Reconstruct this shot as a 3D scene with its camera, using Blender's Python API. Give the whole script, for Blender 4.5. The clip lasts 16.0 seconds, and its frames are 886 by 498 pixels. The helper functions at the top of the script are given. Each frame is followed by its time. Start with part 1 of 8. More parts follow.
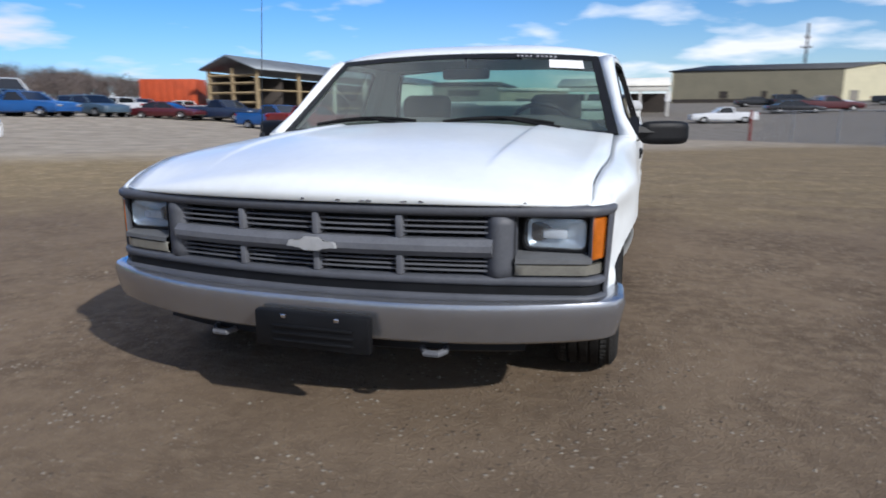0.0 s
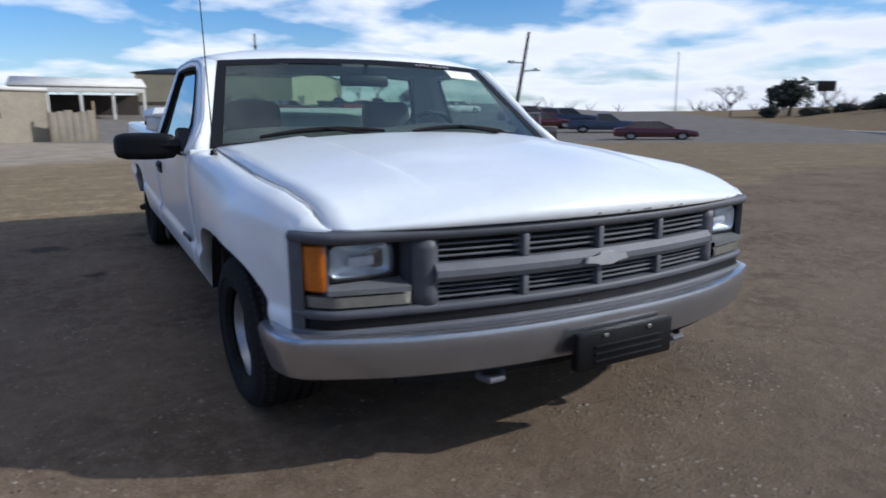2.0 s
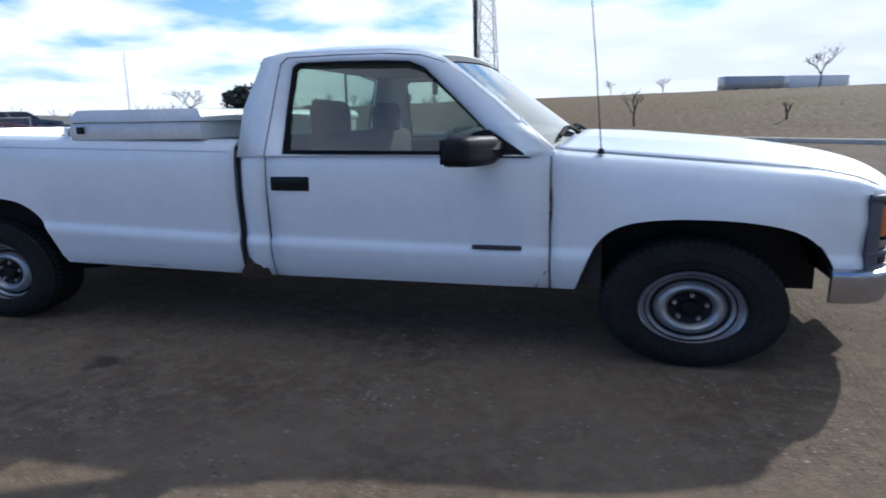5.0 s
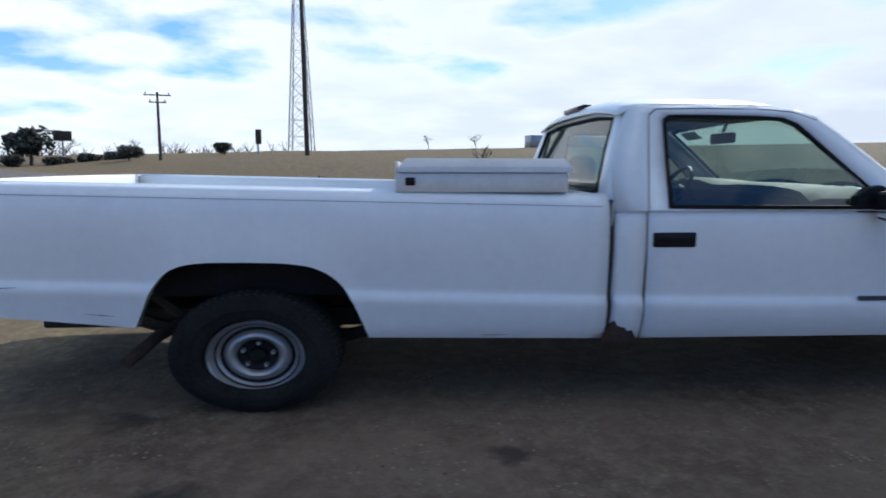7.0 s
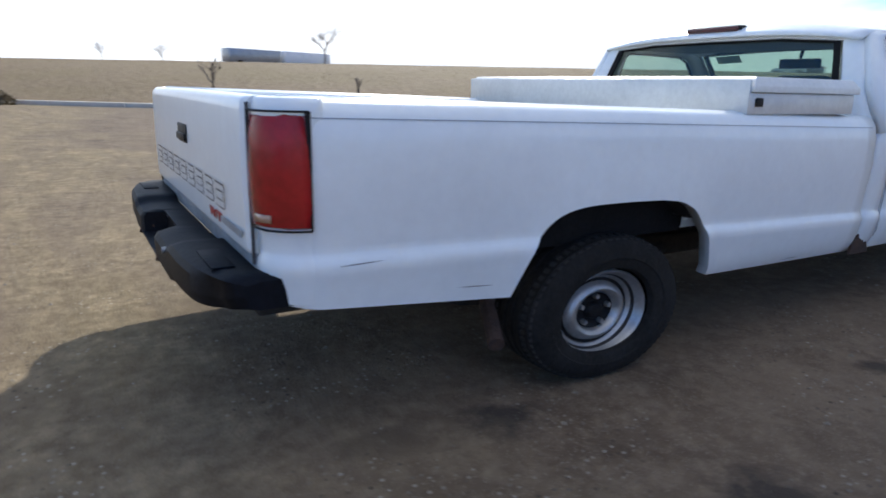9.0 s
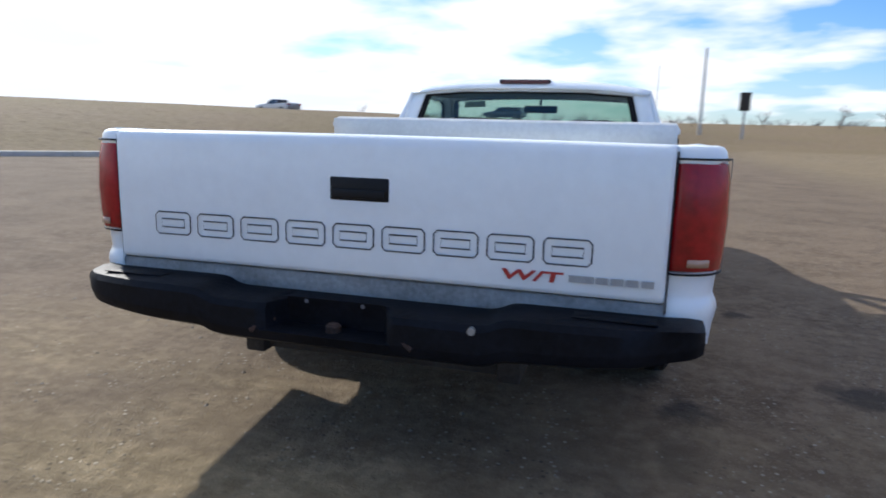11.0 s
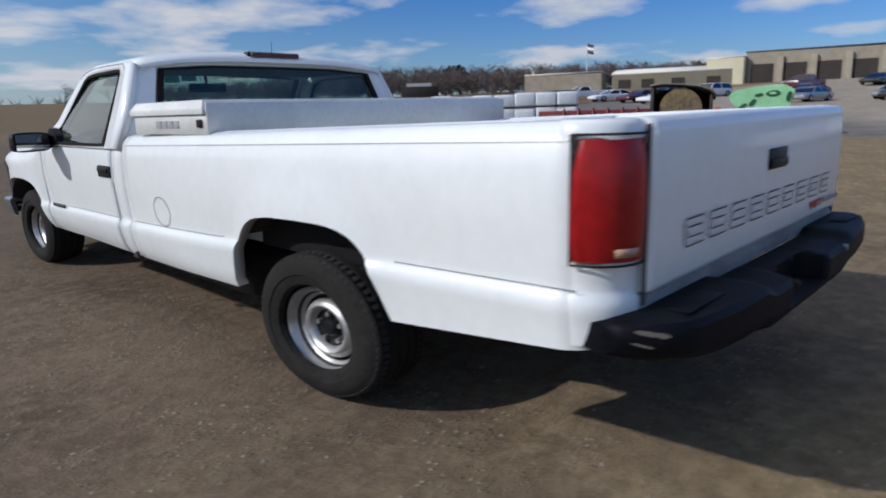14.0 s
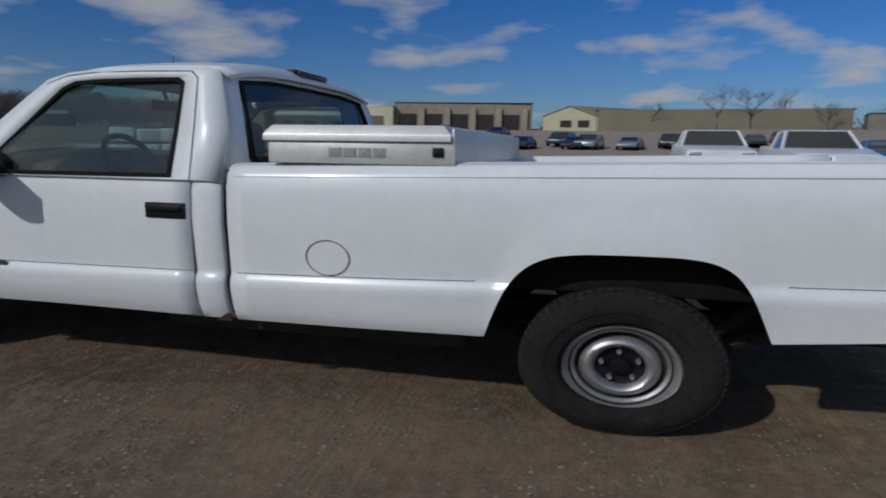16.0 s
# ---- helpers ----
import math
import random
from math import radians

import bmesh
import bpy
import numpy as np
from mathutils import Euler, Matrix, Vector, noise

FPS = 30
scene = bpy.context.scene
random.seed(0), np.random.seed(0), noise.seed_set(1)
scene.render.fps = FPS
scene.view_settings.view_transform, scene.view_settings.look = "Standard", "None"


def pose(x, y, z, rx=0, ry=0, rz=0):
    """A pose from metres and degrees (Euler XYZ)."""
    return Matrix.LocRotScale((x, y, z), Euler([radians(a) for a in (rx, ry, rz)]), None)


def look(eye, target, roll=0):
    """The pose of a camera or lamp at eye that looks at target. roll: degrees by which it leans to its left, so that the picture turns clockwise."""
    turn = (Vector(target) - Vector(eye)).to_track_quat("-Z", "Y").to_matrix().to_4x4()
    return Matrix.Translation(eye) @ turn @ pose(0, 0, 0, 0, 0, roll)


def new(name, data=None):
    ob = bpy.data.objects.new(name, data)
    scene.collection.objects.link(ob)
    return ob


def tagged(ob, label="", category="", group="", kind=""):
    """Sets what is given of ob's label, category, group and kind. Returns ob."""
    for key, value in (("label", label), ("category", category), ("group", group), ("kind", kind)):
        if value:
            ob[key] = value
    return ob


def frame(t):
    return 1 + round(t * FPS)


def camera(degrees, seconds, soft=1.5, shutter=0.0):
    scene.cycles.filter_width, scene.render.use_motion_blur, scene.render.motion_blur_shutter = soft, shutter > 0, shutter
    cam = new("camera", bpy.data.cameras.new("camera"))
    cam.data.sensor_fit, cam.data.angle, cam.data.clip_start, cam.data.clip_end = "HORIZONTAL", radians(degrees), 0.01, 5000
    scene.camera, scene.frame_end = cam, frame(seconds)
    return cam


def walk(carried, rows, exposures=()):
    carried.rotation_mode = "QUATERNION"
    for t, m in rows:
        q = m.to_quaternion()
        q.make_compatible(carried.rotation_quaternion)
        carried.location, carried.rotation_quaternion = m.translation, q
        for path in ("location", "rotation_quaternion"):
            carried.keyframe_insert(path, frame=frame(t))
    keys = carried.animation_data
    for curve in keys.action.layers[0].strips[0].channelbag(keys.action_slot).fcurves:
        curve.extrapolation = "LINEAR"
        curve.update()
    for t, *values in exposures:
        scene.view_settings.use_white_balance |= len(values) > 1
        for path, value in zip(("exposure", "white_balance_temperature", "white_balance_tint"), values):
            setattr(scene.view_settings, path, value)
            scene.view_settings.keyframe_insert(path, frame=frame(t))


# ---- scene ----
cam = camera(69.0, 16.0, soft=1.75, shutter=0.4)
PATH = [
    (0, (0.902, -2.536, 0.983), (0.349, -0.656, 0.581), 0.0),
    (0.5, (0.352, -2.578, 0.99), (0.184, -0.632, 0.558), -1.4),
    (1, (-0.216, -2.601, 1.006), (0.058, -0.663, 0.597), 0.4),
    (1.5, (-0.776, -2.47, 1.008), (-0.095, -0.63, 0.619), -0.3),
    (2, (-1.311, -2.242, 1.02), (-0.369, -0.523, 0.621), -0.3),
    (2.5, (-1.796, -1.966, 1.027), (-0.556, -0.454, 0.607), -1.3),
    (3, (-2.243, -1.58, 1.022), (-0.728, -0.325, 0.662), -1.3),
    (3.5, (-2.682, -1.196, 1.031), (-1.053, -0.11, 0.624), -1.0),
    (6, (-3.596, 1.535, 1.054), (-1.628, 1.695, 0.741), -1.8),
    (6.5, (-3.58, 2.141, 1.066), (-1.601, 2.205, 0.791), -1.6),
    (7, (-3.495, 2.708, 1.063), (-1.514, 2.601, 0.805), 0.1),
    (7.5, (-3.356, 3.331, 1.056), (-1.389, 3.133, 0.754), 1.4),
    (8, (-3.149, 3.942, 1.062), (-1.223, 3.544, 0.697), 0.6),
    (8.5, (-2.8, 4.451, 1.041), (-0.979, 3.757, 0.591), 1.0),
    (11, (-0.708, 6.176, 1.015), (-0.171, 4.283, 0.659), 1.5),
    (11.5, (-0.163, 6.266, 0.996), (-0.004, 4.296, 0.686), 2.2),
    (12, (0.402, 6.166, 1.03), (0.344, 4.221, 0.568), -1.6),
    (12.5, (0.908, 6.066, 1.05), (0.394, 4.179, 0.632), -0.1),
    (13, (1.384, 5.81, 1.058), (0.448, 4.088, 0.658), -0.3),
    (13.5, (1.834, 5.591, 1.058), (0.489, 4.153, 0.708), 0.3),
    (14, (2.144, 5.158, 1.026), (0.73, 3.809, 0.604), -1.6),
    (14.5, (2.393, 4.709, 1.012), (0.74, 3.658, 0.61), 0.3),
    (15, (2.601, 4.215, 1.001), (0.84, 3.338, 0.637), -1.3),
    (15.5, (2.806, 3.691, 1.012), (0.952, 3.02, 0.68), -0.1),
    (16, (3.078, 3.225, 1.02), (1.155, 2.775, 0.706), 0.8),
]
walk(cam, [(t, look(eye, target, roll)) for t, eye, target, roll in PATH],
     [(0, 0.06, 6050, 12), (1.5, 0.04, 5900, 12), (3.0, -0.06, 5800, 12), (3.5, 0.22, 5800, 11), (6, 0.36, 5800, 8.0), (7, 0.28, 5800, 7.5), (8.0, 0.46, 6200, 10), (8.5, 0.74, 6250, 10), (10.8, 0.68, 6150, 10.5),
      (12.4, 0.80, 6250, 11), (13.2, 0.58, 6200, 11.5), (13.8, 0.06, 6050, 12.5), (14.5, -0.86, 5950, 12.5), (15.2, -1.02, 5900, 12.5), (16, -1.12, 5950, 12.5)])

# ---------------------------------------------------------------- light
# sun stands off the truck's front left corner, a third of the way up
SUN = Vector((1.28, -0.85, 1.0)).normalized()
lamp = new("sun", bpy.data.lights.new("sun", "SUN"))
lamp.data.energy, lamp.data.angle, lamp.data.color = 3.75, radians(1.2), (1.0, 0.95, 0.87)
lamp.matrix_world = look(SUN * 50, (0, 0, 0))

world = bpy.data.worlds.new("sky")
scene.world = world
world.use_nodes = True


class Nodes:
    """Short hand for building node trees."""

    def __init__(self, tree):
        self.t = tree
        tree.nodes.clear()

    def add(self, kind, props=None, **ins):
        n = self.t.nodes.new(kind)
        for k, v in (props or {}).items():
            setattr(n, k, v)
        for k, v in ins.items():
            sock = n.inputs[int(k[1:])] if k[0] == "i" and k[1:].isdigit() else n.inputs[k.replace("_", " ")]
            if isinstance(v, bpy.types.NodeSocket):
                self.t.links.new(v, sock)
            else:
                sock.default_value = v
        return n

    def math(self, op, a, b=0.0, c=0.0, clamp=False):
        return self.add("ShaderNodeMath", {"operation": op, "use_clamp": clamp}, i0=a, i1=b, i2=c).outputs[0]

    def mix(self, f, a, b):
        n = self.t.nodes.new("ShaderNodeMix")
        n.data_type = "RGBA"
        for sock, v in ((n.inputs[0], f), (n.inputs[6], a), (n.inputs[7], b)):
            if isinstance(v, bpy.types.NodeSocket):
                self.t.links.new(v, sock)
            else:
                sock.default_value = v if isinstance(v, float) else (*v, 1.0)[:4]
        return n.outputs[2]

    def ramp(self, f, stops):
        n = self.t.nodes.new("ShaderNodeValToRGB")
        el = n.color_ramp.elements
        while len(el) < len(stops):
            el.new(0.5)
        for e, (p, c) in zip(el, stops):
            e.position, e.color = p, (*c, 1.0) if not isinstance(c, float) else (c, c, c, 1.0)
        self.t.links.new(f, n.inputs[0])
        return n.outputs[0]

    def noise(self, vec, scale, detail=4.0, rough=0.55, dist=0.0):
        return self.add("ShaderNodeTexNoise", None, Vector=vec, Scale=scale, Detail=detail, Roughness=rough, Distortion=dist).outputs[0]


n = Nodes(world.node_tree)
sky = n.add("ShaderNodeTexSky", {"sky_type": "NISHITA", "sun_disc": False, "sun_elevation": math.asin(SUN.z),
                                 "sun_rotation": math.atan2(SUN.x, SUN.y), "altitude": 300.0, "air_density": 1.0,
                                 "dust_density": 0.6, "ozone_density": 2.0})
tc = n.add("ShaderNodeTexCoord").outputs["Generated"]
sep = n.add("ShaderNodeSeparateXYZ", None, Vector=tc)
up = n.math("MAXIMUM", sep.outputs[2], 0.0)
# a flat layer of cloud seen from below
den = n.math("ADD", up, 0.16)
flat = n.add("ShaderNodeCombineXYZ", None, X=n.math("DIVIDE", sep.outputs[0], den), Y=n.math("DIVIDE", sep.outputs[1], den), Z=0.0).outputs[0]
big = n.noise(flat, 1.45, 8.0, 0.50, 0.1)
veil = n.noise(flat, 0.22, 3.0, 0.5)
# cloud thickens towards the sun's side of the sky
toward = n.add("ShaderNodeVectorMath", {"operation": "DOT_PRODUCT"}, i0=tc, i1=(SUN.x, SUN.y, 0.0)).outputs["Value"]
cover = n.math("MULTIPLY_ADD", toward, 0.062, big)
low = n.math("POWER", n.math("SUBTRACT", 1.0, up), 7.0)
cover = n.math("MULTIPLY_ADD", n.math("MULTIPLY", low, n.math("MAXIMUM", toward, 0.0)), 0.17, cover)
cover = n.math("MULTIPLY_ADD", veil, 0.22, cover)
# a long bank of cloud over the eastern skyline
east_bank = n.math("MULTIPLY", n.math("POWER", n.math("SUBTRACT", 1.0, up), 5.0), n.math("MAXIMUM", sep.outputs[0], 0.0))
cover = n.math("MULTIPLY_ADD", east_bank, 0.17, cover)
high_east = n.math("MULTIPLY", n.math("MAXIMUM", n.math("SUBTRACT", up, 0.20), 0.0), n.math("MAXIMUM", sep.outputs[0], 0.0))
cover = n.math("MULTIPLY_ADD", high_east, -0.40, cover)
# broken cloud goes on overhead, unseen, added to brighten the shaded sides
cover = n.math("MULTIPLY_ADD", n.math("MAXIMUM", n.math("SUBTRACT", up, 0.36), 0.0), 0.17, cover)
mask = n.ramp(cover, [(0.588, 0.0), (0.735, 1.0)])
shade = n.ramp(cover, [(0.60, (1.0, 1.0, 1.0)), (0.95, (0.80, 0.83, 0.88))])
clear = n.add("ShaderNodeHueSaturation", None, Saturation=1.42, Value=1.15, Color=sky.outputs[0]).outputs[0]
haze = n.math("POWER", n.math("SUBTRACT", 1.0, up), 14.0)
clear = n.add("ShaderNodeVectorMath", {"operation": "MULTIPLY"}, i0=clear, i1=(0.93, 1.0, 1.12)).outputs[0]
# deeper and bluer away from the sun
west_sky = n.math("MINIMUM", n.math("MAXIMUM", n.math("MULTIPLY", sep.outputs[0], -1.3), 0.0), 1.0)
clear = n.mix(west_sky, clear, n.add("ShaderNodeVectorMath", {"operation": "MULTIPLY"}, i0=clear, i1=(0.74, 0.97, 1.28)).outputs[0])
clear = n.mix(n.math("MULTIPLY", haze, 0.5), clear, (5.6, 6.6, 8.0))
white = n.add("ShaderNodeVectorMath", {"operation": "SCALE"}, Vector=shade, Scale=10.6).outputs[0]
# the sky pales towards the sun
clear = n.mix(n.math("MULTIPLY", n.math("MAXIMUM", toward, 0.0), 0.42), clear, (6.2, 8.6, 10.6))
cloudy = n.mix(mask, clear, white)
# the western sky, away from the sun, is deeper
western = n.math("MULTIPLY_ADD", n.math("MINIMUM", n.math("ADD", sep.outputs[0], 0.25), 0.0), 0.22, 1.0)
cloudy = n.add("ShaderNodeVectorMath", {"operation": "SCALE"}, Vector=cloudy, Scale=n.math("MULTIPLY", western, n.math("MULTIPLY_ADD", sep.outputs[1], 0.16, 0.98))).outputs[0]
bg = n.add("ShaderNodeBackground", None, Color=cloudy, Strength=0.086)
n.add("ShaderNodeOutputWorld", None, Surface=bg.outputs[0])


# ---------------------------------------------------------------- materials
def surface(name, base, rough=0.6, metal=0.0, vary=0.15, scale=6.0, bump=0.0, bump_scale=60.0, second=None, coat=0.0, spec=0.5, random_tint=0.0):
    """A painted, moulded or mineral surface with grain at two scales."""
    m = bpy.data.materials.new(name)
    m.use_nodes = True
    k = Nodes(m.node_tree)
    pos = k.add("ShaderNodeTexCoord").outputs["Object"]
    a = k.noise(pos, scale, 4.0, 0.6)
    b = k.noise(pos, scale * 9.0, 3.0, 0.6)
    dark = second or tuple(c * (1 - 2 * vary) for c in base)
    lite = tuple(min(1.0, c * (1 + vary)) for c in base)
    f = k.math("MULTIPLY_ADD", b, 0.4, k.math("MULTIPLY", a, 0.6))
    col = k.mix(k.ramp(f, [(0.34, 0.0), (0.66, 1.0)]), dark, lite)
    if random_tint:
        info = k.add("ShaderNodeObjectInfo").outputs["Random"]
        col = k.mix(k.math("MULTIPLY", info, random_tint), col, tuple(c * 0.45 for c in base))
    r = k.math("MULTIPLY_ADD", k.math("SUBTRACT", a, 0.5), 0.35 * rough, rough, clamp=True)
    p = k.add("ShaderNodeBsdfPrincipled", None, Base_Color=col, Roughness=r, Metallic=metal, Coat_Weight=coat, Coat_Roughness=0.08, Specular_IOR_Level=spec)
    if bump:
        h = k.noise(pos, bump_scale, 4.0, 0.6)
        k.t.links.new(k.add("ShaderNodeBump", None, Strength=bump, Distance=0.02, Height=h).outputs[0], p.inputs["Normal"])
    k.add("ShaderNodeOutputMaterial", None, Surface=p.outputs[0])
    return m


def glass(name, tint, gloss=1.0, rough=0.01, frost=0.0, dust=0.0):
    """A thin tinted pane: lets light through and mirrors by Fresnel."""
    m = bpy.data.materials.new(name)
    m.use_nodes = True
    k = Nodes(m.node_tree)
    tr = k.add("ShaderNodeBsdfTransparent", None, Color=(*tint, 1.0)).outputs[0]
    if frost:
        # moulded flutes scatter part of the light
        pos = k.add("ShaderNodeTexCoord").outputs["Object"]
        wave = k.add("ShaderNodeTexWave", {"wave_type": "BANDS", "bands_direction": "X"}, Vector=pos, Scale=38.0, Distortion=0.6).outputs[1]
        df = k.add("ShaderNodeBsdfDiffuse", None, Color=k.mix(wave, (0.50, 0.55, 0.60), (0.86, 0.88, 0.90))).outputs[0]
        tr = k.add("ShaderNodeMixShader", None, Fac=k.math("MULTIPLY_ADD", wave, 0.12, frost), i1=tr, i2=df).outputs[0]
    if dust:
        # a film of dust, thicker in smears
        pos = k.add("ShaderNodeTexCoord").outputs["Object"]
        film = k.ramp(k.noise(pos, 3.0, 5.0, 0.65, 0.4), [(0.30, 0.55), (0.72, 1.0)])
        df = k.add("ShaderNodeBsdfDiffuse", None, Color=(0.52, 0.62, 0.56, 1.0)).outputs[0]
        tr = k.add("ShaderNodeMixShader", None, Fac=k.math("MULTIPLY", film, dust), i1=tr, i2=df).outputs[0]
    gl = k.add("ShaderNodeBsdfGlossy", None, Color=(1, 1, 1, 1), Roughness=rough).outputs[0]
    face = k.math("POWER", k.add("ShaderNodeLayerWeight", None, Blend=0.5).outputs["Facing"], 5.0)
    fr = k.math("MULTIPLY", k.math("MULTIPLY_ADD", face, 0.93, 0.07), gloss, clamp=True)
    k.add("ShaderNodeOutputMaterial", None, Surface=k.add("ShaderNodeMixShader", None, Fac=fr, i1=tr, i2=gl).outputs[0])
    return m


M = {}
M["white_paint"] = surface("white_paint", (0.812, 0.844, 0.842), 0.32, 0, 0.03, 2.5, 0, coat=0.35)
M["grey_plastic"] = surface("grey_plastic", (0.082, 0.087, 0.101), 0.55, 0, 0.12, 14, 0.05, 200)
M["pale_plastic"] = surface("pale_plastic", (0.128, 0.134, 0.15), 0.5, 0, 0.12, 14, 0.05, 200)
M["black_plastic"] = surface("black_plastic", (0.007, 0.0075, 0.009), 0.5, 0, 0.2, 18, 0.08, 150, spec=0.25)
M["rubber"] = surface("rubber", (0.012, 0.012, 0.0125), 0.85, 0, 0.25, 9, 0.2, 90, spec=0.2)
M["tread"] = surface("tread", (0.026, 0.025, 0.023), 0.9, 0, 0.3, 9, 0.6, 130)
M["black_paint"] = surface("black_paint", (0.006, 0.007, 0.0105), 0.55, 0, 0.35, 7, 0.10, 60, spec=0.12)
M["dull_chrome"] = surface("dull_chrome", (0.43, 0.445, 0.48), 0.24, 0.86, 0.06, 7, 0.0, 90)
M["chrome"] = surface("chrome", (0.8, 0.8, 0.82), 0.1, 1.0, 0.02, 7)
M["steel_wheel"] = surface("steel_wheel", (0.46, 0.46, 0.455), 0.42, 0.75, 0.14, 14, 0.05, 80)
M["dark_metal"] = surface("dark_metal", (0.035, 0.030, 0.027), 0.75, 0.2, 0.35, 12, 0.2, 50)
M["rust"] = surface("rust", (0.055, 0.030, 0.021), 0.9, 0, 0.4, 24, 0.5, 90)
M["red_lens"] = surface("red_lens", (0.33, 0.008, 0.010), 0.24, 0, 0.22, 4, 0.05, 120, coat=0.15, spec=0.3)
M["tyre_rubber"] = surface("tyre_rubber", (0.021, 0.020, 0.0185), 0.88, 0, 0.3, 7, 0.25, 90, spec=0.2)
M["dirty_sill"] = surface("dirty_sill", (0.27, 0.285, 0.29), 0.6, 0, 0.22, 9, 0.1, 80)
M["dark_lens"] = surface("dark_lens", (0.075, 0.016, 0.014), 0.3, 0, 0.1, 9)
M["amber_lens"] = surface("amber_lens", (0.52, 0.135, 0.01), 0.18, 0, 0.15, 12, 0.05, 160, coat=0.5)
M["clear_lens"] = surface("clear_lens", (0.185, 0.18, 0.155), 0.22, 0.0, 0.12, 22, 0.15, 240, coat=0.5)
M["reverse_lens"] = surface("reverse_lens", (0.48, 0.30, 0.20), 0.2, 0, 0.1, 30, 0.1, 240, coat=0.5)
M["white_board_lamp"] = surface("white_board_lamp", (0.78, 0.80, 0.82), 0.35, 0.1, 0.05, 30)
M["bright_reflector"] = surface("bright_reflector", (0.70, 0.78, 0.84), 0.22, 0.55, 0.05, 30, 0.2, 90)
M["aluminium"] = surface("aluminium", (0.69, 0.69, 0.665), 0.42, 0.28, 0.07, 5, 0.06, 60)
M["cloth"] = surface("cloth", (0.050, 0.048, 0.044), 0.9, 0, 0.2, 20, 0.3, 200)
M["cabin_trim"] = surface("cabin_trim", (0.075, 0.073, 0.066), 0.7, 0, 0.12, 14, 0.1, 120)
M["headliner"] = surface("headliner", (0.30, 0.30, 0.29), 0.9, 0, 0.08, 14, 0.1, 120)
M["paper"] = surface("paper", (0.80, 0.80, 0.78), 0.8, 0, 0.03, 20)
M["chalk"] = surface("chalk", (0.35, 0.35, 0.36), 0.8, 0, 0.2, 60)
M["ink"] = surface("ink", (0.045, 0.045, 0.05), 0.6, 0, 0.2, 40)
M["red_decal"] = surface("red_decal", (0.42, 0.03, 0.025), 0.5, 0, 0.1, 40)
M["silver_decal"] = surface("silver_decal", (0.33, 0.35, 0.37), 0.4, 0.3, 0.1, 40)
M["window_glass"] = glass("window_glass", (0.56, 0.67, 0.61), 1.25, dust=0.05)
M["windscreen_glass"] = glass("windscreen_glass", (0.66, 0.81, 0.73), 1.2, dust=0.07)
M["rear_glass"] = glass("rear_glass", (0.48, 0.61, 0.56), 0.65, dust=0.05)
M["lamp_glass"] = glass("lamp_glass", (0.86, 0.90, 0.93), 1.3, 0.03)
M["emblem"] = surface("emblem", (0.50, 0.51, 0.52), 0.35, 0.3, 0.08, 30)
M["ledge_plastic"] = surface("ledge_plastic", (0.135, 0.14, 0.145), 0.5, 0, 0.12, 14, 0.05, 200)
M["seam"] = surface("seam", (0.10, 0.10, 0.11), 0.8, 0, 0.2, 30)
M["fluted_lens"] = glass("fluted_lens", (0.84, 0.88, 0.92), 1.0, 0.05, 0.04)
M["galvanised"] = surface("galvanised", (0.36, 0.37, 0.37), 0.5, 0.6, 0.12, 5, 0.1, 40)
M["white_board"] = surface("white_board", (0.68, 0.66, 0.60), 0.8, 0, 0.08, 1.2, 0.1, 14)
M["mirror"] = surface("mirror", (0.85, 0.87, 0.88), 0.02, 1.0, 0.0, 4)


LOT = 0.045
STAINS = [(-0.98, 3.82, 0.12), (-1.34, 2.35, 0.08), (-1.65, 3.46, 0.15)]


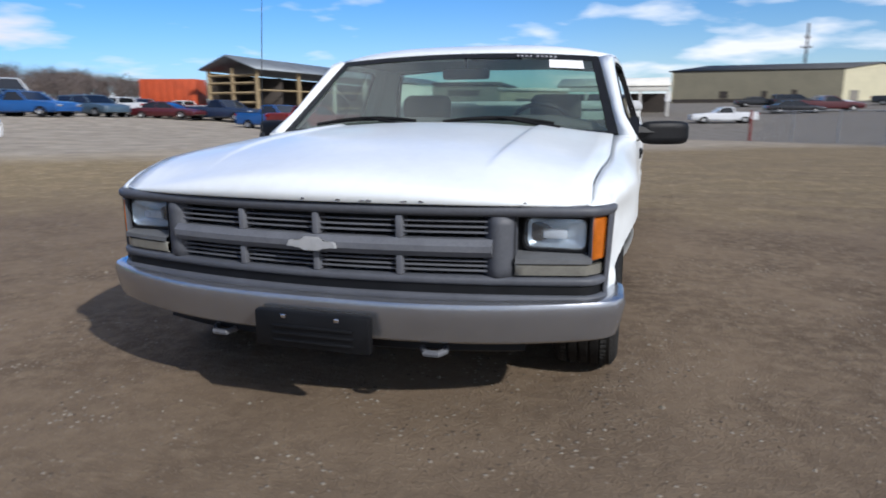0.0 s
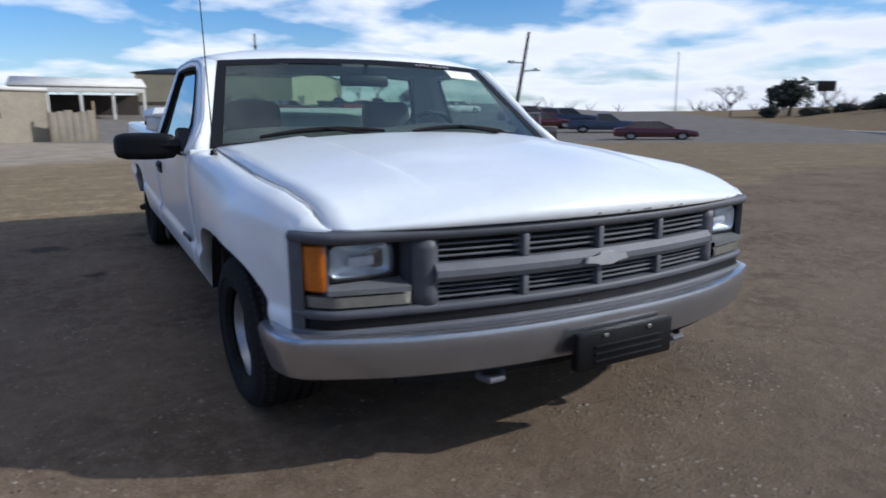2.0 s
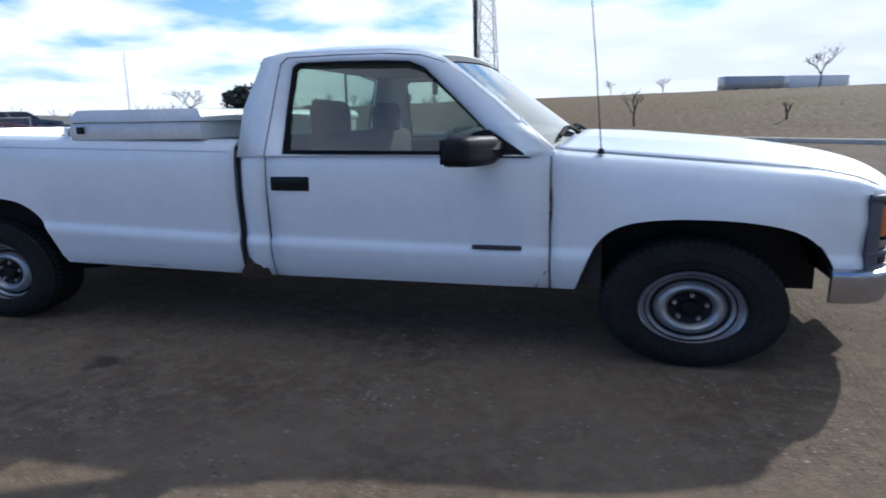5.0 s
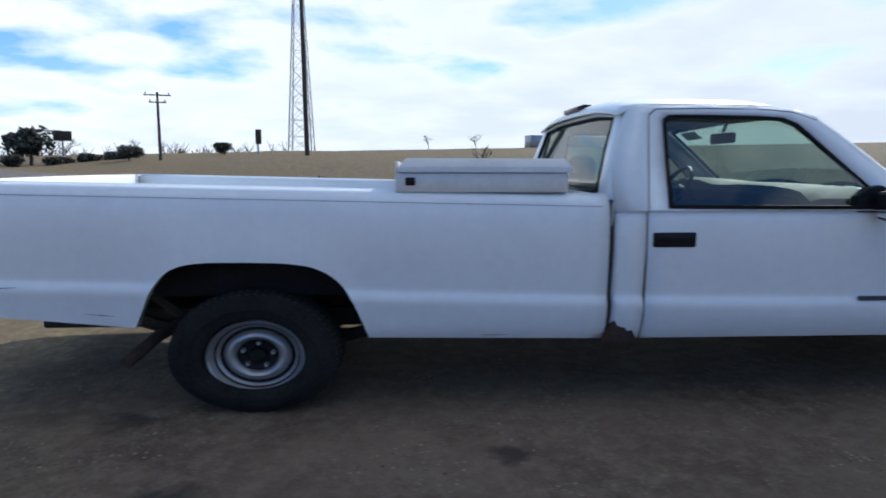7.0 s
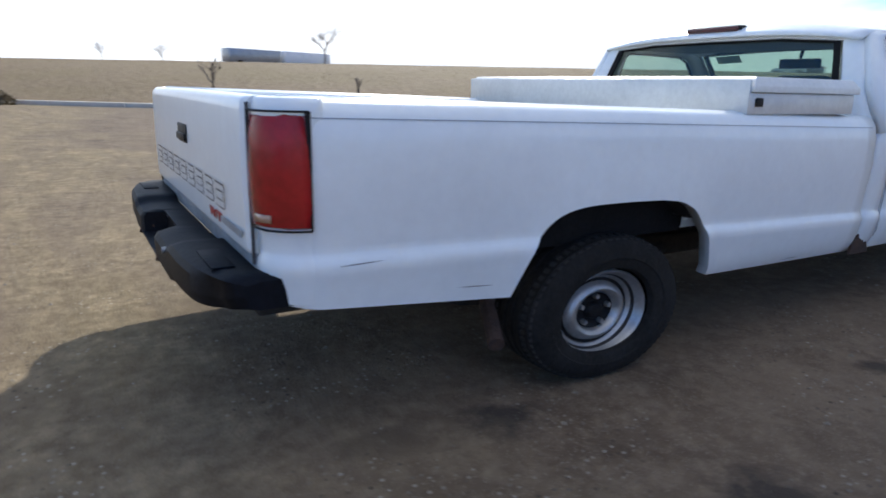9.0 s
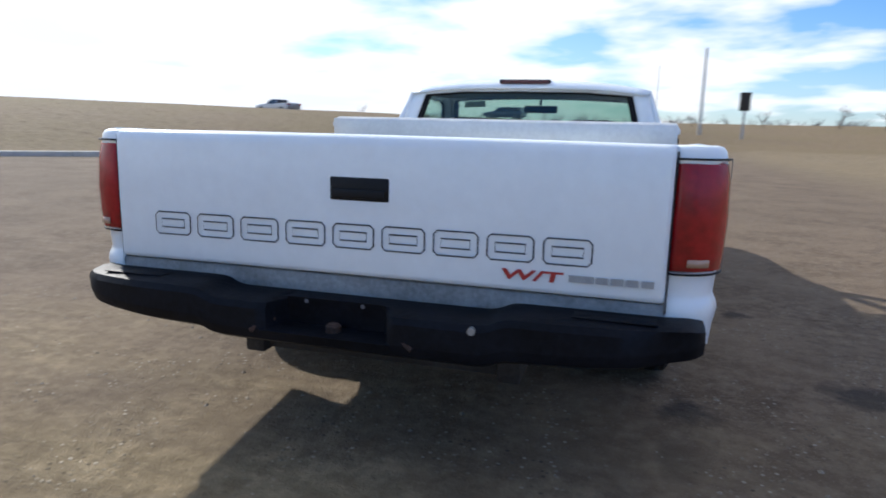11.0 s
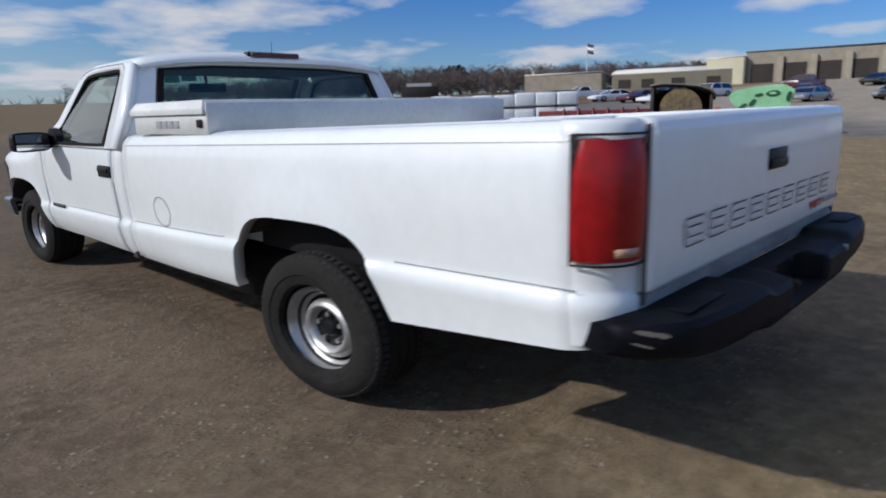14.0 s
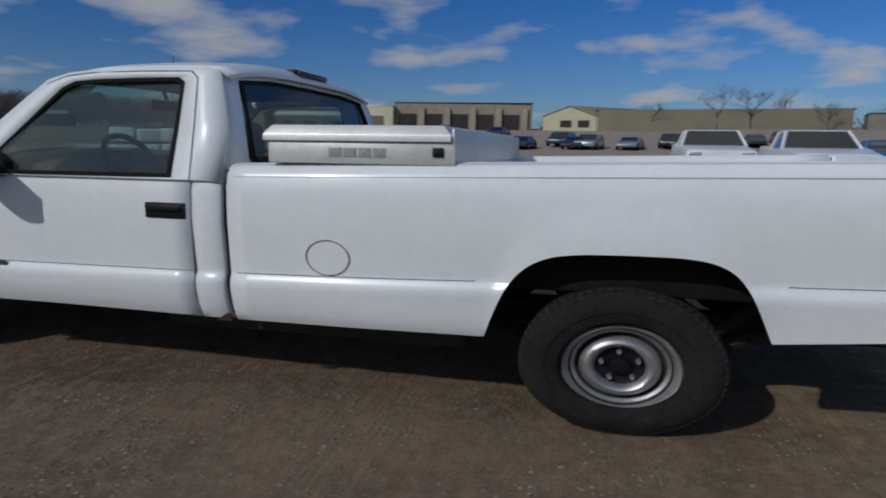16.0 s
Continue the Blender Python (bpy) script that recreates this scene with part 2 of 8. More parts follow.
def ground_material():
    """Packed dirt and gravel in the lot, dry grass beyond the kerb, pale dirt and tarmac further off."""
    m = bpy.data.materials.new("lot_ground")
    m.use_nodes = True
    k = Nodes(m.node_tree)
    pos = k.add("ShaderNodeNewGeometry").outputs["Position"]
    xyz = k.add("ShaderNodeSeparateXYZ", None, Vector=pos)
    x, y = xyz.outputs[0], xyz.outputs[1]
    wide = k.noise(pos, 0.16, 5.0, 0.6)
    mid = k.noise(pos, 1.3, 5.0, 0.62, 0.3)
    fine = k.noise(pos, 14.0, 5.0, 0.65)
    grit = k.noise(pos, 95.0, 3.0, 0.7)
    dirt = k.mix(k.ramp(mid, [(0.36, 0.0), (0.66, 1.0)]), (0.096, 0.068, 0.045), (0.178, 0.130, 0.087))
    dirt = k.mix(k.ramp(fine, [(0.42, 0.0), (0.70, 0.75)]), dirt, (0.222, 0.167, 0.112))
    dirt = k.mix(k.ramp(grit, [(0.56, 0.0), (0.72, 0.65)]), dirt, (0.281, 0.233, 0.171))
    dirt = k.mix(k.ramp(wide, [(0.42, 0.0), (0.62, 0.55)]), dirt, (0.145, 0.108, 0.073))
    # single pebbles and clods
    vo = k.add("ShaderNodeTexVoronoi", None, Vector=pos, Scale=34.0)
    spot_ = k.math("MULTIPLY", k.ramp(vo.outputs["Distance"], [(0.16, 1.0), (0.30, 0.0)]), k.ramp(k.noise(pos, 3.1, 4.0, 0.6), [(0.46, 0.0), (0.62, 0.85)]))
    dirt = k.mix(spot_, dirt, k.mix(k.ramp(vo.outputs["Color"], [(0.3, 0.0), (0.7, 1.0)]), (0.060, 0.048, 0.038), (0.34, 0.305, 0.25)))
    # stains of oil
    vor = k.noise(pos, 0.75, 3.0, 0.5, 1.2)
    dirt = k.mix(k.ramp(vor, [(0.70, 0.0), (0.78, 0.6)]), dirt, (0.055, 0.044, 0.036))
    # oil dropped by parked vehicles
    for cx, cy, size in STAINS:
        away = k.add("ShaderNodeVectorMath", {"operation": "DISTANCE"}, i0=pos, i1=(cx, cy, LOT)).outputs["Value"]
        away = k.math("MULTIPLY_ADD", k.math("SUBTRACT", fine, 0.5), size * 1.6, away)
        dirt = k.mix(k.ramp(k.math("DIVIDE", away, size * 2), [(0.25, 0.75), (0.62, 0.0)]), dirt, (0.030, 0.026, 0.024))
    # the pale strip of yellow dust behind the truck
    wob = k.math("MULTIPLY", k.math("SUBTRACT", wide, 0.5), 9.0)
    wob2 = k.math("MULTIPLY", k.math("SUBTRACT", mid, 0.5), 1.2)
    tyres = k.noise(k.add("ShaderNodeMapping", None, Vector=pos, Rotation=(0, 0, 0.5), Scale=(0.5, 2.2, 1.0)).outputs[0], 0.9, 5.0, 0.6, 0.4)
    south = k.math("MULTIPLY_ADD", y, 1.0, k.math("ADD", wob, wob2))
    pale = k.math("MULTIPLY", k.ramp(k.math("MULTIPLY", south, 0.1), [(0.32, 0.0), (0.50, 1.0)]), k.ramp(tyres, [(0.32, 0.3), (0.62, 1.0)]))
    dust = k.mix(k.ramp(fine, [(0.38, 0.0), (0.66, 1.0)]), (0.188, 0.141, 0.079), (0.352, 0.274, 0.160))
    dust = k.mix(k.ramp(k.noise(pos, 3.4, 4.0, 0.6, 0.5), [(0.44, 0.55), (0.60, 0.0)]), dust, (0.150, 0.112, 0.062))
    dust = k.mix(k.math("MULTIPLY", spot_, 0.8), dust, k.mix(k.ramp(vo.outputs["Color"], [(0.3, 0.0), (0.7, 1.0)]), (0.10, 0.082, 0.055), (0.46, 0.41, 0.31)))
    dirt = k.mix(k.math("MULTIPLY", pale, 0.92), dirt, dust)
    # pale dry dirt on the west side
    west = k.ramp(k.math("MULTIPLY_ADD", k.math("ADD", x, wob2), -0.05, 0.0), [(0.22, 0.0), (0.40, 0.75)])
    dirt = k.mix(west, dirt, dust)
    asphalt = k.ramp(k.math("MULTIPLY_ADD", k.math("ADD", x, k.math("MULTIPLY_ADD", wob2, 1.0, k.math("MULTIPLY", y, -0.35))), -0.05, 0.0), [(0.74, 0.0), (0.78, 1.0)])
    dirt = k.mix(asphalt, dirt, k.mix(k.ramp(mid, [(0.35, 0.0), (0.65, 1.0)]), (0.125, 0.118, 0.108), (0.190, 0.178, 0.160)))
    # grey gravel in the fenced lot to the north
    ne = k.math("ADD", k.math("MULTIPLY", x, 0.6), k.math("ADD", k.math("MULTIPLY", y, 0.8), wob2))
    fenced = k.math("MULTIPLY", k.ramp(k.math("MULTIPLY", ne, 0.02), [(0.44, 0.0), (0.48, 1.0)]), k.ramp(k.math("MULTIPLY_ADD", x, 0.1, 0.5), [(0.0, 0.0), (0.25, 1.0)]))
    # far lot: bleached gravel
    north = k.math("ADD", k.math("MULTIPLY", x, -0.75), k.math("ADD", y, k.math("MULTIPLY", wob, 0.5)))
    far = k.ramp(k.math("MULTIPLY", north, 0.02), [(0.29, 0.0), (0.36, 1.0)])
    gravel = k.mix(k.ramp(mid, [(0.35, 0.0), (0.65, 1.0)]), (0.25, 0.212, 0.165), (0.38, 0.33, 0.26))
    dirt = k.mix(k.math("MULTIPLY", far, 0.8), dirt, gravel)
    dirt = k.mix(fenced, dirt, k.mix(k.ramp(mid, [(0.35, 0.0), (0.65, 1.0)]), (0.145, 0.130, 0.110), (0.205, 0.185, 0.158)))
    # grass beyond the kerb
    u = k.math("ADD", k.math("MULTIPLY", k.math("SUBTRACT", x, 16.0), 0.79), k.math("MULTIPLY", k.math("ADD", y, 8.0), -0.61))
    edge = k.ramp(k.math("ADD", k.math("MULTIPLY", u, 0.5), 0.5), [(0.52, 0.0), (0.60, 1.0)])
    blade = k.noise(pos, 4.0, 6.0, 0.7)
    grass = k.mix(k.ramp(blade, [(0.35, 0.0), (0.68, 1.0)]), (0.136, 0.097, 0.054), (0.243, 0.178, 0.102))
    grass = k.mix(k.ramp(k.noise(pos, 0.09, 4.0, 0.6), [(0.45, 0.0), (0.62, 0.5)]), grass, (0.172, 0.132, 0.060))
    verge = k.ramp(k.math("MULTIPLY", k.math("ADD", k.math("MULTIPLY_ADD", x, -0.25, k.math("MULTIPLY", y, -1.0)), k.math("MULTIPLY", wob, 0.4)), 0.01), [(0.40, 0.0), (0.43, 1.0)])
    col = k.mix(k.math("MAXIMUM", edge, verge), dirt, grass)
    h = k.math("ADD", k.math("MULTIPLY_ADD", spot_, 0.25, k.math("MULTIPLY", fine, 0.55)), k.math("ADD", k.math("MULTIPLY", grit, 0.30), k.math("MULTIPLY_ADD", tyres, 2.2, k.math("MULTIPLY", mid, 0.9))))
    bump = k.add("ShaderNodeBump", None, Strength=0.5, Distance=0.05, Height=h).outputs[0]
    p = k.add("ShaderNodeBsdfPrincipled", None, Base_Color=col, Roughness=0.93, Diffuse_Roughness=0.25, Specular_IOR_Level=0.15, Normal=bump)
    k.add("ShaderNodeOutputMaterial", None, Surface=p.outputs[0])
    return m


M["ground"] = ground_material()
M["stone"] = surface("stone", (0.25, 0.215, 0.165), 0.9, 0, 0.3, 30, 0.4, 60, random_tint=0.5)
M["concrete"] = surface("concrete", (0.50, 0.465, 0.40), 0.9, 0, 0.14, 3, 0.3, 40)


# ---------------------------------------------------------------- mesh tools
def part(name, bm, material, parent=None, label="", angle=32):
    """Links a bmesh as one mesh object, smooth but for its sharp edges, under a thing or a part."""
    me = bpy.data.meshes.new(name)
    bmesh.ops.recalc_face_normals(bm, faces=bm.faces)
    bm.to_mesh(me)
    bm.free()
    for mt in material if isinstance(material, (list, tuple)) else (material,):
        me.materials.append(M[mt] if isinstance(mt, str) else mt)
    me.shade_smooth()
    me.set_sharp_from_angle(angle=radians(angle))
    ob = new(name, me)
    ob.parent = parent
    return tagged(ob, label) if label else ob


def empty(name, label, category, at=(0, 0, 0), turn=0.0, group="", kind=""):
    ob = new(name)
    ob.matrix_world = pose(*at, 0, 0, turn)
    ob.empty_display_size = 0.2
    return tagged(ob, label, category, group, kind)


def sheet(bm, rows, close=False, mat=0):
    """Quads over rows of points."""
    vs = [[bm.verts.new(p) for p in r] for r in rows]
    for a, b in zip(vs, vs[1:]):
        m = len(a)
        for i in range(m if close else m - 1):
            j = (i + 1) % m
            f = bm.faces.new((a[i], a[j], b[j], b[i]))
            f.material_index = mat
    return vs


def box(bm, x0, x1, y0, y1, z0, z1, bevel=0.0, seg=2, mat=0):
    r = bmesh.ops.create_cube(bm, size=1)
    bmesh.ops.transform(bm, matrix=Matrix.LocRotScale(((x0 + x1) / 2, (y0 + y1) / 2, (z0 + z1) / 2), None, (abs(x1 - x0), abs(y1 - y0), abs(z1 - z0))), verts=r["verts"])
    fs = {f for v in r["verts"] for f in v.link_faces}
    if bevel:
        es = {e for f in fs for e in f.edges}
        g = bmesh.ops.bevel(bm, geom=list(es), offset=bevel, segments=seg, affect="EDGES", profile=0.5)
        fs = set(g["faces"]) | {f for f in fs if f.is_valid}
    for f in fs:
        if f.is_valid:
            f.material_index = mat
    return bm


def prism(bm, outline, depth, axis, base=0.0, bevel=0.0, mat=0):
    """An outline of (a, b) pushed through along an axis."""
    def p(a, b, c):
        return {"x": (c, a, b), "y": (a, c, b), "z": (a, b, c)}[axis]
    lo = [bm.verts.new(p(a, b, base)) for a, b in outline]
    hi = [bm.verts.new(p(a, b, base + depth)) for a, b in outline]
    fs = [bm.faces.new(lo), bm.faces.new(hi)]
    for i in range(len(lo)):
        j = (i + 1) % len(lo)
        fs.append(bm.faces.new((lo[i], lo[j], hi[j], hi[i])))
    for f in fs:
        f.material_index = mat
    if bevel:
        bmesh.ops.bevel(bm, geom=list({e for f in fs for e in f.edges}), offset=bevel, segments=2, affect="EDGES")
    return bm


def tube(bm, pts, radii, sides=8, cap=True, mat=0):
    """A round bar along points, with a radius at each."""
    if not isinstance(radii, (list, tuple)):
        radii = [radii] * len(pts)
    pts = [Vector(p) for p in pts]
    rows = []
    for i, p in enumerate(pts):
        d = (pts[min(i + 1, len(pts) - 1)] - pts[max(i - 1, 0)]).normalized()
        a = d.orthogonal().normalized() if abs(d.z) > 0.9 else d.cross(Vector((0, 0, 1))).normalized()
        b = d.cross(a)
        rows.append([p + radii[i] * (math.cos(t) * a + math.sin(t) * b) for t in (2 * math.pi * j / sides for j in range(sides))])
    vs = sheet(bm, rows, True, mat)
    if cap:
        for r in (vs[0], vs[-1]):
            bm.faces.new(r).material_index = mat
    return bm


def spin(bm, profile, sides=48, flat=1.0, mat=0, centre=(0, 0, 0), share=1.0, start=0.0):
    """A profile of (out along x, radius) turned round the x axis; flat lowers it in z."""
    cx, cy, cz = centre
    rows = []
    for i in range(sides + (share < 1)):
        t = start + 2 * math.pi * share * i / sides
        rows.append([(cx + x, cy + r * math.cos(t), cz + r * math.sin(t) * flat) for x, r in profile])
    if share == 1.0:
        rows.append(rows[0])
    sheet(bm, rows, False, mat)
    bmesh.ops.remove_doubles(bm, verts=bm.verts, dist=0.00005)
    return bm


def solid(ob, depth, offset=-1.0):
    md = ob.modifiers.new("thickness", "SOLIDIFY")
    md.thickness, md.offset = depth, offset
    return ob


def lerp(v, xs, ys):
    return float(np.interp(v, xs, ys))


# ---------------------------------------------------------------- ground
def rise(x, y):
    """Height of the land: a flat lot, a bank beyond the kerb, and slow rises to north and west."""
    r = math.hypot(x, y - 2)
    u = (x - 16) * 0.79 - (y + 8) * 0.61
    bank = 3.05 * (1 - math.exp(-max(0.0, u - 1.0) / 16))
    w = max(0.0, -x - 8)
    west = lerp(w, [0, 11, 20, 46, 77, 100], [0, 0.25, 0.42, 0.85, 3.2, 4.3])
    far = 0.05 * max(0.0, r - 36)
    if r > 100:
        west = min(west, 4.3)
        far = 3.2 + (r - 100) * 0.004
    # the land dips to the north-east
    az = math.degrees(math.atan2(y - 2, x))
    far *= 1 - 0.45 * min(1.0, max(0.0, (az - 12) / 14)) * min(1.0, max(0.0, (56 - az) / 10))
    ramp = 0.45 * min(1.0, max(0.0, (-x - 20) / 10)) * min(1.0, max(0.0, (y - 14) / 8)) * min(1.0, max(0.0, (r - 25) / 12))
    return LOT + max(bank, min(west, 5.0) + ramp, min(far, 6.0))


def build_ground():
    bm = bmesh.new()
    radii = [0, 1.5, 3, 4.5, 6, 7.5, 9, 11, 13, 15, 17, 19, 21, 23, 25, 27, 29, 31, 34, 37, 40, 44, 48, 53, 58, 64, 71, 80, 90, 100, 115, 140, 200, 400, 900, 2500]
    seg = 144
    rows = []
    for r in radii[1:]:
        row = []
        for i in range(seg):
            a = 2 * math.pi * i / seg
            x, y = r * math.cos(a), 2 + r * math.sin(a)
            z = rise(x, y)
            if r > 7 and r < 120:
                z += 0.05 * noise.noise((x * 0.16, y * 0.16, 0)) * min(1, (r - 7) / 12)
            row.append((x, y, z))
        rows.append(row)
    vs = sheet(bm, rows, True)
    c = bm.verts.new((0, 2, LOT))
    for i in range(seg):
        bm.faces.new((c, vs[0][i], vs[0][(i + 1) % seg]))
    ob = part("ground", bm, "ground", angle=60)
    return tagged(ob, "packed brown dirt and gravel lot with a dry grass bank", "ground", kind="structure")


build_ground()


def build_kerb():
    """White concrete kerb along the foot of the grass bank, in cast lengths."""
    root = empty("kerb", "weathered white concrete kerb along the dry grass bank", "kerb", kind="structure")
    me = None
    for i in range(-22, 22):
        s0 = i * 3.0
        x, y = 16 + 0.61 * s0, -8 + 0.79 * s0
        if me is None:
            bm = bmesh.new()
            box(bm, -1.485, 1.485, -0.18, 0.18, -0.15, 0.15, 0.03)
            ob = part("kerb_stone", bm, "concrete", root)
            me = ob.data
        else:
            ob = new("kerb_stone", me)
            ob.parent = root
        ob.matrix_local = pose(x, y, LOT, 0, 0, math.degrees(math.atan2(0.79, 0.61)) + random.uniform(-0.4, 0.4))


build_kerb()


def build_stones():
    """Loose gravel lying about on the lot."""
    bm = bmesh.new()
    rnd = random.Random(4)
    for i in range(9000):
        r = 1.0 + 11 * rnd.random() ** 0.8
        a = rnd.uniform(0, 2 * math.pi)
        x, y = r * math.cos(a), 2 + r * 1.05 * math.sin(a)
        s = 0.004 + 0.013 * rnd.random() ** 4
        h = s * rnd.uniform(0.35, 0.6)
        t = rnd.uniform(0, 6.3)
        lo = [bm.verts.new((x + s * math.cos(t + q) * rnd.uniform(0.7, 1.2), y + s * math.sin(t + q) * rnd.uniform(0.7, 1.2), rise(x, y) - 0.002)) for q in (0, 1.3, 2.5, 3.8, 5.0)]
        hi = bm.verts.new((x, y, rise(x, y) + h))
        for j in range(5):
            bm.faces.new((lo[j], lo[(j + 1) % 5], hi))
    tagged(part("gravel", bm, "stone", angle=20), "loose pale gravel scattered on the dirt lot", "gravel", kind="stuff")


build_stones()

# ---------------------------------------------------------------- the pickup
# nose towards -y, front axle at y = 0, rear axle at y = 3.34
LOW = 0.77
truck = empty("pickup_truck", "white regular-cab work pickup with a long bed, standing on dirt", "pickup truck")


def rail_top(y):
    return lerp(y, [1.89, 4.47], [0.945, 1.0])


def crease(y):
    return lerp(y, [-0.6, 1.0, 1.9, 2.7, 3.77, 4.47], [0.505, 0.512, 0.525, 0.548, 0.592, 0.612])


def rocker(y):
    return lerp(y, [-0.6, 1.9, 2.87, 3.79, 4.47], [0.40 if y < -0.3 else 0.345, 0.347, 0.365, 0.42, 0.485])


def fender_top(y):
    return lerp(y, [-0.66, -0.55, -0.44, -0.04, 0.46, 0.54], [0.765, 0.80, 0.822, 0.856, 0.895, 0.905])


def nose(x):
    return -0.82 + 0.12 * (abs(x) / 0.80) ** 1.9


# plan of the wrapped front corner, from the lamp round to the fender
CORNER = [(0.803, -0.694), (0.822, -0.679), (0.838, -0.661), (0.850, -0.643), (0.857, -0.630), (0.863, -0.618), (0.867, -0.606)]
FENDER_START = -0.610


FRONT_ARCH = ([-0.515, -0.50, -0.48, -0.43, -0.36, -0.28, -0.18, -0.08, 0.05, 0.14, 0.22, 0.29, 0.35, 0.385, 0.41, 0.43],
              [0.41, 0.455, 0.50, 0.565, 0.605, 0.627, 0.642, 0.648, 0.648, 0.642, 0.63, 0.605, 0.555, 0.48, 0.41, 0.345])
REAR_ARCH = ([2.87, 2.885, 2.905, 2.94, 2.98, 3.03, 3.10, 3.20, 3.35, 3.50, 3.58, 3.64, 3.69, 3.73, 3.76, 3.79],
             [0.365, 0.41, 0.465, 0.545, 0.60, 0.64, 0.668, 0.68, 0.684, 0.684, 0.676, 0.657, 0.62, 0.555, 0.485, 0.42])


def smooth_curve(ys, zs, n=72):
    """The same curve with many more points, its corners rounded."""
    t = np.linspace(ys[0], ys[-1], n)
    z = np.interp(t, ys, zs)
    for _ in range(6):
        z[1:-1] = (z[:-2] + 2 * z[1:-1] + z[2:]) / 4
    return [float(v) for v in t], [float(v) for v in z]


FRONT_ARCH = smooth_curve(*FRONT_ARCH)
REAR_ARCH = smooth_curve(*REAR_ARCH)


def side_x(y, z, zt, top_in=0.0):
    """Half width of the body side at height z: rocker, ledge over the crease, soft belly, rolled top."""
    zb, zc = 0.34, crease(y)
    if top_in > 0.05:
        tight = min(1.0, max(0.0, (y - 0.12) / 0.38)) ** 2
        rolled = lerp(z, [zb, zb + 0.05, zc - 0.075, zc - 0.045, zc - 0.028, zc - 0.012, zc + 0.006, zc + 0.014, zc + 0.08, zt - 0.16, zt - 0.10, zt - 0.06, zt - 0.032, zt - 0.014, zt - 0.005, zt],
                    [0.905, 0.935, 0.950, 0.9555, 0.9575, 0.9545, 0.9455, 0.9435, 0.9495, 0.957, 0.951, 0.938, 0.917, 0.892, 0.868, 0.845])
        square = lerp(z, [zt - 0.06, zt - 0.032, zt - 0.014, zt - 0.005, zt], [0.9575, 0.953, 0.938, 0.905, 0.845])
        return rolled + (max(rolled, square) - rolled) * tight if z > zt - 0.16 else rolled
    return lerp(z, [zb, zb + 0.05, zc - 0.075, zc - 0.045, zc - 0.028, zc - 0.012, zc + 0.006, zc + 0.014, zc + 0.08, (zc + zt) / 2, zt - 0.09, zt - 0.035, zt - 0.012, zt],
                [0.905, 0.935, 0.950, 0.9555, 0.9575, 0.9545, 0.9455, 0.9435, 0.9495, 0.960, 0.956, 0.943, 0.925 - top_in * 0.4, 0.90 - top_in])


def side_panel(name, s, path, arch, top, bottom, top_in, parent, inset=None, label="", lip=0.045, ease=0.0, cut=9.0):
    """A body side as a sheet from its lower edge, cut by a wheel arch, to its rolled top."""
    bm = bmesh.new()
    cols = []
    for y in path:
        zt, zc = top(y), crease(y)
        zb = bottom(y)
        if arch and arch[0][0] <= y <= arch[0][-1]:
            zb = max(zb, lerp(y, *arch))
        keys = [0.34, 0.37, 0.40, 0.44, zc - 0.075, zc - 0.058, zc - 0.045, zc - 0.028, zc - 0.012, zc - 0.003, zc + 0.006, zc + 0.014, zc + 0.03, zc + 0.08, zc + 0.13, (zc + zt) / 2, zt - 0.13, zt - 0.10, zt - 0.08, zt - 0.06, zt - 0.045, zt - 0.032, zt - 0.022, zt - 0.014, zt - 0.009, zt - 0.005, zt]
        keys = [min(cut, max(q, zb)) for q in sorted(keys)]
        dx, dy = inset(y) if inset else (0.0, 0.0)
        flare = 0.016 * (1 - abs(2 * (y - arch[0][0]) / (arch[0][-1] - arch[0][0]) - 1) ** 4) if arch and arch[0][0] <= y <= arch[0][-1] else 0.0
        cols.append([(s * (side_x(y, q, zt, top_in) - dx * (1 - ease * max(0.0, (q - 0.70) / (zt - 0.70))) + flare * math.exp(-((q - zb) / 0.075) ** 2)), y + dy, q) for q in keys])
        if lip:
            p = cols[-1][0]
            cols[-1].insert(0, (p[0] - s * lip, p[1], p[2] + 0.004))
    sheet(bm, cols)
    bmesh.ops.remove_doubles(bm, verts=bm.verts, dist=0.0004)
    ob = part(name, bm, "white_paint", parent, label, 28)
    return solid(ob, 0.008, -1.0)


def arch_liner(name, s, arch, parent, depth=0.36, low=0.0, wall_low=0.30):
    bm = bmesh.new()
    rows = []
    for y, z in zip(*arch):
        if z >= low:
            rows.append([(s * 0.915, y, z + 0.006), (s * (0.915 - depth), y, z + 0.006)])
    sheet(bm, rows)
    solid(part(name, bm, "black_plastic", parent), 0.006)
    # wall closing the well towards the frame
    bm = bmesh.new()
    ya, yb = min(arch[0]), max(arch[0])
    box(bm, s * (0.915 - depth - 0.012), s * (0.915 - depth), ya - 0.02, yb + 0.02, wall_low, max(arch[1]) + 0.01)
    part("wheel_well_wall", bm, "black_plastic", parent)


def hood_edge(y):
    return max(0.797, 0.8435 - 0.55 * nose_inset(y)[0])


def hood_edge_z(y):
    return lerp(y, [-0.705, -0.685, -0.668, -0.640, -0.605, -0.560], [0.739, 0.744, 0.753, 0.770, 0.786, 0.8025]) if y < -0.560 else fender_top(y) + 0.005


def nose_inset(y):
    t = max(0.0, (-0.15 - y) / 0.48)
    return 0.095 * t ** 1.7, 0.0


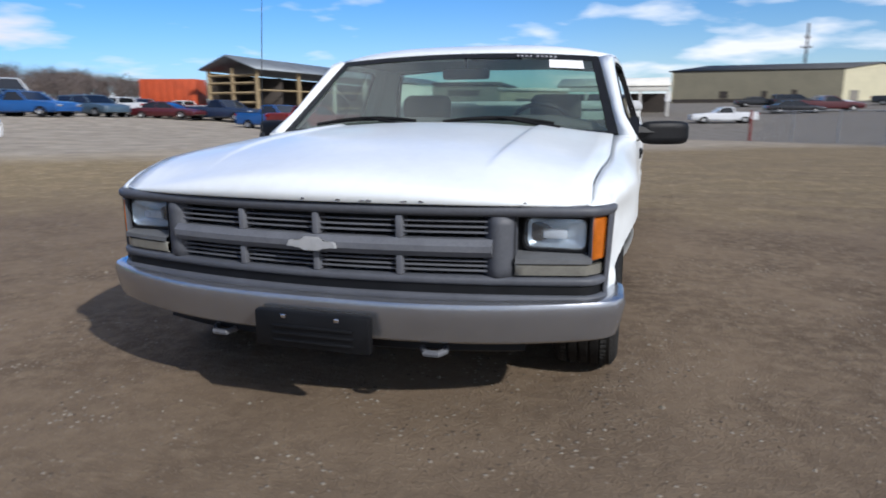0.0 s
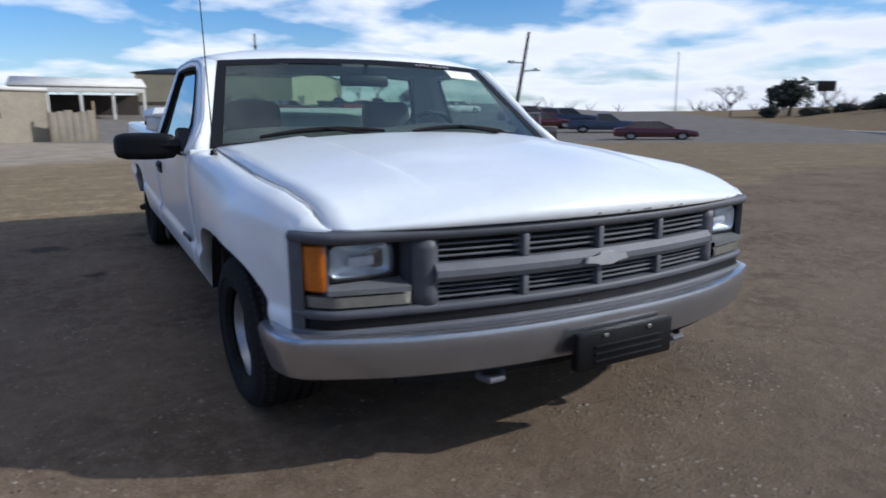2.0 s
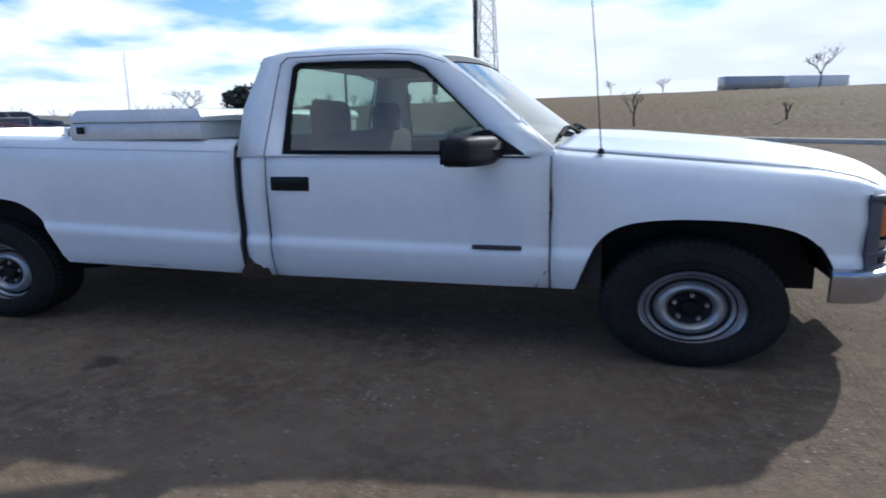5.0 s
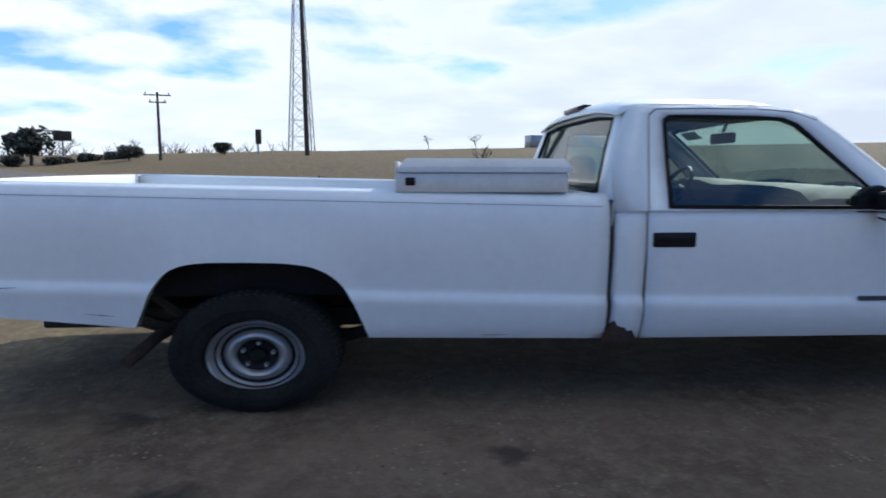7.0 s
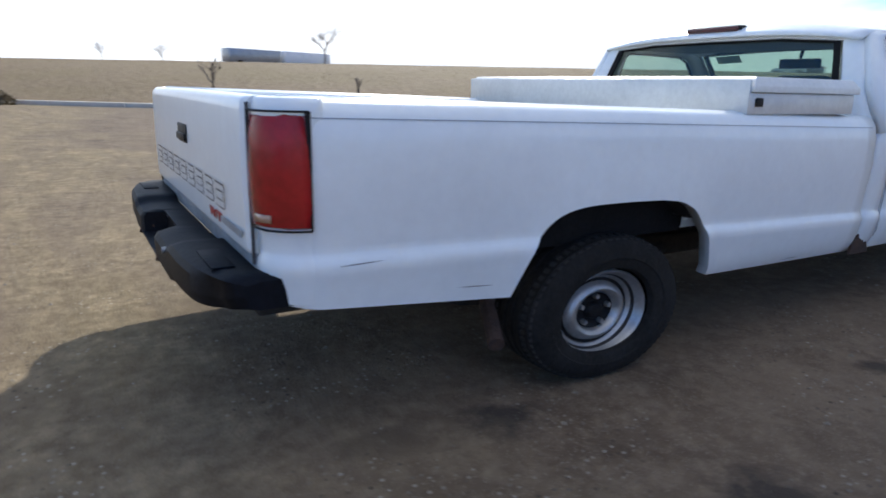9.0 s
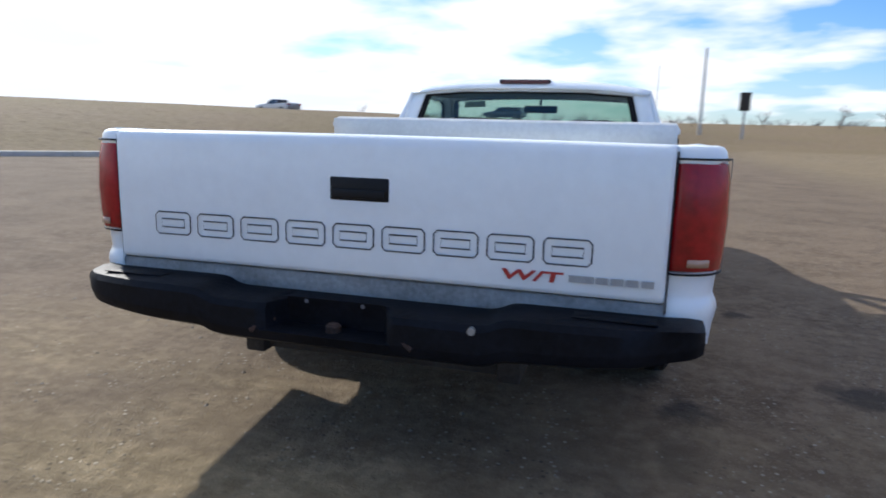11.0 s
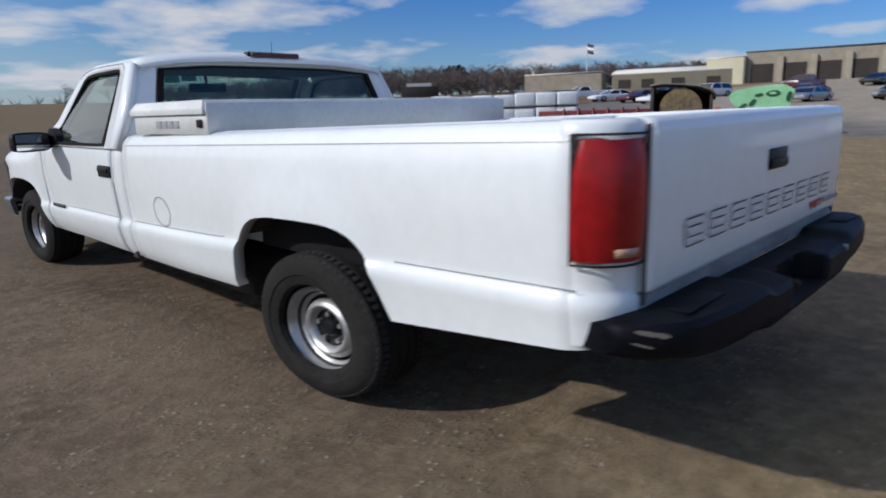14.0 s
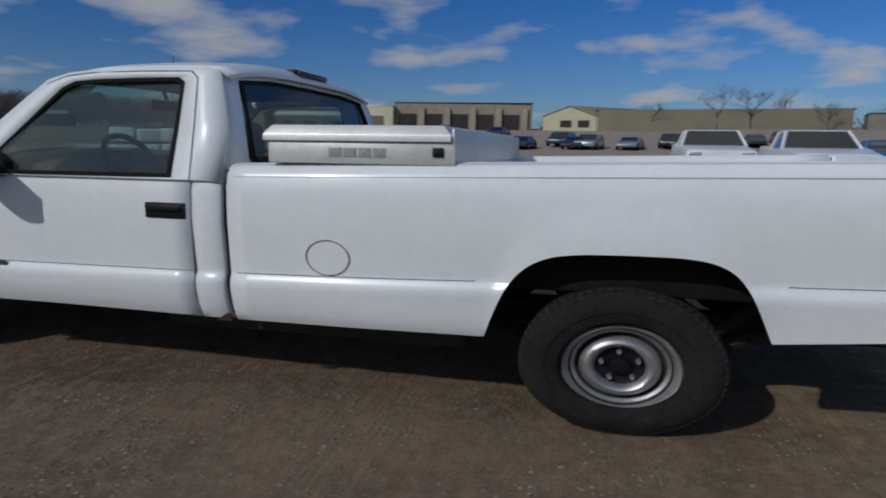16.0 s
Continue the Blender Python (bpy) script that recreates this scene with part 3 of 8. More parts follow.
for s in (-1, 1):
    ys = sorted(set(list(np.linspace(FENDER_START, 0.525, 22)) + FRONT_ARCH[0]))
    fender = side_panel("front_fender", s, ys, FRONT_ARCH, fender_top, rocker, 0.055, truck, nose_inset, ease=0.45)
    arch_liner("front_wheel_liner", s, FRONT_ARCH, truck)
    # the fender's nose, from the lamp bezel up to the hood's seam
    bm = bmesh.new()
    zt, dx = fender_top(FENDER_START + 0.0005), nose_inset(FENDER_START + 0.0005)[0]
    edge = [(side_x(FENDER_START, z, zt, 0.055) - dx * (1 - 0.45 * max(0.0, (z - 0.70) / (zt - 0.70))), z) for z in (zt - 0.045, zt - 0.032, zt - 0.022, zt - 0.014, zt - 0.009, zt - 0.005, zt)]
    share = [((edge[0][0] - x) / (edge[0][0] - edge[-1][0]), (z - edge[0][1]) / (edge[-1][1] - edge[0][1])) for x, z in edge]
    rows = []
    for k, (cx, cy) in enumerate([(0.797, -0.700)] + CORNER[:-1]):
        f = k / len(CORNER)
        sy = -0.678 + 0.070 * f
        p0, p1 = Vector((cx - 0.003, cy + 0.003, 0.7375)), Vector((hood_edge(sy) - 0.001, sy, hood_edge_z(sy) - 0.001 - 0.0045 * f))
        rows.append([(s * (p0.x - 0.03), p0.y + 0.02, p0.z)] + [(s * (p0.x + (p1.x - p0.x) * u), p0.y + (p1.y - p0.y) * u, p0.z + (p1.z - p0.z) * w) for u, w in share])
    rows.append([(s * (edge[0][0] - 0.03), FENDER_START + 0.0005, 0.7375)] + [(s * x, FENDER_START + 0.0005, z) for x, z in edge])
    sheet(bm, rows)
    bm.from_mesh(fender.data)
    bmesh.ops.remove_doubles(bm, verts=bm.verts, dist=0.0012)
    bmesh.ops.recalc_face_normals(bm, faces=bm.faces)
    bm.to_mesh(fender.data)
    bm.free()
    fender.data.shade_smooth()
    fender.data.set_sharp_from_angle(angle=radians(50))
    side_panel("door_panel", s, list(np.linspace(0.533, 1.742, 14)), None, lambda y: 0.935, rocker, -0.02, truck, lip=0.03, cut=0.886)
    side_panel("cab_corner", s, [1.75, 1.79, 1.83, 1.86, 1.876], None, lambda y: 0.935, rocker, -0.02, truck,
               lambda y: (0.02 * max(0, (y - 1.83) / 0.046) ** 2, 0.0), lip=0.03)
    ys = sorted(set(list(np.linspace(1.90, 4.36, 34)) + REAR_ARCH[0] + [4.385, 4.41, 4.435, 4.455, 4.472]))
    side_panel("bed_side", s, ys, REAR_ARCH, rail_top, rocker, 0.0, truck,
               lambda y: (0.13 * max(0.0, (y - 4.37) / 0.102) ** 2.2, 0.03 * max(0.0, (y - 4.37) / 0.102) ** 1.3))
    arch_liner("rear_wheel_liner", s, REAR_ARCH, truck, 0.30, 0.585, 0.522)
    # inner bed wall and rail cap
    bm = bmesh.new()
    sheet(bm, [[(s * 0.902, y, rail_top(y) - 0.001), (s * 0.865, y, rail_top(y) + 0.004), (s * 0.845, y, rail_top(y) - 0.006), (s * 0.84, y, rail_top(y) - 0.05), (s * 0.82, y, rail_top(y) - 0.09), (s * 0.82, y, 0.69)] for y in np.linspace(1.905, 4.46, 12)])
    solid(part("bed_rail", bm, "white_paint", truck), 0.006)

# seam under the bed rails
for s in (-1, 1):
    bm = bmesh.new()
    sheet(bm, [[(s * (side_x(y, rail_top(y) - 0.046 + d, rail_top(y)) + 0.0018), y, rail_top(y) - 0.046 + d) for d in (-0.0014, 0.0014)] for y in np.linspace(1.93, 4.40, 14)])
    part("rail_seam", bm, "silver_decal", truck)

# dark strip standing in for shade between cab and bed, and scratches low on the passenger's bed side
for s in (-1, 1):
    bm = bmesh.new()
    box(bm, s * 0.885, s * 0.918, 1.868, 1.908, 0.40, 0.925)
    part("cab_gap_strip", bm, "ink", truck)
for y0, y1, z0, dz in ((4.22, 4.34, 0.590, -0.003), (3.86, 3.98, 0.470, 0.010), (2.30, 2.42, 0.372, 0.0)):
    bm = bmesh.new()
    sheet(bm, [[(-side_x(y, z0 + dz * t + w, rail_top(y)) - 0.0016, y, z0 + dz * t + w) for w in (-0.0011 * math.sin(math.pi * t) - 0.0002, 0.0011 * math.sin(math.pi * t) + 0.0002)] for t, y in ((k / 6, y0 + (y1 - y0) * k / 6) for k in range(7))])
    part("scratch", bm, "rust", truck)

# thin grey line over the crease of the driver's side
for y0, y1 in ((0.56, 1.735), (1.925, 2.84), (3.82, 4.42)):
    bm = bmesh.new()
    sheet(bm, [[(side_x(y, crease(y) + 0.0125 + w, rail_top(y) if y > 1.9 else 0.935, 0.0 if y > 1.9 else -0.02) + 0.0014, y, crease(y) + 0.0125 + w) for w in (-0.0013, 0.0013)] for y in np.linspace(y0, y1, 14)])
    part("pinstripe", bm, "seam", truck, "thin grey line along the crease")

# dark weld marks and rust low on the cab corners
for s in (-1, 1):
    bm = bmesh.new()
    out = [(1.762, 0.338), (1.785, 0.386), (1.805, 0.380), (1.825, 0.412), (1.845, 0.402), (1.862, 0.430), (1.882, 0.405), (1.905, 0.372), (1.915, 0.338)] if s < 0 else [(1.82, 0.345), (1.85, 0.362), (1.87, 0.375), (1.885, 0.37), (1.895, 0.345)]
    prism(bm, out, 0.012, "x", s * 0.925 if s > 0 else -0.937)
    part("rust_patch", bm, "rust", truck, "rusted through lower cab corner")

# hood, with a pressed crease along each shoulder
HOOD_U = sorted(set([round(float(u), 4) for u in np.linspace(-1, 1, 25)] + [q * (0.585 + d) for q in (-1, 1) for d in (-0.05, -0.026, -0.014, -0.008, -0.003, 0.003, 0.008, 0.014, 0.026, 0.05)]))
bm = bmesh.new()
rows = []
for v in [0, 0.006, 0.014, 0.03, 0.055, 0.09, 0.14, 0.22, 0.32, 0.44, 0.56, 0.68, 0.8, 0.9, 0.97, 1.0]:
    row = []
    for u in HOOD_U:
        x = u * hood_edge(-0.722 + 1.25 * v)
        y0, y1 = nose(x) - 0.022 + 0.040 * (abs(x) / 0.80) ** 6, 0.43 + 0.10 * (abs(x) / 0.84) ** 2
        y = y0 + (y1 - y0) * v
        yc = -0.842 + 1.272 * v
        zc = lerp(yc, [-0.842, -0.836, -0.82, -0.78, -0.70, -0.58, -0.31, 0.16, 0.43], [0.742, 0.768, 0.792, 0.815, 0.842, 0.868, 0.910, 0.950, 0.958])
        ze = hood_edge_z(y)
        out = (abs(u) - 0.585) / 0.006
        ridge = 0.0105 / (1 + math.exp(-max(-30.0, out))) * math.exp(-(max(0.0, abs(u) - 0.585) / 0.16) ** 2) * min(1.0, max(0.0, (v - 0.12) * 4))
        row.append((x, y, zc - (zc - ze) * abs(u) ** 2.1 + ridge))
    rows.append(row)
sheet(bm, rows)
hood = solid(part("hood", bm, "white_paint", truck, "white hood with chipped front edge", 30), 0.012)
bm = bmesh.new()
rnd = random.Random(8)
for i in range(7):
    x = rnd.uniform(0.05, 0.62) if i < 6 else rnd.uniform(-0.5, 0.0)
    w = rnd.uniform(0.003, 0.009)
    sheet(bm, [[(x - w + q * w, nose(x - w + q * w) - 0.0255, 0.746), (x - w + q * w, nose(x - w + q * w) - 0.0245 + 0.0015, 0.748 + 0.004 * rnd.random())] for q in (0, 0.7, 1.4, 2)])
part("paint_chips", bm, "ink", hood, "dark chips along the hood edge")["kind"] = "stuff"


for s in (-1, 1):
    bm = bmesh.new()
    tube(bm, [(s * (hood_edge(y) + 0.002), y, hood_edge_z(y) - 0.0005) for y in np.linspace(-0.672, 0.50, 26)], 0.0017, 5)
    part("hood_seam", bm, "silver_decal", hood)

# grille
def bar(bm, x0, x1, z0, z1, out, deep, n=14, mat=0, round_=0.006):
    """A moulded bar that follows the bow of the nose."""
    rows = []
    for x in np.linspace(x0, x1, n):
        y = nose(x) - out
        c = min(round_, (z1 - z0) / 3)
        rows.append([(x, y + deep, z0), (x, y + c, z0), (x, y, z0 + c), (x, y, z1 - c), (x, y + c, z1), (x, y + deep, z1)])
    vs = sheet(bm, rows, True, mat)
    for r in (vs[0], vs[-1]):
        bm.faces.new(r).material_index = mat


def sweep_plan(bm, path, section, mat=0):
    """A cross section of (out, z) carried along a plan path, out pointing away from the truck."""
    rows = []
    for i, (x, y) in enumerate(path):
        a, b = path[max(0, i - 1)], path[min(len(path) - 1, i + 1)]
        t = Vector((b[0] - a[0], b[1] - a[1])).normalized()
        nx, ny = t.y, -t.x
        rows.append([(x + nx * o, y + ny * o, z) for o, z in section])
    vs = sheet(bm, rows, True, mat)
    for r in (vs[0], vs[-1]):
        bm.faces.new(r)
    return bm


FRONT = [(x, nose(x)) for x in np.linspace(-0.79, 0.79, 45)]
FRONT = [(-a, b) for a, b in reversed(CORNER)] + FRONT + CORNER
bm = bmesh.new()
sweep_plan(bm, FRONT, [(-0.05, 0.7365), (0.004, 0.7365), (0.012, 0.731), (0.014, 0.722), (0.011, 0.712), (0.002, 0.706), (-0.05, 0.706)])
grille = part("grille", bm, "grey_plastic", truck, "grey moulded plastic grille surround", 50)
for z0, z1, o in ((0.506, 0.530, 0.008), (0.452, 0.478, 0.010)):
    bm = bmesh.new()
    sweep_plan(bm, FRONT, [(-0.05, z1), (o - 0.006, z1), (o, z1 - 0.006), (o, z0 + 0.006), (o - 0.006, z0), (-0.05, z0)])
    part("bezel_bar", bm, "grey_plastic", grille, "", 50)
bm = bmesh.new()
sweep_plan(bm, FRONT, [(-0.004, 0.507), (-0.002, 0.477), (-0.03, 0.477), (-0.03, 0.507)])
part("bezel_groove", bm, "black_plastic", grille)
bm = bmesh.new()
sweep_plan(bm, [(x, nose(x) + 0.02) for x in np.linspace(-0.80, 0.80, 25)], [(0.045, 0.452), (0.045, 0.444), (-0.10, 0.440), (-0.10, 0.452)])
part("bumper_filler", bm, "black_plastic", grille)
bm = bmesh.new()
bar(bm, -0.53, 0.53, 0.588, 0.640, 0.022, 0.08, 24, 0, 0.02)
part("centre_bar", bm, "pale_plastic", grille)
for s in (-1, 1):
    bm = bmesh.new()
    rows = []
    for t in np.linspace(0, 1, 9):
        x = s * (0.495 + 0.095 * t)
        y = nose(x) + 0.004 + 0.05 * (2 * t - 1) ** 2 * (t < 0.5) + 0.025 * (2 * t - 1) ** 2 * (t >= 0.5) - 0.012
        rows.append([(x, y, z) for z in (0.53, 0.56, 0.60, 0.64, 0.68, 0.706)])
    sheet(bm, rows)
    solid(part("grille_cheek", bm, "grey_plastic", grille), 0.01)
    bm = bmesh.new()
    sheet(bm, [[(s * (x + o), y, z) for z, o in ((0.452, 0.006), (0.46, 0.008), (0.725, 0.008), (0.736, 0.006))] for x, y in ((0.846, -0.649), (0.850, -0.643), (0.857, -0.630), (0.863, -0.618), (0.867, -0.603), (0.850, -0.597))])
    solid(part("corner_trim", bm, "grey_plastic", grille), 0.006)
for x in (-0.26, 0.0, 0.26):
    for z0, z1 in ((0.530, 0.588), (0.640, 0.706)):
        bm = bmesh.new()
        box(bm, x - 0.010, x + 0.010, nose(x) - 0.006, nose(x) + 0.05, z0, z1, 0.004)
        part("grille_divider", bm, "pale_plastic", grille)
for z in (0.5445, 0.5590, 0.5735, 0.6565, 0.6730, 0.6895):
    bm = bmesh.new()
    bar(bm, -0.515, 0.515, z - 0.0026, z + 0.0026, -0.010, 0.014, 20, 0, 0.001)
    part("grille_slat", bm, "pale_plastic", grille)
bm = bmesh.new()
sheet(bm, [[(x, nose(x) + 0.075, 0.44), (x, nose(x) + 0.075, 0.735)] for x in np.linspace(-0.87, 0.87, 30)])
part("grille_backing", bm, "black_plastic", grille)
bm = bmesh.new()
prism(bm, [(-0.083, 0.605), (-0.034, 0.605), (-0.027, 0.594), (0.027, 0.594), (0.034, 0.605), (0.083, 0.605), (0.074, 0.624), (0.032, 0.624), (0.026, 0.636), (-0.026, 0.636), (-0.032, 0.624), (-0.074, 0.624)], 0.012, "y", -0.856, 0.003)
part("grille_emblem", bm, "emblem", grille, "plain worn silver emblem plate")
# lamps of the nose
def ring_of(cx, cz, hw, hh, r, n=5):
    """Outline of a rectangle with rounded corners."""
    pts = []
    for q, (sx, sz) in enumerate(((1, 1), (-1, 1), (-1, -1), (1, -1))):
        for k in range(n):
            t = math.pi / 2 * (q + k / (n - 1))
            pts.append((cx + sx * (hw - r) + r * math.cos(t), cz + sz * (hh - r) + r * math.sin(t)))
    return pts


for s in (-1, 1):
    face = lambda x: -0.682 + 0.03 * max(0.0, (x - 0.70) / 0.1) ** 2 * 0.3
    lamp_ob = part("headlight", (lambda b: (sheet(b, [[(s * x, face(x) + dep, z) for x, z in ring_of(0.702 + 0.004 * q, 0.652, 0.092 - 0.014 * q, 0.047 - 0.006 * q, 0.022 - 0.003 * q)] for q, dep in ((0, 0.004), (0.6, 0.018), (1.6, 0.034), (3.2, 0.044), (5.0, 0.048))], True), b)[-1])(bmesh.new()), "grey_plastic", truck, "rectangular headlight with a clear lens")
    # one wide bright bowl with a shield before the bulb
    bm = bmesh.new()
    sheet(bm, [[(s * x, -0.679 + d, z) for x, z in ring_of(0.704, 0.652, 0.084 * q, 0.042 * q, 0.020 * q)] for q, d in ((1.0, 0.0), (0.86, 0.010), (0.64, 0.018), (0.4, 0.023), (0.03, 0.025))], True)
    part("reflector_bowl", bm, "bright_reflector", lamp_ob, "bright reflector bowl")
    bm = bmesh.new()
    box(bm, s * 0.664, s * 0.736, -0.682, -0.664, 0.636, 0.662, 0.006)
    part("bulb_shield", bm, "white_board_lamp", lamp_ob)
    bm = bmesh.new()
    sheet(bm, [[(s * x, face(x) + d, z) for x, z in ring_of(0.702, 0.652, 0.092 + o, 0.047 + o, 0.022)] for o, d in ((0.0, 0.006), (-0.002, -0.003), (0.005, -0.004), (0.009, 0.004), (0.03, 0.006))], True)
    part("lamp_seal", bm, "black_plastic", lamp_ob)
    bm = bmesh.new()
    rows = [[(s * (0.702 + (x - 0.702) * k), face(x) - 0.003 - 0.010 * (1 - k * k), 0.652 + (z - 0.652) * k) for x, z in ring_of(0.702, 0.652, 0.091, 0.046, 0.022)] for k in (1.0, 0.85, 0.6, 0.3, 0.02)]
    sheet(bm, rows, True)
    part("lens", bm, "fluted_lens", lamp_ob)
    # recess round the lamp: ledge below, cheek side, dark top
    bm = bmesh.new()
    sheet(bm, [[(s * x, y, z) for x in np.linspace(0.592, 0.803, 8)] for y, z in ((-0.655, 0.602), (-0.672, 0.597))] + [[(s * x, nose(x) - 0.003, z) for x in np.linspace(0.592, 0.803, 8)] for z in (0.585, 0.578, 0.571)])
    part("lamp_ledge", bm, "ledge_plastic", grille)
    bm = bmesh.new()
    sheet(bm, [[(s * x, -0.605, z) for x in (0.585, 0.60, 0.80, 0.812)] for z in (0.585, 0.65, 0.712)])
    sheet(bm, [[(s * 0.590, y, z) for y in (-0.742, -0.70, -0.650)] for z in (0.57, 0.64, 0.708)])
    part("lamp_recess", bm, "grey_plastic", grille)
    bm = bmesh.new()
    prism(bm, [(s * 0.795, -0.65), (s * 0.797, -0.690), (s * 0.802, -0.697), (s * 0.808, -0.690), (s * 0.808, -0.65)], 0.134, "z", 0.573)
    part("lamp_frame", bm, "grey_plastic", grille)
    bm = bmesh.new()
    sheet(bm, [[(s * (x + o), y - o * 0.6, z) for z, o in ((0.578, -0.003), (0.584, 0.001), (0.64, 0.002), (0.697, 0.001), (0.703, -0.003))] for x, y in CORNER[:4]])
    solid(part("turn_signal", bm, "amber_lens", truck, "amber corner lens"), 0.003)
    bm = bmesh.new()
    sheet(bm, [[(s * (x - 0.004 + o), y + 0.006 - o, z) for z, o in ((0.533, -0.004), (0.537, 0.002), (0.565, 0.002), (0.569, -0.004))] for x, y in [(q, nose(q) - 0.004) for q in np.linspace(0.595, 0.79, 9)] + CORNER[:4]])
    solid(part("parking_lamp", bm, "clear_lens", truck, "yellowed clear parking lamp"), 0.004)
    bm = bmesh.new()
    sheet(bm, [[(s * (x - 0.012), y + 0.012, z) for z in (0.530, 0.60, 0.706)] for x, y in CORNER[:5]])
    part("lamp_backing", bm, "black_plastic", grille)


# front bumper
def bumper_path(half, y_mid, bow, ends):
    pts = [(x, y_mid + bow * (abs(x) / half) ** 2.6) for x in np.linspace(-half, half, 37)]
    return [(-a, b) for a, b in reversed(ends)] + pts + list(ends)


bm = bmesh.new()
sweep_plan(bm, bumper_path(0.87, -0.875, 0.20, [(0.905, -0.635), (0.922, -0.58), (0.925, -0.53), (0.922, -0.485)]),
           [(-0.07, 0.455), (-0.03, 0.468), (-0.006, 0.470), (0.010, 0.463), (0.016, 0.448), (0.012, 0.42), (0.004, 0.38), (-0.006, 0.348), (-0.022, 0.338), (-0.03, 0.345), (-0.02, 0.44), (-0.07, 0.445)])
front_bumper = part("front_bumper", bm, "dull_chrome", truck, "dull silver steel front bumper", 40)
bm = bmesh.new()
box(bm, -0.160, 0.210, -0.925, -0.893, 0.312, 0.424, 0.008)
holder = part("plate_holder", bm, "black_plastic", front_bumper, "empty black licence plate holder")
for z in (0.33, 0.352, 0.374):
    bm = bmesh.new()
    box(bm, -0.10, 0.16, -0.931, -0.9255, z, z + 0.010, 0.002)
    part("plate_rib", bm, "black_plastic", holder)
for x in (-0.06, 0.11):
    bm = bmesh.new()
    box(bm, x - 0.008, x + 0.008, -0.930, -0.9255, 0.404, 0.416, 0.003)
    part("plate_screw", bm, "chrome", holder)
bm = bmesh.new()
sweep_plan(bm, [(x, -0.80 + 0.16 * (abs(x) / 0.8) ** 2.2) for x in np.linspace(-0.62, 0.62, 15)], [(0, 0.36), (0.01, 0.30), (-0.06, 0.27), (-0.08, 0.36)])
part("front_valance", bm, "black_plastic", truck)
for x in (-0.36, 0.36):
    bm = bmesh.new()
    tube(bm, [(x - 0.035, -0.70, 0.315), (x - 0.035, -0.79, 0.300), (x - 0.02, -0.815, 0.297), (x + 0.02, -0.815, 0.297), (x + 0.035, -0.79, 0.300), (x + 0.035, -0.70, 0.315)], 0.011, 8)
    part("tow_hook", bm, "pale_plastic", truck, "grey steel tow hook")
# cab: sides above the belt with the window openings
def upper_x(z, y):
    return 0.957 - (z - 0.885) * 0.363 - 0.05 * max(0.0, (1.25 - y) / 0.7) * min(1.0, max(0.0, (z - 0.885) / 0.12))


SILL = [(1.66, 0.892), (1.40, 0.890), (1.15, 0.889), (0.92, 0.888), (0.745, 0.889), (0.715, 0.905), (0.80, 0.990), (0.90, 1.085), (1.0, 1.178), (1.065, 1.238), (1.13, 1.264), (1.25, 1.270), (1.45, 1.273), (1.625, 1.273), (1.652, 1.255), (1.658, 1.08)]
SKIN = [(1.878, 0.880), (1.40, 0.880), (1.15, 0.880), (0.92, 0.880), (0.60, 0.880), (0.525, 0.905), (0.645, 1.010), (0.765, 1.110), (0.885, 1.205), (0.98, 1.275), (1.09, 1.302), (1.25, 1.312), (1.45, 1.315), (1.74, 1.312), (1.80, 1.298), (1.872, 1.08)]
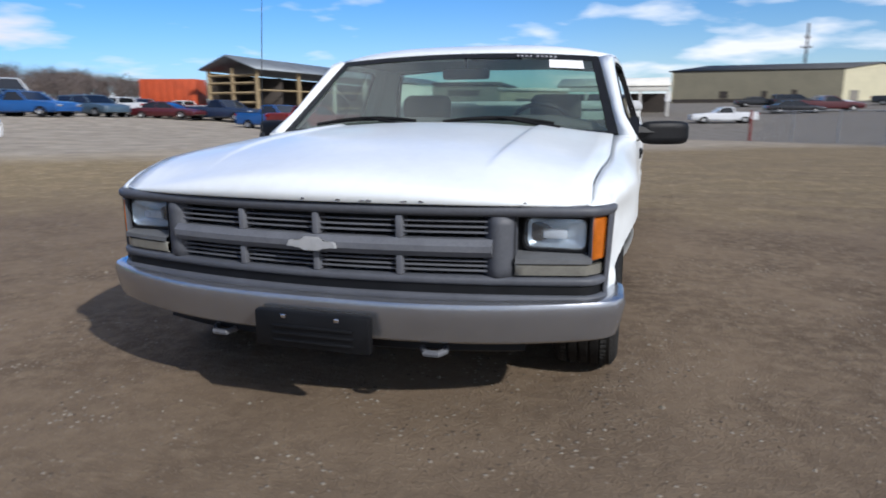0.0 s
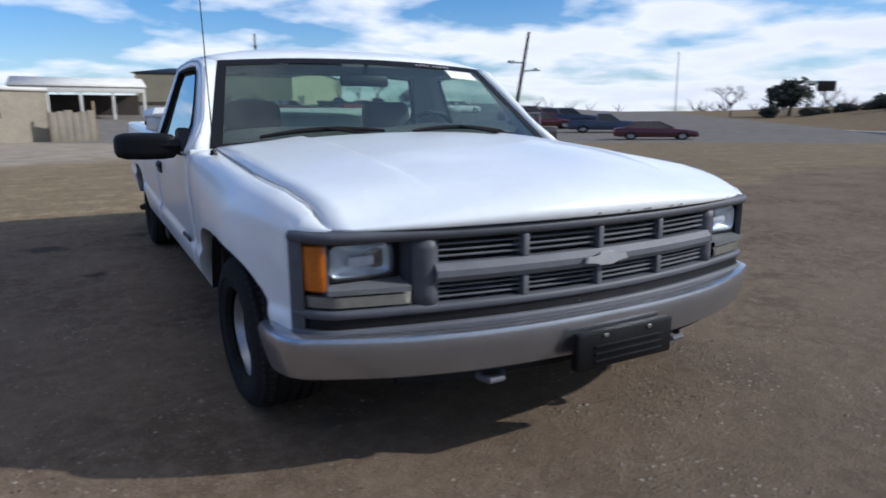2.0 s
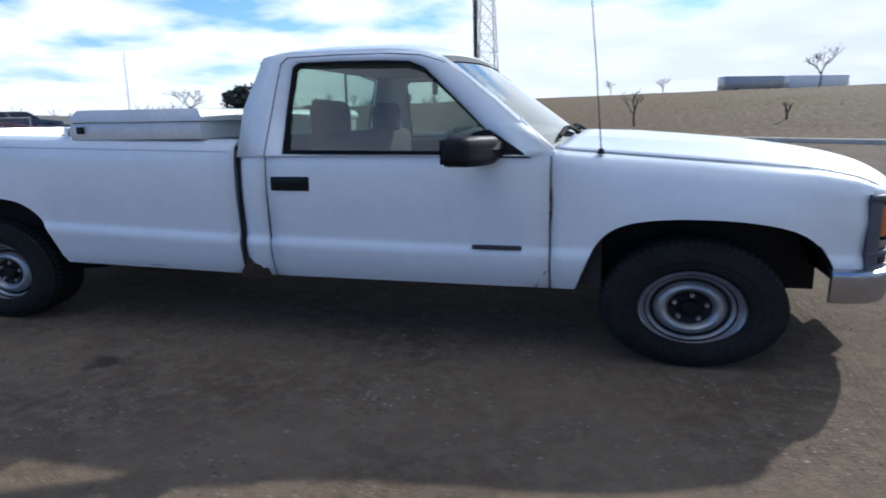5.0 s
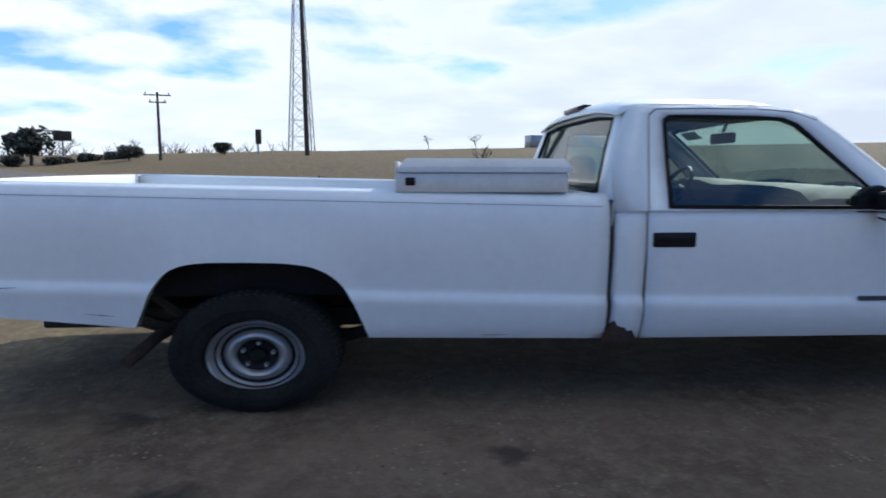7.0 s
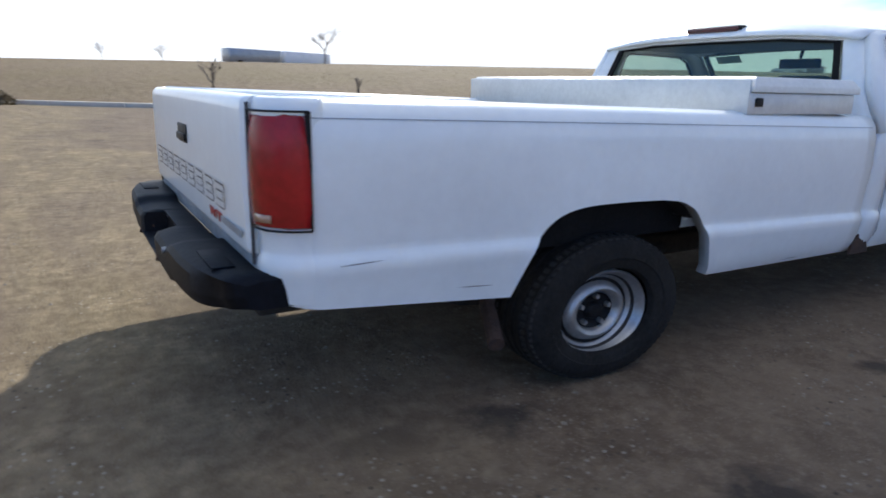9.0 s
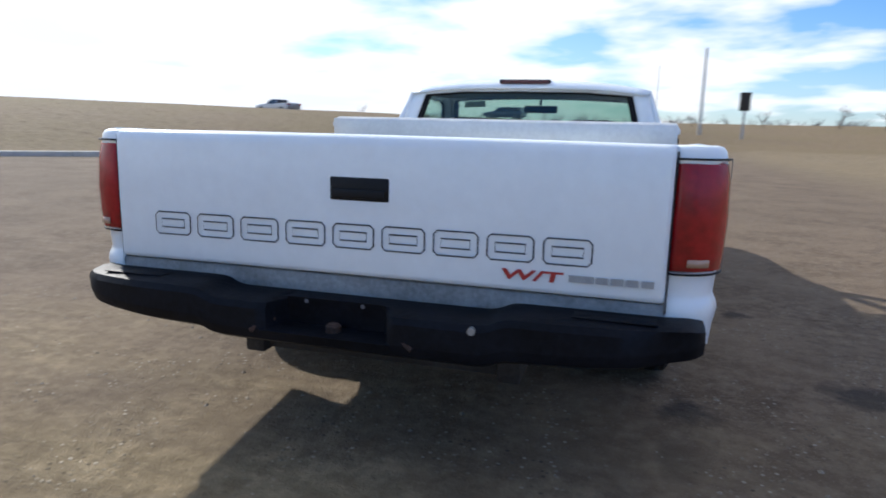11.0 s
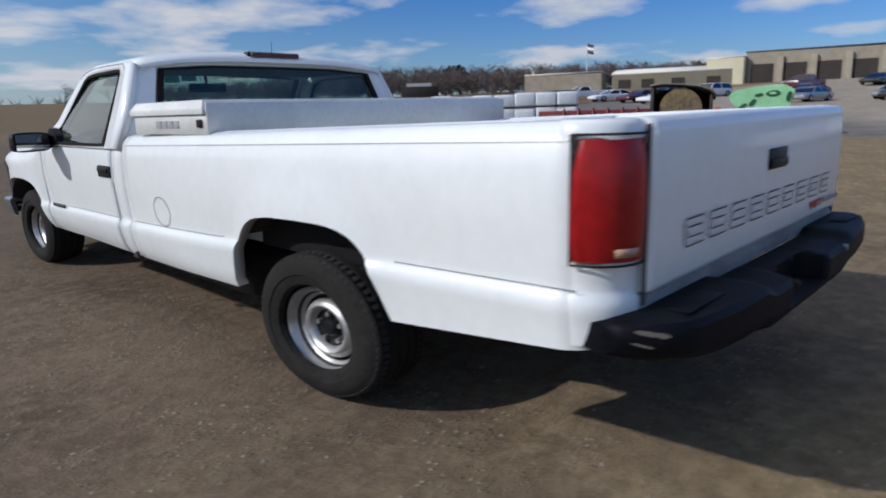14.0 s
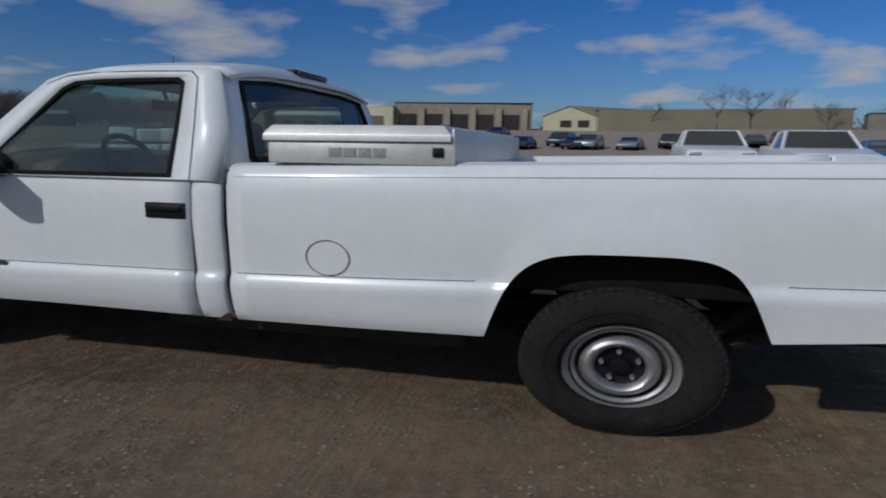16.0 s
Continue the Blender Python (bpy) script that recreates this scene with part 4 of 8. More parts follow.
for s in (-1, 1):
    bm = bmesh.new()
    rows = []
    for k in (0.0, 0.5, 1.0):
        rows.append([(s * (upper_x(z, y) + (0.004 if k == 0.5 else 0)), y, z) for y, z in ((a[0] + (b[0] - a[0]) * k, a[1] + (b[1] - a[1]) * k) for a, b in zip(SKIN, SILL))])
    sheet(bm, rows, True)
    solid(part("cab_side", bm, "white_paint", truck, "", 40), 0.03, -1.0)
    # black rubber round the side glass
    bm = bmesh.new()
    cy, cz = 1.25, 1.08
    rows = []
    for q, off in ((0.0, 0.003), (0.0, 0.006), (1.0, 0.006), (1.0, -0.02)):
        rows.append([(s * (upper_x(z, y) + off), y + (cy - y) * 0.035 * q, z + (cz - z) * 0.075 * q) for y, z in SILL])
    sheet(bm, rows, True)
    part("window_seal", bm, "rubber", truck)
    bm = bmesh.new()
    vs = [bm.verts.new((s * (upper_x(z, y) - 0.016), y, z)) for y, z in SILL]
    bm.faces.new(vs)
    pane = part("side_window", bm, "window_glass", truck, "green-tinted side glass")
    pane.visible_shadow = False
    # seam of the door
    bm = bmesh.new()
    path = [(0.59, 0.345), (0.545, 0.42), (0.53, 0.52), (0.522, 0.70), (0.528, 0.88)]
    sheet(bm, [[(s * (side_x(y, z, 0.935, -0.02) + 0.0022), y + d, z) for d in (-0.0024, 0.0024)] for y, z in path])
    part("door_seam", bm, "seam", truck)
    bm = bmesh.new()
    path = [(1.748, 0.347), (1.745, 0.44), (1.746, crease(1.7)), (1.746, 0.70), (1.745, 0.88)]
    sheet(bm, [[(s * (side_x(y, z, 0.935, -0.02) + 0.0022), y + d, z) for d in (-0.0024, 0.0024)] for y, z in path])
    path = [(1.745, 0.88), (1.735, 1.0), (1.722, 1.15), (1.71, 1.27), (1.68, 1.296), (1.45, 1.300), (1.2, 1.297), (1.08, 1.287), (0.98, 1.255)]
    sheet(bm, [[(s * (upper_x(z, y) + 0.0055), y + d, z + d) for d in (-0.002, 0.002)] for y, z in path])
    part("door_seam", bm, "seam", truck)
    # A-pillar skin between side and windscreen, rear pillar between side and back
    bm = bmesh.new()
    rows = []
    for k in np.linspace(0, 1, 8):
        y, z = lerp(k, [0, 0.25, 0.5, 0.75, 0.9, 1], [0.525, 0.645, 0.765, 0.885, 0.98, 1.09]), lerp(k, [0, 0.25, 0.5, 0.75, 0.9, 1], [0.905, 1.01, 1.11, 1.205, 1.275, 1.302])
        ex, ey, ez = lerp(k, [0, 1], [0.868, 0.727]), lerp(k, [0, 1], [0.530, 1.015]), lerp(k, [0, 1], [0.900, 1.287])
        mx = (upper_x(z, y) + ex) / 2 + 0.012
        rows.append([(s * upper_x(z, y), y, z), (s * mx, (y + ey) / 2 - 0.012, (z + ez) / 2 + 0.004), (s * ex, ey, ez)])
    sheet(bm, rows)
    solid(part("windscreen_pillar", bm, "white_paint", truck, "", 60), 0.012)
    # cowl corner
    bm = bmesh.new()
    box(bm, s * 0.842, s * 0.948, 0.512, 0.60, 0.850, 0.9005, 0.006)
    part("cowl_corner", bm, "white_paint", truck)
    # door handle, moulding mark, mirror
    bm = bmesh.new()
    box(bm, s * 0.951, s * 0.968, 1.545, 1.722, 0.735, 0.795, 0.006)
    handle = part("door_handle", bm, "black_plastic", truck, "black plastic door handle")
    bm = bmesh.new()
    box(bm, s * 0.966, s * 0.976, 1.56, 1.708, 0.762, 0.786, 0.004)
    part("lift_flap", bm, "black_plastic", handle)
    bm = bmesh.new()
    box(bm, s * 0.953, s * 0.962, 0.64, 0.84, 0.508, 0.526, 0.002)
    part("door_badge", bm, "ink", truck, "plain dark name strip")
    bm = bmesh.new()
    rows = []
    for k, (x, sy, sz) in enumerate(((0.985, 0.030, 0.030), (1.00, 0.044, 0.047), (1.03, 0.050, 0.052), (1.10, 0.052, 0.054), (1.16, 0.050, 0.052), (1.185, 0.040, 0.044), (1.194, 0.022, 0.026))):
        x = 0.985 + (x - 0.985) * 1.14
        sy, sz = sy * 1.06, sz * 1.04
        rows.append([(s * (x - 0.020), 0.765 + 0.085 * (x - 0.98) / 0.2 + sy * max(-1, min(0.86, math.cos(t) * 1.25)), 0.908 + sz * max(-1, min(1, math.sin(t) * 1.25))) for t in (2 * math.pi * j / 20 for j in range(20))])
    vs = sheet(bm, rows, True)
    for r in (vs[0], vs[-1]):
        bm.faces.new(r)
    mirror = part("door_mirror", bm, "black_plastic", truck, "black plastic door mirror", 50)
    bm = bmesh.new()
    sheet(bm, [[(s * 0.985, 0.824, z), (s * 1.183, 0.911, z)] for z in (0.864, 0.952)])
    part("mirror_glass", bm, "mirror", mirror)
    bm = bmesh.new()
    prism(bm, [(0.605, 0.874), (0.87, 0.874), (0.88, 0.885), (0.88, 0.94), (0.83, 0.975), (0.775, 0.985), (0.70, 0.935)], 0.046 * s, "x", s * 0.913, 0.004)
    tube(bm, [(s * 0.945, 0.745, 0.910), (s * 0.975, 0.752, 0.910), (s * 1.02, 0.772, 0.910)], [0.045, 0.036, 0.034])
    part("mirror_arm", bm, "black_plastic", mirror)

# roof
bm = bmesh.new()
rows = []
for y in [0.985, 1.0, 1.03, 1.08, 1.15, 1.25, 1.4, 1.55, 1.68, 1.76, 1.80, 1.83, 1.845]:
    row = []
    for u in np.linspace(-1, 1, 21):
        zc = lerp(y, [0.985, 1.0, 1.05, 1.15, 1.3, 1.6, 1.76, 1.82, 1.845], [1.312, 1.330, 1.353, 1.373, 1.385, 1.385, 1.370, 1.349, 1.316])
        ze = lerp(y, [0.985, 1.09, 1.25, 1.74, 1.80, 1.845], [1.275, 1.302, 1.313, 1.313, 1.300, 1.278])
        x = u * lerp(y, [0.985, 1.03, 1.10, 1.25, 1.80, 1.845], [0.720, 0.750, 0.787, 0.803, 0.803, 0.785])
        row.append((x, y + 0.045 * abs(u) ** 2 * max(0, (1.10 - y) / 0.115) - 0.01 * abs(u) ** 3 * (y > 1.8), zc - (zc - ze) * abs(u) ** 3.2))
    rows.append(row)
sheet(bm, rows)
solid(part("roof", bm, "white_paint", truck, "", 50), 0.012)
bm = bmesh.new()
sheet(bm, [[(x, y, 1.285) for x in np.linspace(-0.76, 0.76, 5)] for y in (1.05, 1.4, 1.80)])
part("headliner", bm, "headliner", truck)

# windscreen with its black border
def screen(u, v, off=0.0):
    hx = 0.868 + (0.727 - 0.868) * v
    y = 0.530 + (1.015 - 0.530) * v - (0.085 - 0.045 * v) * (1 - u * u)
    z = 0.900 + (1.287 - 0.900) * v + 0.026 * (1 - u * u)
    return Vector((u * hx, y - off * 0.6, z + off * 0.8))


bm = bmesh.new()
sheet(bm, [[screen(u, v) for u in np.linspace(-1, 1, 17)] for v in np.linspace(0, 1, 7)])
ws = part("windscreen", bm, "windscreen_glass", truck, "clear windscreen with a dark shaded border")
ws.visible_shadow = False
bm = bmesh.new()
for lo, hi in (((-1, 0.93), (1, 1.0)), ((-1, 0.0), (1, 0.035)), ((-1, 0.0), (-0.945, 1.0)), ((0.945, 0.0), (1, 1.0))):
    sheet(bm, [[screen(u, v, 0.004) for u in np.linspace(lo[0], hi[0], 15)] for v in np.linspace(lo[1], hi[1], 5)])
part("black_border", bm, "black_plastic", ws)
bm = bmesh.new()
sheet(bm, [[screen(u, v, 0.006) for u in (0.64, 0.76, 0.88)] for v in (0.80, 0.915)])
part("paper_sticker", bm, "paper", ws, "white paper inspection sticker")
for k in range(9):
    u = 0.40 + 0.032 * k + (0.02 if k > 3 else 0)
    bm = bmesh.new()
    sheet(bm, [[screen(a, v, 0.0065) for a in (u, u + 0.018)] for v in (0.945, 0.968)])
    part("paint_pen_mark", bm, "chalk", ws)
for x0, x1 in ((-0.66, -0.12), (0.02, 0.56)):
    bm = bmesh.new()
    pts = []
    for k in np.linspace(0, 1, 9):
        u = (x0 + (x1 - x0) * k) / 0.85
        pts.append(screen(u, 0.035 + 0.07 * math.sin(math.pi * (0.15 + 0.75 * (1 - k))) , 0.016))
    tube(bm, pts, [0.008 + 0.004 * math.sin(math.pi * k / 8) for k in range(9)], 6)
    tube(bm, [(x1 + 0.04, 0.44, 0.935), pts[4] + Vector((0, -0.01, 0.006))], [0.010, 0.006], 6)
    part("wiper", bm, "rubber", truck)
bm = bmesh.new()
sheet(bm, [[(u * 0.86, 0.420 + 0.10 * u * u, 0.938 - 0.03 * u * u), (u * 0.868, 0.452 + 0.085 * u * u, 0.928 - 0.026 * u * u)] for u in np.linspace(-1, 1, 15)])
part("cowl_vent", bm, "black_plastic", truck)
# back of the cab
BACK_OUT = [(-0.90, 0.60), (-0.45, 0.60), (0, 0.60), (0.45, 0.60), (0.90, 0.60), (0.925, 0.90), (0.86, 1.12), (0.80, 1.285), (0.45, 1.318), (0, 1.325), (-0.45, 1.318), (-0.80, 1.285), (-0.86, 1.12), (-0.925, 0.90)]
BACK_IN = [(-0.72, 0.945), (-0.4, 0.94), (0, 0.94), (0.4, 0.94), (0.72, 0.945), (0.745, 0.965), (0.725, 1.12), (0.685, 1.268), (0.4, 1.288), (0, 1.290), (-0.4, 1.288), (-0.685, 1.268), (-0.725, 1.12), (-0.745, 0.965)]


def back_y(z):
    return 1.885 - 0.10 * max(0.0, (z - 0.93) / 0.39) ** 1.4


bm = bmesh.new()
rows = []
for k in (0, 0.35, 0.8, 1.0):
    rows.append([(a[0] + (b[0] - a[0]) * k, back_y(a[1] + (b[1] - a[1]) * k) + (0.016 if 0 < k < 1 else -0.004) , a[1] + (b[1] - a[1]) * k) for a, b in zip(BACK_OUT, BACK_IN)])
sheet(bm, rows, True)
solid(part("cab_back", bm, "white_paint", truck, "", 45), 0.014)
bm = bmesh.new()
bm.faces.new([bm.verts.new((x, back_y(z) - 0.002, z)) for x, z in BACK_IN])
pane = part("rear_window", bm, "rear_glass", truck, "dark green-tinted rear window")
pane.visible_shadow = False
bm = bmesh.new()
sheet(bm, [[(x * k, back_y(z) + d, 1.11 + (z - 1.11) * k) for x, z in BACK_IN] for k, d in ((1.012, 0.013), (0.985, 0.015), (0.965, 0.012), (0.96, 0.0))], True)
part("rear_window_seal", bm, "rubber", truck)
bm = bmesh.new()
box(bm, -0.158, 0.158, 1.775, 1.835, 1.342, 1.367, 0.008)
third = part("high_brake_light", bm, "dark_lens", truck, "dark red high brake light")
bm = bmesh.new()
box(bm, -0.172, 0.172, 1.765, 1.815, 1.335, 1.373, 0.008)
part("lamp_housing", bm, "black_plastic", third)
# aerial
bm = bmesh.new()
tube(bm, [(-0.885, 0.344, 0.885), (-0.885, 0.344, 0.905)], [0.016, 0.010])
tube(bm, [(-0.885, 0.344, 0.90), (-0.885, 0.375, 1.25), (-0.885, 0.41, 1.60)], [0.0026, 0.0022, 0.0016], 6)
part("aerial", bm, "black_plastic", truck, "thin black whip aerial")

# cabin
bm = bmesh.new()
rows = []
for x in np.linspace(-0.80, 0.80, 21):
    y0 = 0.575 + 0.065 * (abs(x) / 0.8) ** 2
    hump = 0.022 * math.exp(-((x - 0.40) / 0.20) ** 4) + 0.010 * math.exp(-((x + 0.35) / 0.25) ** 4)
    drop = 0.05 * max(0.0, (abs(x) - 0.66) / 0.14) ** 2
    rows.append([(x, y, z - drop) for y, z in ((y0, 0.76), (y0, 0.945), (y0 + 0.05, 0.966), (0.80, 0.972 + hump * 0.6), (0.93, 0.972 + hump), (0.975, 0.958 + hump), (0.990, 0.925), (0.965, 0.86), (0.985, 0.80), (0.93, 0.74))])
vs = sheet(bm, rows, True)
for r in (vs[0], vs[-1]):
    bm.faces.new(r)
part("dashboard", bm, "cabin_trim", truck)
bm = bmesh.new()
box(bm, -0.80, 0.80, 1.22, 1.72, 0.55, 0.70, 0.05)
box(bm, -0.80, 0.80, 1.60, 1.78, 0.62, 0.965, 0.05)
seat = part("bench_seat", bm, "cloth", truck, "dark cloth bench seat")
for x in (-0.44, 0.42):
    bm = bmesh.new()
    box(bm, x - 0.165, x + 0.165, 1.60, 1.71, 0.94, 1.122, 0.055, 4)
    part("headrest", bm, "cloth", seat)
for s in (-1, 1):
    bm = bmesh.new()
    box(bm, s * 0.86, s * 0.925, 0.60, 1.74, 0.47, 0.882, 0.012)
    part("door_lining", bm, "cloth", truck)
bm = bmesh.new()
sw = [(0.42 + 0.17 * math.cos(t), 1.07 - 0.07 * math.sin(t), 0.925 + 0.125 * math.sin(t)) for t in (2 * math.pi * j / 24 for j in range(25))]
tube(bm, sw, 0.014, 6, False)
tube(bm, [(0.42, 0.92, 0.86), (0.42, 1.06, 0.925)], 0.03)
tube(bm, [(0.26, 1.07, 0.925), (0.58, 1.07, 0.925)], 0.014)
part("steering_wheel", bm, "black_plastic", truck)
bm = bmesh.new()
box(bm, -0.135, 0.135, 0.975, 1.0, 1.182, 1.240, 0.014)
tube(bm, [(0, 0.985, 1.245), (0, 0.965, 1.295)], 0.010)
part("rear_view_mirror", bm, "black_plastic", truck)
bm = bmesh.new()
box(bm, -0.88, 0.88, 0.40, 1.86, 0.36, 0.40)
part("cab_floor", bm, "dark_metal", truck)
bm = bmesh.new()
box(bm, -0.88, 0.88, 0.33, 0.40, 0.36, 0.88)
part("firewall", bm, "dark_metal", truck)

# bed
bm = bmesh.new()
box(bm, -0.83, 0.83, 1.92, 4.47, 0.535, 0.565)
bed_floor = part("bed_floor", bm, "white_paint", truck, "ribbed bed floor")
for k in range(13):
    x = -0.78 + 0.13 * k
    bm = bmesh.new()
    box(bm, x - 0.03, x + 0.03, 1.93, 4.46, 0.564, 0.574, 0.003)
    part("floor_rib", bm, "white_paint", bed_floor)
bm = bmesh.new()
box(bm, -0.90, 0.90, 1.905, 1.93, 0.40, 0.945, 0.006)
part("bed_front", bm, "white_paint", truck)
for s in (-1, 1):
    bm = bmesh.new()
    box(bm, s * 0.56, s * 0.835, 2.92, 3.77, 0.522, 0.70, 0.02)
    part("wheel_house", bm, "rubber", truck)
# tailgate
bm = bmesh.new()
rows = []
for x, dy in ((-0.815, 0.012), (-0.806, 0.002), (-0.79, 0), (-0.4, -0.004), (0, -0.005), (0.4, -0.004), (0.79, 0), (0.806, 0.002), (0.815, 0.012)):
    rows.append([(x, 4.528 - dy + o, z + 0.004 * (1 - (x / 0.815) ** 2)) for z, o in ((0.606, -0.02), (0.608, -0.004), (0.613, 0.001), (0.622, 0.003), (0.80, 0.006), (0.965, 0.004), (0.985, 0.0), (0.996, -0.01), (1.0, -0.022), (1.0, -0.05), (0.99, -0.056), (0.606, -0.056))])
vs = sheet(bm, rows, True)
for r in (vs[0], vs[-1]):
    bm.faces.new(r)
tailgate = part("tailgate", bm, "white_paint", truck, "white tailgate with dark outlined lettering", 35)
bm = bmesh.new()
box(bm, -0.088, 0.088, 4.528, 4.542, 0.822, 0.888, 0.006)
th = part("tailgate_handle", bm, "black_plastic", tailgate, "black plastic tailgate handle")
bm = bmesh.new()
box(bm, -0.078, 0.078, 4.541, 4.549, 0.830, 0.856, 0.004)
part("pull_flap", bm, "black_plastic", th)


def outline(bm, pts, w=0.0042, d=0.003, y=4.5412):
    """A thin closed line of paint round a plain shape, on the tailgate."""
    c = Vector((sum(p[0] for p in pts) / len(pts), sum(p[1] for p in pts) / len(pts)))
    m = len(pts)
    ring = []
    for i, p in enumerate(pts):
        a, b = Vector(pts[i - 1]), Vector(pts[(i + 1) % m])
        t = (b - a).normalized()
        nrm = Vector((t.y, -t.x))
        if nrm.dot(Vector(p) - c) < 0:
            nrm = -nrm
        ring.append((Vector(p) + nrm * w / 2, Vector(p) - nrm * w / 2))
    sheet(bm, [[(o.x, y, o.y) for o, _ in ring], [(i.x, y + d * 0.3, i.y) for _, i in ring]], True)


# the maker's name stands here as nine plain outlined blocks
for k in range(9):
    bm = bmesh.new()
    x1 = 0.668 - k * 0.1475
    x0 = x1 - 0.122
    z0, z1, c = 0.690, 0.757, 0.010
    outline(bm, [(x0 + c, z0), (x1 - c, z0), (x1, z0 + c), (x1, z1 - c), (x1 - c, z1), (x0 + c, z1), (x0, z1 - c), (x0, z0 + c)])
    c2 = 0.021
    outline(bm, [(x0 + c2, z0 + c2), (x1 - c2, z0 + c2), (x1 - c2, z1 - c2), (x0 + c2, z1 - c2)])
    part("name_block", bm, "ink", tailgate)
cu = bpy.data.curves.new("trim_letters", "FONT")
cu.body, cu.size, cu.extrude, cu.offset = "W/T", 1.0, 0.02, 0.028
tmp = bpy.data.objects.new("trim_letters", cu)
me = bpy.data.meshes.new_from_object(tmp)
bpy.data.objects.remove(tmp)
xs, zs = [v.co.x for v in me.vertices], [v.co.y for v in me.vertices]
for v in me.vertices:
    u, w = (v.co.x - min(xs)) / (max(xs) - min(xs)), (v.co.y - min(zs)) / (max(zs) - min(zs))
    v.co = (-0.402 - 0.162 * u - 0.006 * w + 0.003, 4.5385 + 0.05 * v.co.z, 0.641 + 0.028 * w)
me.materials.append(M["red_decal"])
tl_ob = new("trim_letters", me)
tl_ob.parent = tailgate
tagged(tl_ob, "red painted trim letters")
for k in range(5):
    bm = bmesh.new()
    x0 = -0.580 - k * 0.037 - (0.03 if k else 0)
    x1 = x0 - (0.062 if k == 0 else 0.030)
    prism(bm, [(x0, 0.664), (x1, 0.664), (x1, 0.647), (x0, 0.647)], 0.003, "y", 4.5375)
    part("grey_trim_block", bm, "silver_decal", tailgate)
for s in (-1, 1):
    bm = bmesh.new()
    path = [(0.8195, 4.512), (0.835, 4.518), (0.865, 4.514), (0.895, 4.503), (0.922, 4.480), (0.941, 4.452), (0.950, 4.425), (0.953, 4.408)]
    rows = []
    for x, y in path:
        rows.append([(s * (x + o * (0.25 if x < 0.87 else 1)), y + (o if x < 0.93 else 0.10 * max(0.0, z - 0.76) ** 1.5 * min(1.0, (x - 0.93) / 0.018)), z) for z, o in ((0.686, -0.012), (0.692, 0.0), (0.74, 0.004), (0.82, 0.006), (0.91, 0.002), (0.955, -0.006), (0.964, -0.02))])
    sheet(bm, rows)
    tl = solid(part("tail_light", bm, "red_lens", truck, "tall red wraparound tail light", 40), 0.02)
    bm = bmesh.new()
    rows = [[(s * x, y + 0.0065, z) for z in (0.703, 0.722)] for x, y in ((0.862, 4.515), (0.893, 4.505), (0.914, 4.490))]
    sheet(bm, rows)
    solid(part("reverse_lens", bm, "reverse_lens", tl), 0.004)
    # black gasket round the lens
    bm = bmesh.new()
    for z in (0.683, 0.967):
        tube(bm, [(s * x, y - 0.002, z) for x, y in path], 0.0030, 6)
    tube(bm, [(s * 0.8185, 4.516, z) for z in (0.683, 0.80, 0.967)], 0.003, 6)
    sheet(bm, [[(s * 0.9555, y, z) for y in (4.410 + 0.10 * max(0.0, z - 0.76) ** 1.5, 4.4035)] for z in (0.683, 0.74, 0.80, 0.86, 0.92, 0.967)])
    part("lens_gasket", bm, "black_plastic", tl)
    # post under and behind the lamp
    bm = bmesh.new()
    lows = [(z, 0.957 - side_x(4.44, z, 1.0)) for z in (0.492, 0.51, 0.535, 0.553, 0.566, 0.583, 0.599, 0.608, 0.617, 0.625, 0.65, 0.685)]
    rows = [[(s * (x - 0.004 - q * (0.35 + 0.65 * (x - 0.82) / 0.133)), y - 0.006 - q * (1.0 - 0.65 * (x - 0.82) / 0.133), z) for x, y in path + [(0.9528, 4.392), (0.950, 4.378)]] for z, q in [(0.482, 0.040)] + lows + [(0.80, 0.006), (0.966, 0.002), (0.985, 0.006), (0.996, 0.014), (1.0, 0.03)]]
    sheet(bm, rows)
    solid(part("corner_post", bm, "white_paint", truck, "", 60), 0.008)
    bm = bmesh.new()
    sheet(bm, [[(s * 0.8165, 4.52, z), (s * 0.8225, 4.512, z)] for z in (0.58, 0.8, 0.985)])
    part("tailgate_gap", bm, "ink", truck)

# grey sill under the tailgate
bm = bmesh.new()
box(bm, -0.822, 0.822, 4.44, 4.513, 0.545, 0.603, 0.006)
part("bed_sill", bm, "dirty_sill", truck, "grey sill under the tailgate")

# rear step bumper
def bumper_face(x):
    """How far back the bumper's face stands: rounded ends, the driver's end crushed in."""
    q = abs(x) / 0.925
    return 4.675 - 0.075 * q ** 6 - 0.05 * max(0.0, (q - 0.94) / 0.06) ** 2 - 0.026 * math.exp(-((x - 0.90) / 0.05) ** 2)


